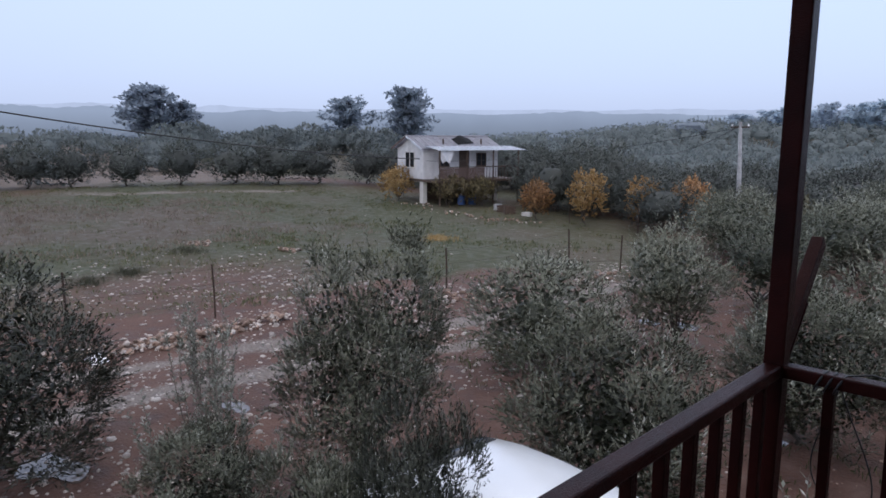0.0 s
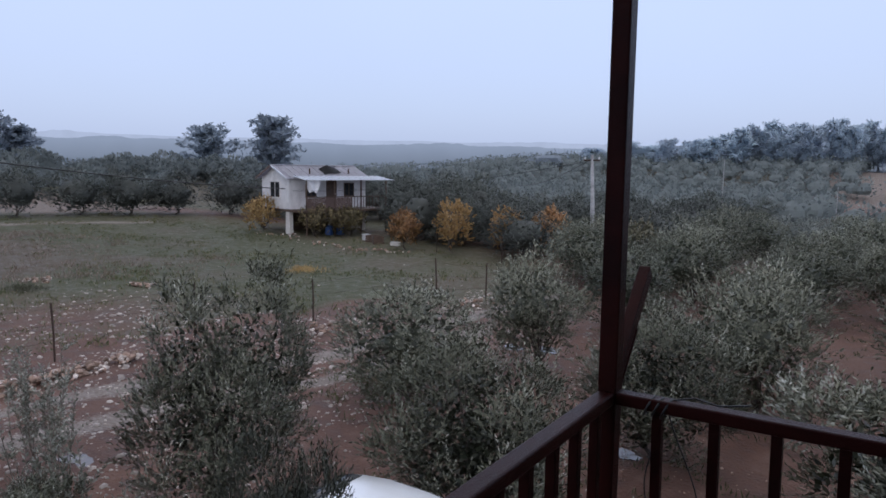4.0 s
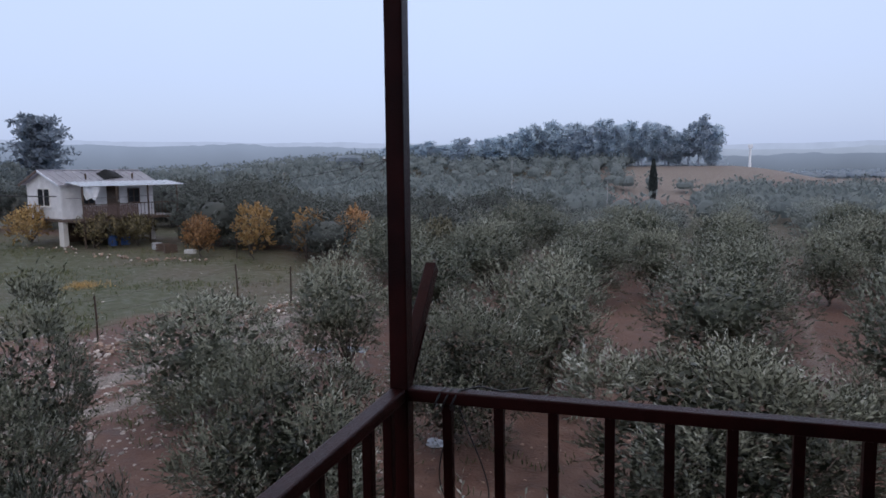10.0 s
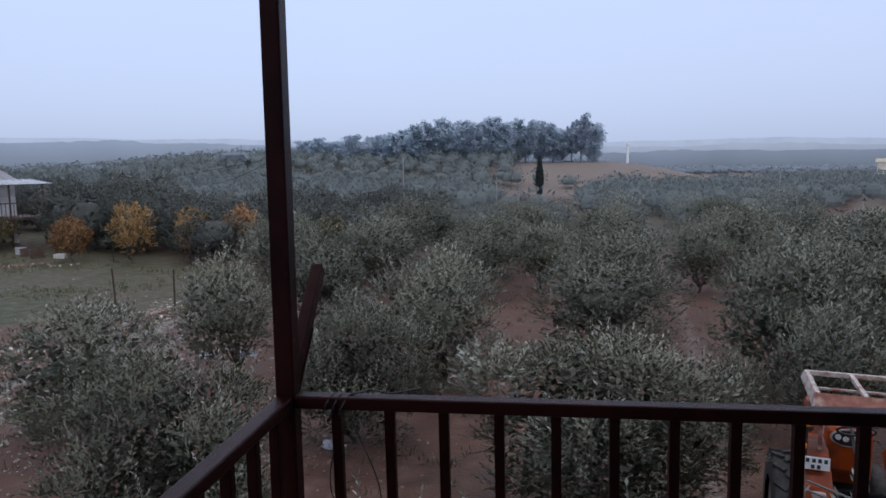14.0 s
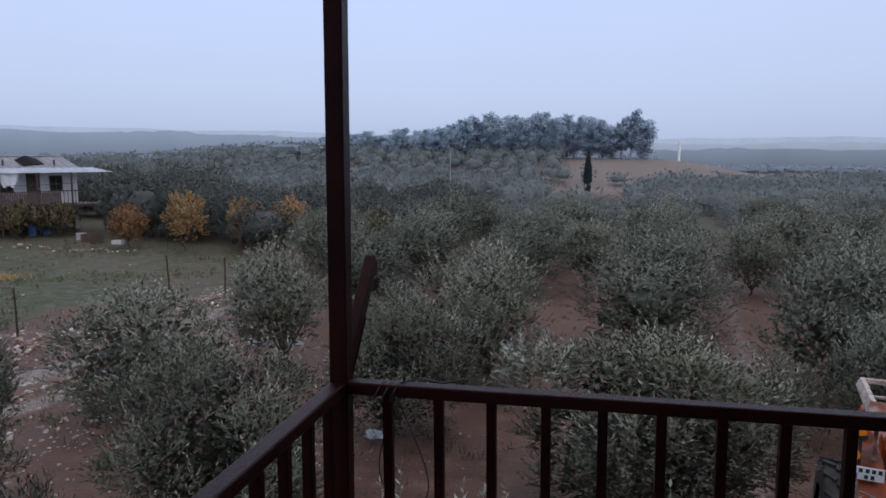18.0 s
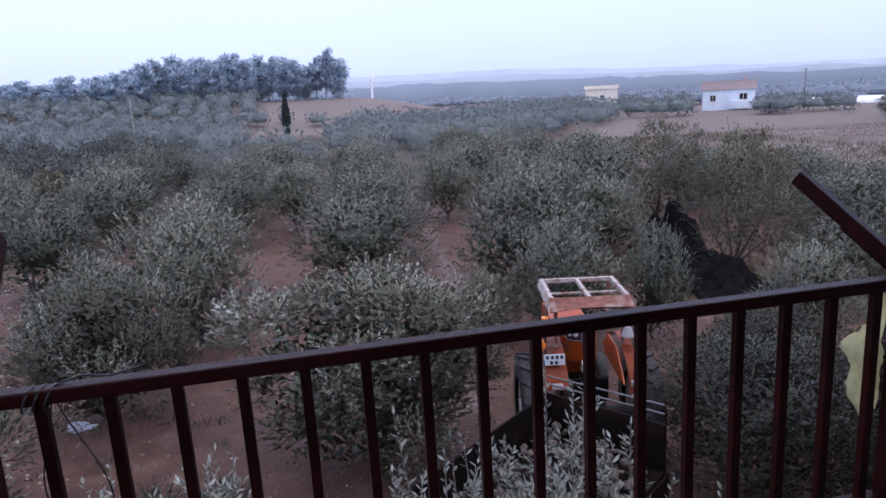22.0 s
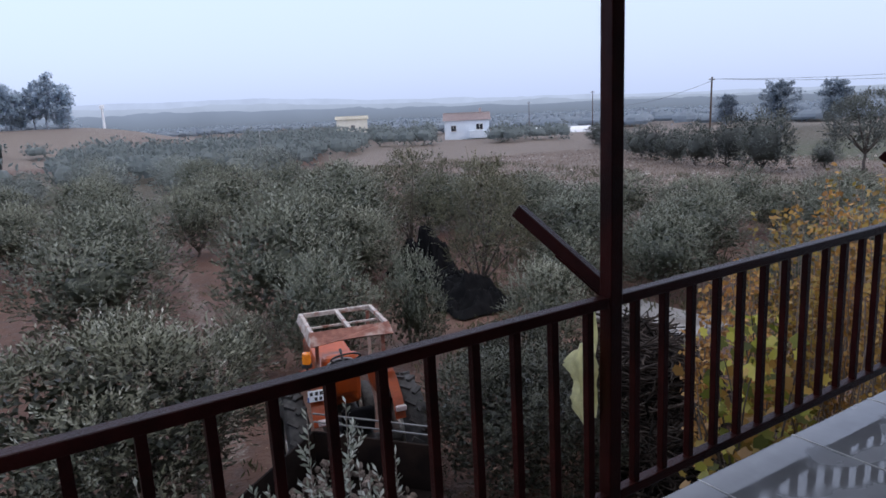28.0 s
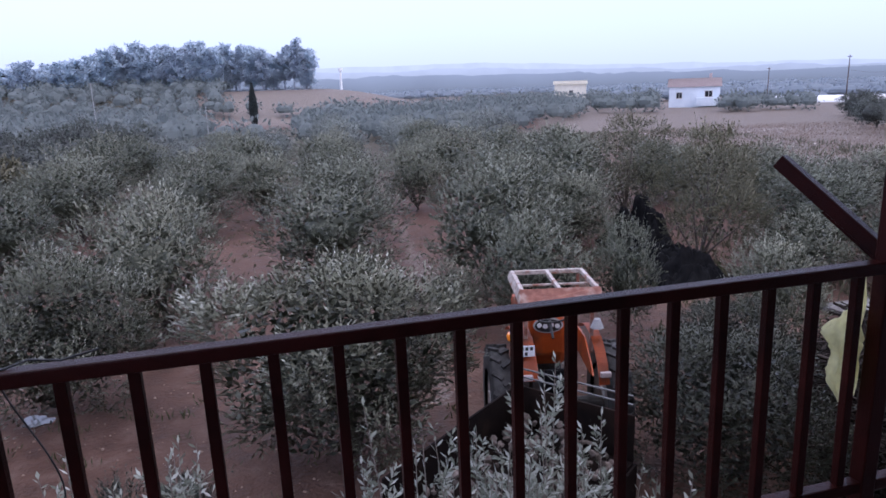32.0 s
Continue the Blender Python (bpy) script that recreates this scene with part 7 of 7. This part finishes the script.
def sheet_heap(x, y, lx, ly, h, mat, label, seed, name="plastic_sheet"):
    g = np.random.default_rng(seed)
    ob = thing(name, at(x, y), label, "plastic sheet")
    bm = bmesh.new()
    bmesh.ops.create_grid(bm, x_segments=36, y_segments=36, size=1)
    for v in bm.verts:
        p, q = v.co.x, v.co.y
        k = max(0.0, 1 - p * p) * max(0.0, 1 - q * q)
        n = noise.noise(Vector((p * 2.2 + seed, q * 2.2, 0))) * 0.8 + noise.noise(Vector((p * 6 + seed, q * 6, 3))) * 0.4 + noise.noise(Vector((p * 14 + seed, q * 14, 5))) * 0.15
        e = 1 + 0.3 * noise.noise(Vector((math.atan2(q, p) * 1.3 + seed, 0, 7)))
        v.co = (p * lx * e, q * ly * e, max(0.0, h * k ** 0.6 * (0.75 + n)) + 0.02)
    part("sheet", bm, mat, ob, smooth=True)
    return ob


sheet_heap(11.3, 16.6, 1.0, 0.9, 1.25, BLACKSHEET, "crumpled black plastic sheet over a heap", 5)
sheet_heap(10.5, 12.6, 0.9, 0.75, 0.7, BLACKSHEET, "crumpled black plastic sheet beside the brushwood", 6)
sheet_heap(10.9, 14.6, 0.8, 0.9, 0.45, BLACKSHEET, "low black plastic sheet lying among the trees", 12)
sheet_heap(-15.3, 3.0, 0.26, 0.2, 0.16, WHITEBAG, "crumpled white plastic bag by the stones", 7)
sheet_heap(4.9, 3.2, 0.16, 0.16, 0.2, WHITEBAG, "small white plastic bag on the ground", 9)
slab_ = part("concrete_pad", box(12.0, 14.0, 7.6, 10.2, -0.1, 0.07, 0.02), WETPAD)
tagged(slab_, "pale bare concrete pad beside the grove", "concrete pad", kind="structure")

# ---- small things on the railing ----
bag = thing("plastic_bag", Matrix.Translation((2.245, 0.045, 0)), "pale yellow plastic bag tied to the railing", "plastic bag")
bm = bmesh.new()
bmesh.ops.create_uvsphere(bm, u_segments=36, v_segments=30, radius=1)
for v in bm.verts:
    x, y, z = v.co
    a = math.atan2(y, x)
    n1_ = noise.noise(Vector((x * 1.9, y * 1.9, z * 1.6))) + 0.6 * noise.noise(Vector((x * 4.5, y * 4.5, z * 3 + 4))) + 0.4 * noise.noise(Vector((x * 9, y * 9, z * 8 + 7)))
    fold = 0.16 * math.sin(7 * a + 5 * z) + 0.10 * math.sin(12 * a - 4 * z)
    wd = 0.35 + 0.75 * math.exp(-((z - 0.42) / 0.34) ** 2) + 0.52 * math.exp(-((z + 0.5) / 0.45) ** 2)
    v.co = (0.046 * x * wd * (1 + 0.8 * n1_ + fold) - 0.016 * math.exp(-((z - 0.42) / 0.3) ** 2), 0.036 * y * wd * (1 + 0.5 * n1_ + fold), 4.115 + 0.15 * z + 0.018 * n1_)
part("bag_body", bm, BAG, bag, smooth=True)
bm = bmesh.new()
bmesh.ops.create_grid(bm, x_segments=5, y_segments=14, size=1)
for v in bm.verts:
    x, y = v.co.x, v.co.y
    v.co = (0.034 + 0.012 * x, 0.008 * math.sin(5 * y + 2 * x), 4.16 + 0.18 * y)
bmesh.ops.solidify(bm, geom=bm.faces[:], thickness=0.001)
part("bag_handle", bm, BAG, bag, smooth=True)
wire = thing("loose_wire", Matrix.Translation((0, 0, 0)), "loose dark wire wound round the rail and hanging in a loop", "wire")
t_ = np.linspace(0, 1, 40)
loop = np.stack([0.125 - 0.075 * np.sin(2 * np.pi * t_) + 0.03 * np.sin(np.pi * t_), 0.03 + 0.02 * np.sin(7 * t_), 4.33 - 0.31 * np.sin(np.pi * t_) ** 0.8], 1)
v, f = tube(loop, 0.0019, 6)
raw("loop", v, f, CABLE, wire, smooth=True)
for k in range(3):
    a_ = np.linspace(0, 2 * np.pi, 17)
    v, f = tube(np.stack([0.09 + 0.022 * k + 0.012 * np.sin(a_), 0.028 * np.cos(a_), 4.347 + 0.026 * np.sin(a_)], 1), 0.003, 6)
    raw("turn", v, f, CABLE, wire, smooth=True)
v, f = tube([(0.14, 0, 4.37), (0.2, 0.01, 4.385), (0.26, 0.0, 4.38), (0.33, 0.01, 4.392)], 0.0025, 6)
raw("loose_end", v, f, CABLE, wire, smooth=True)
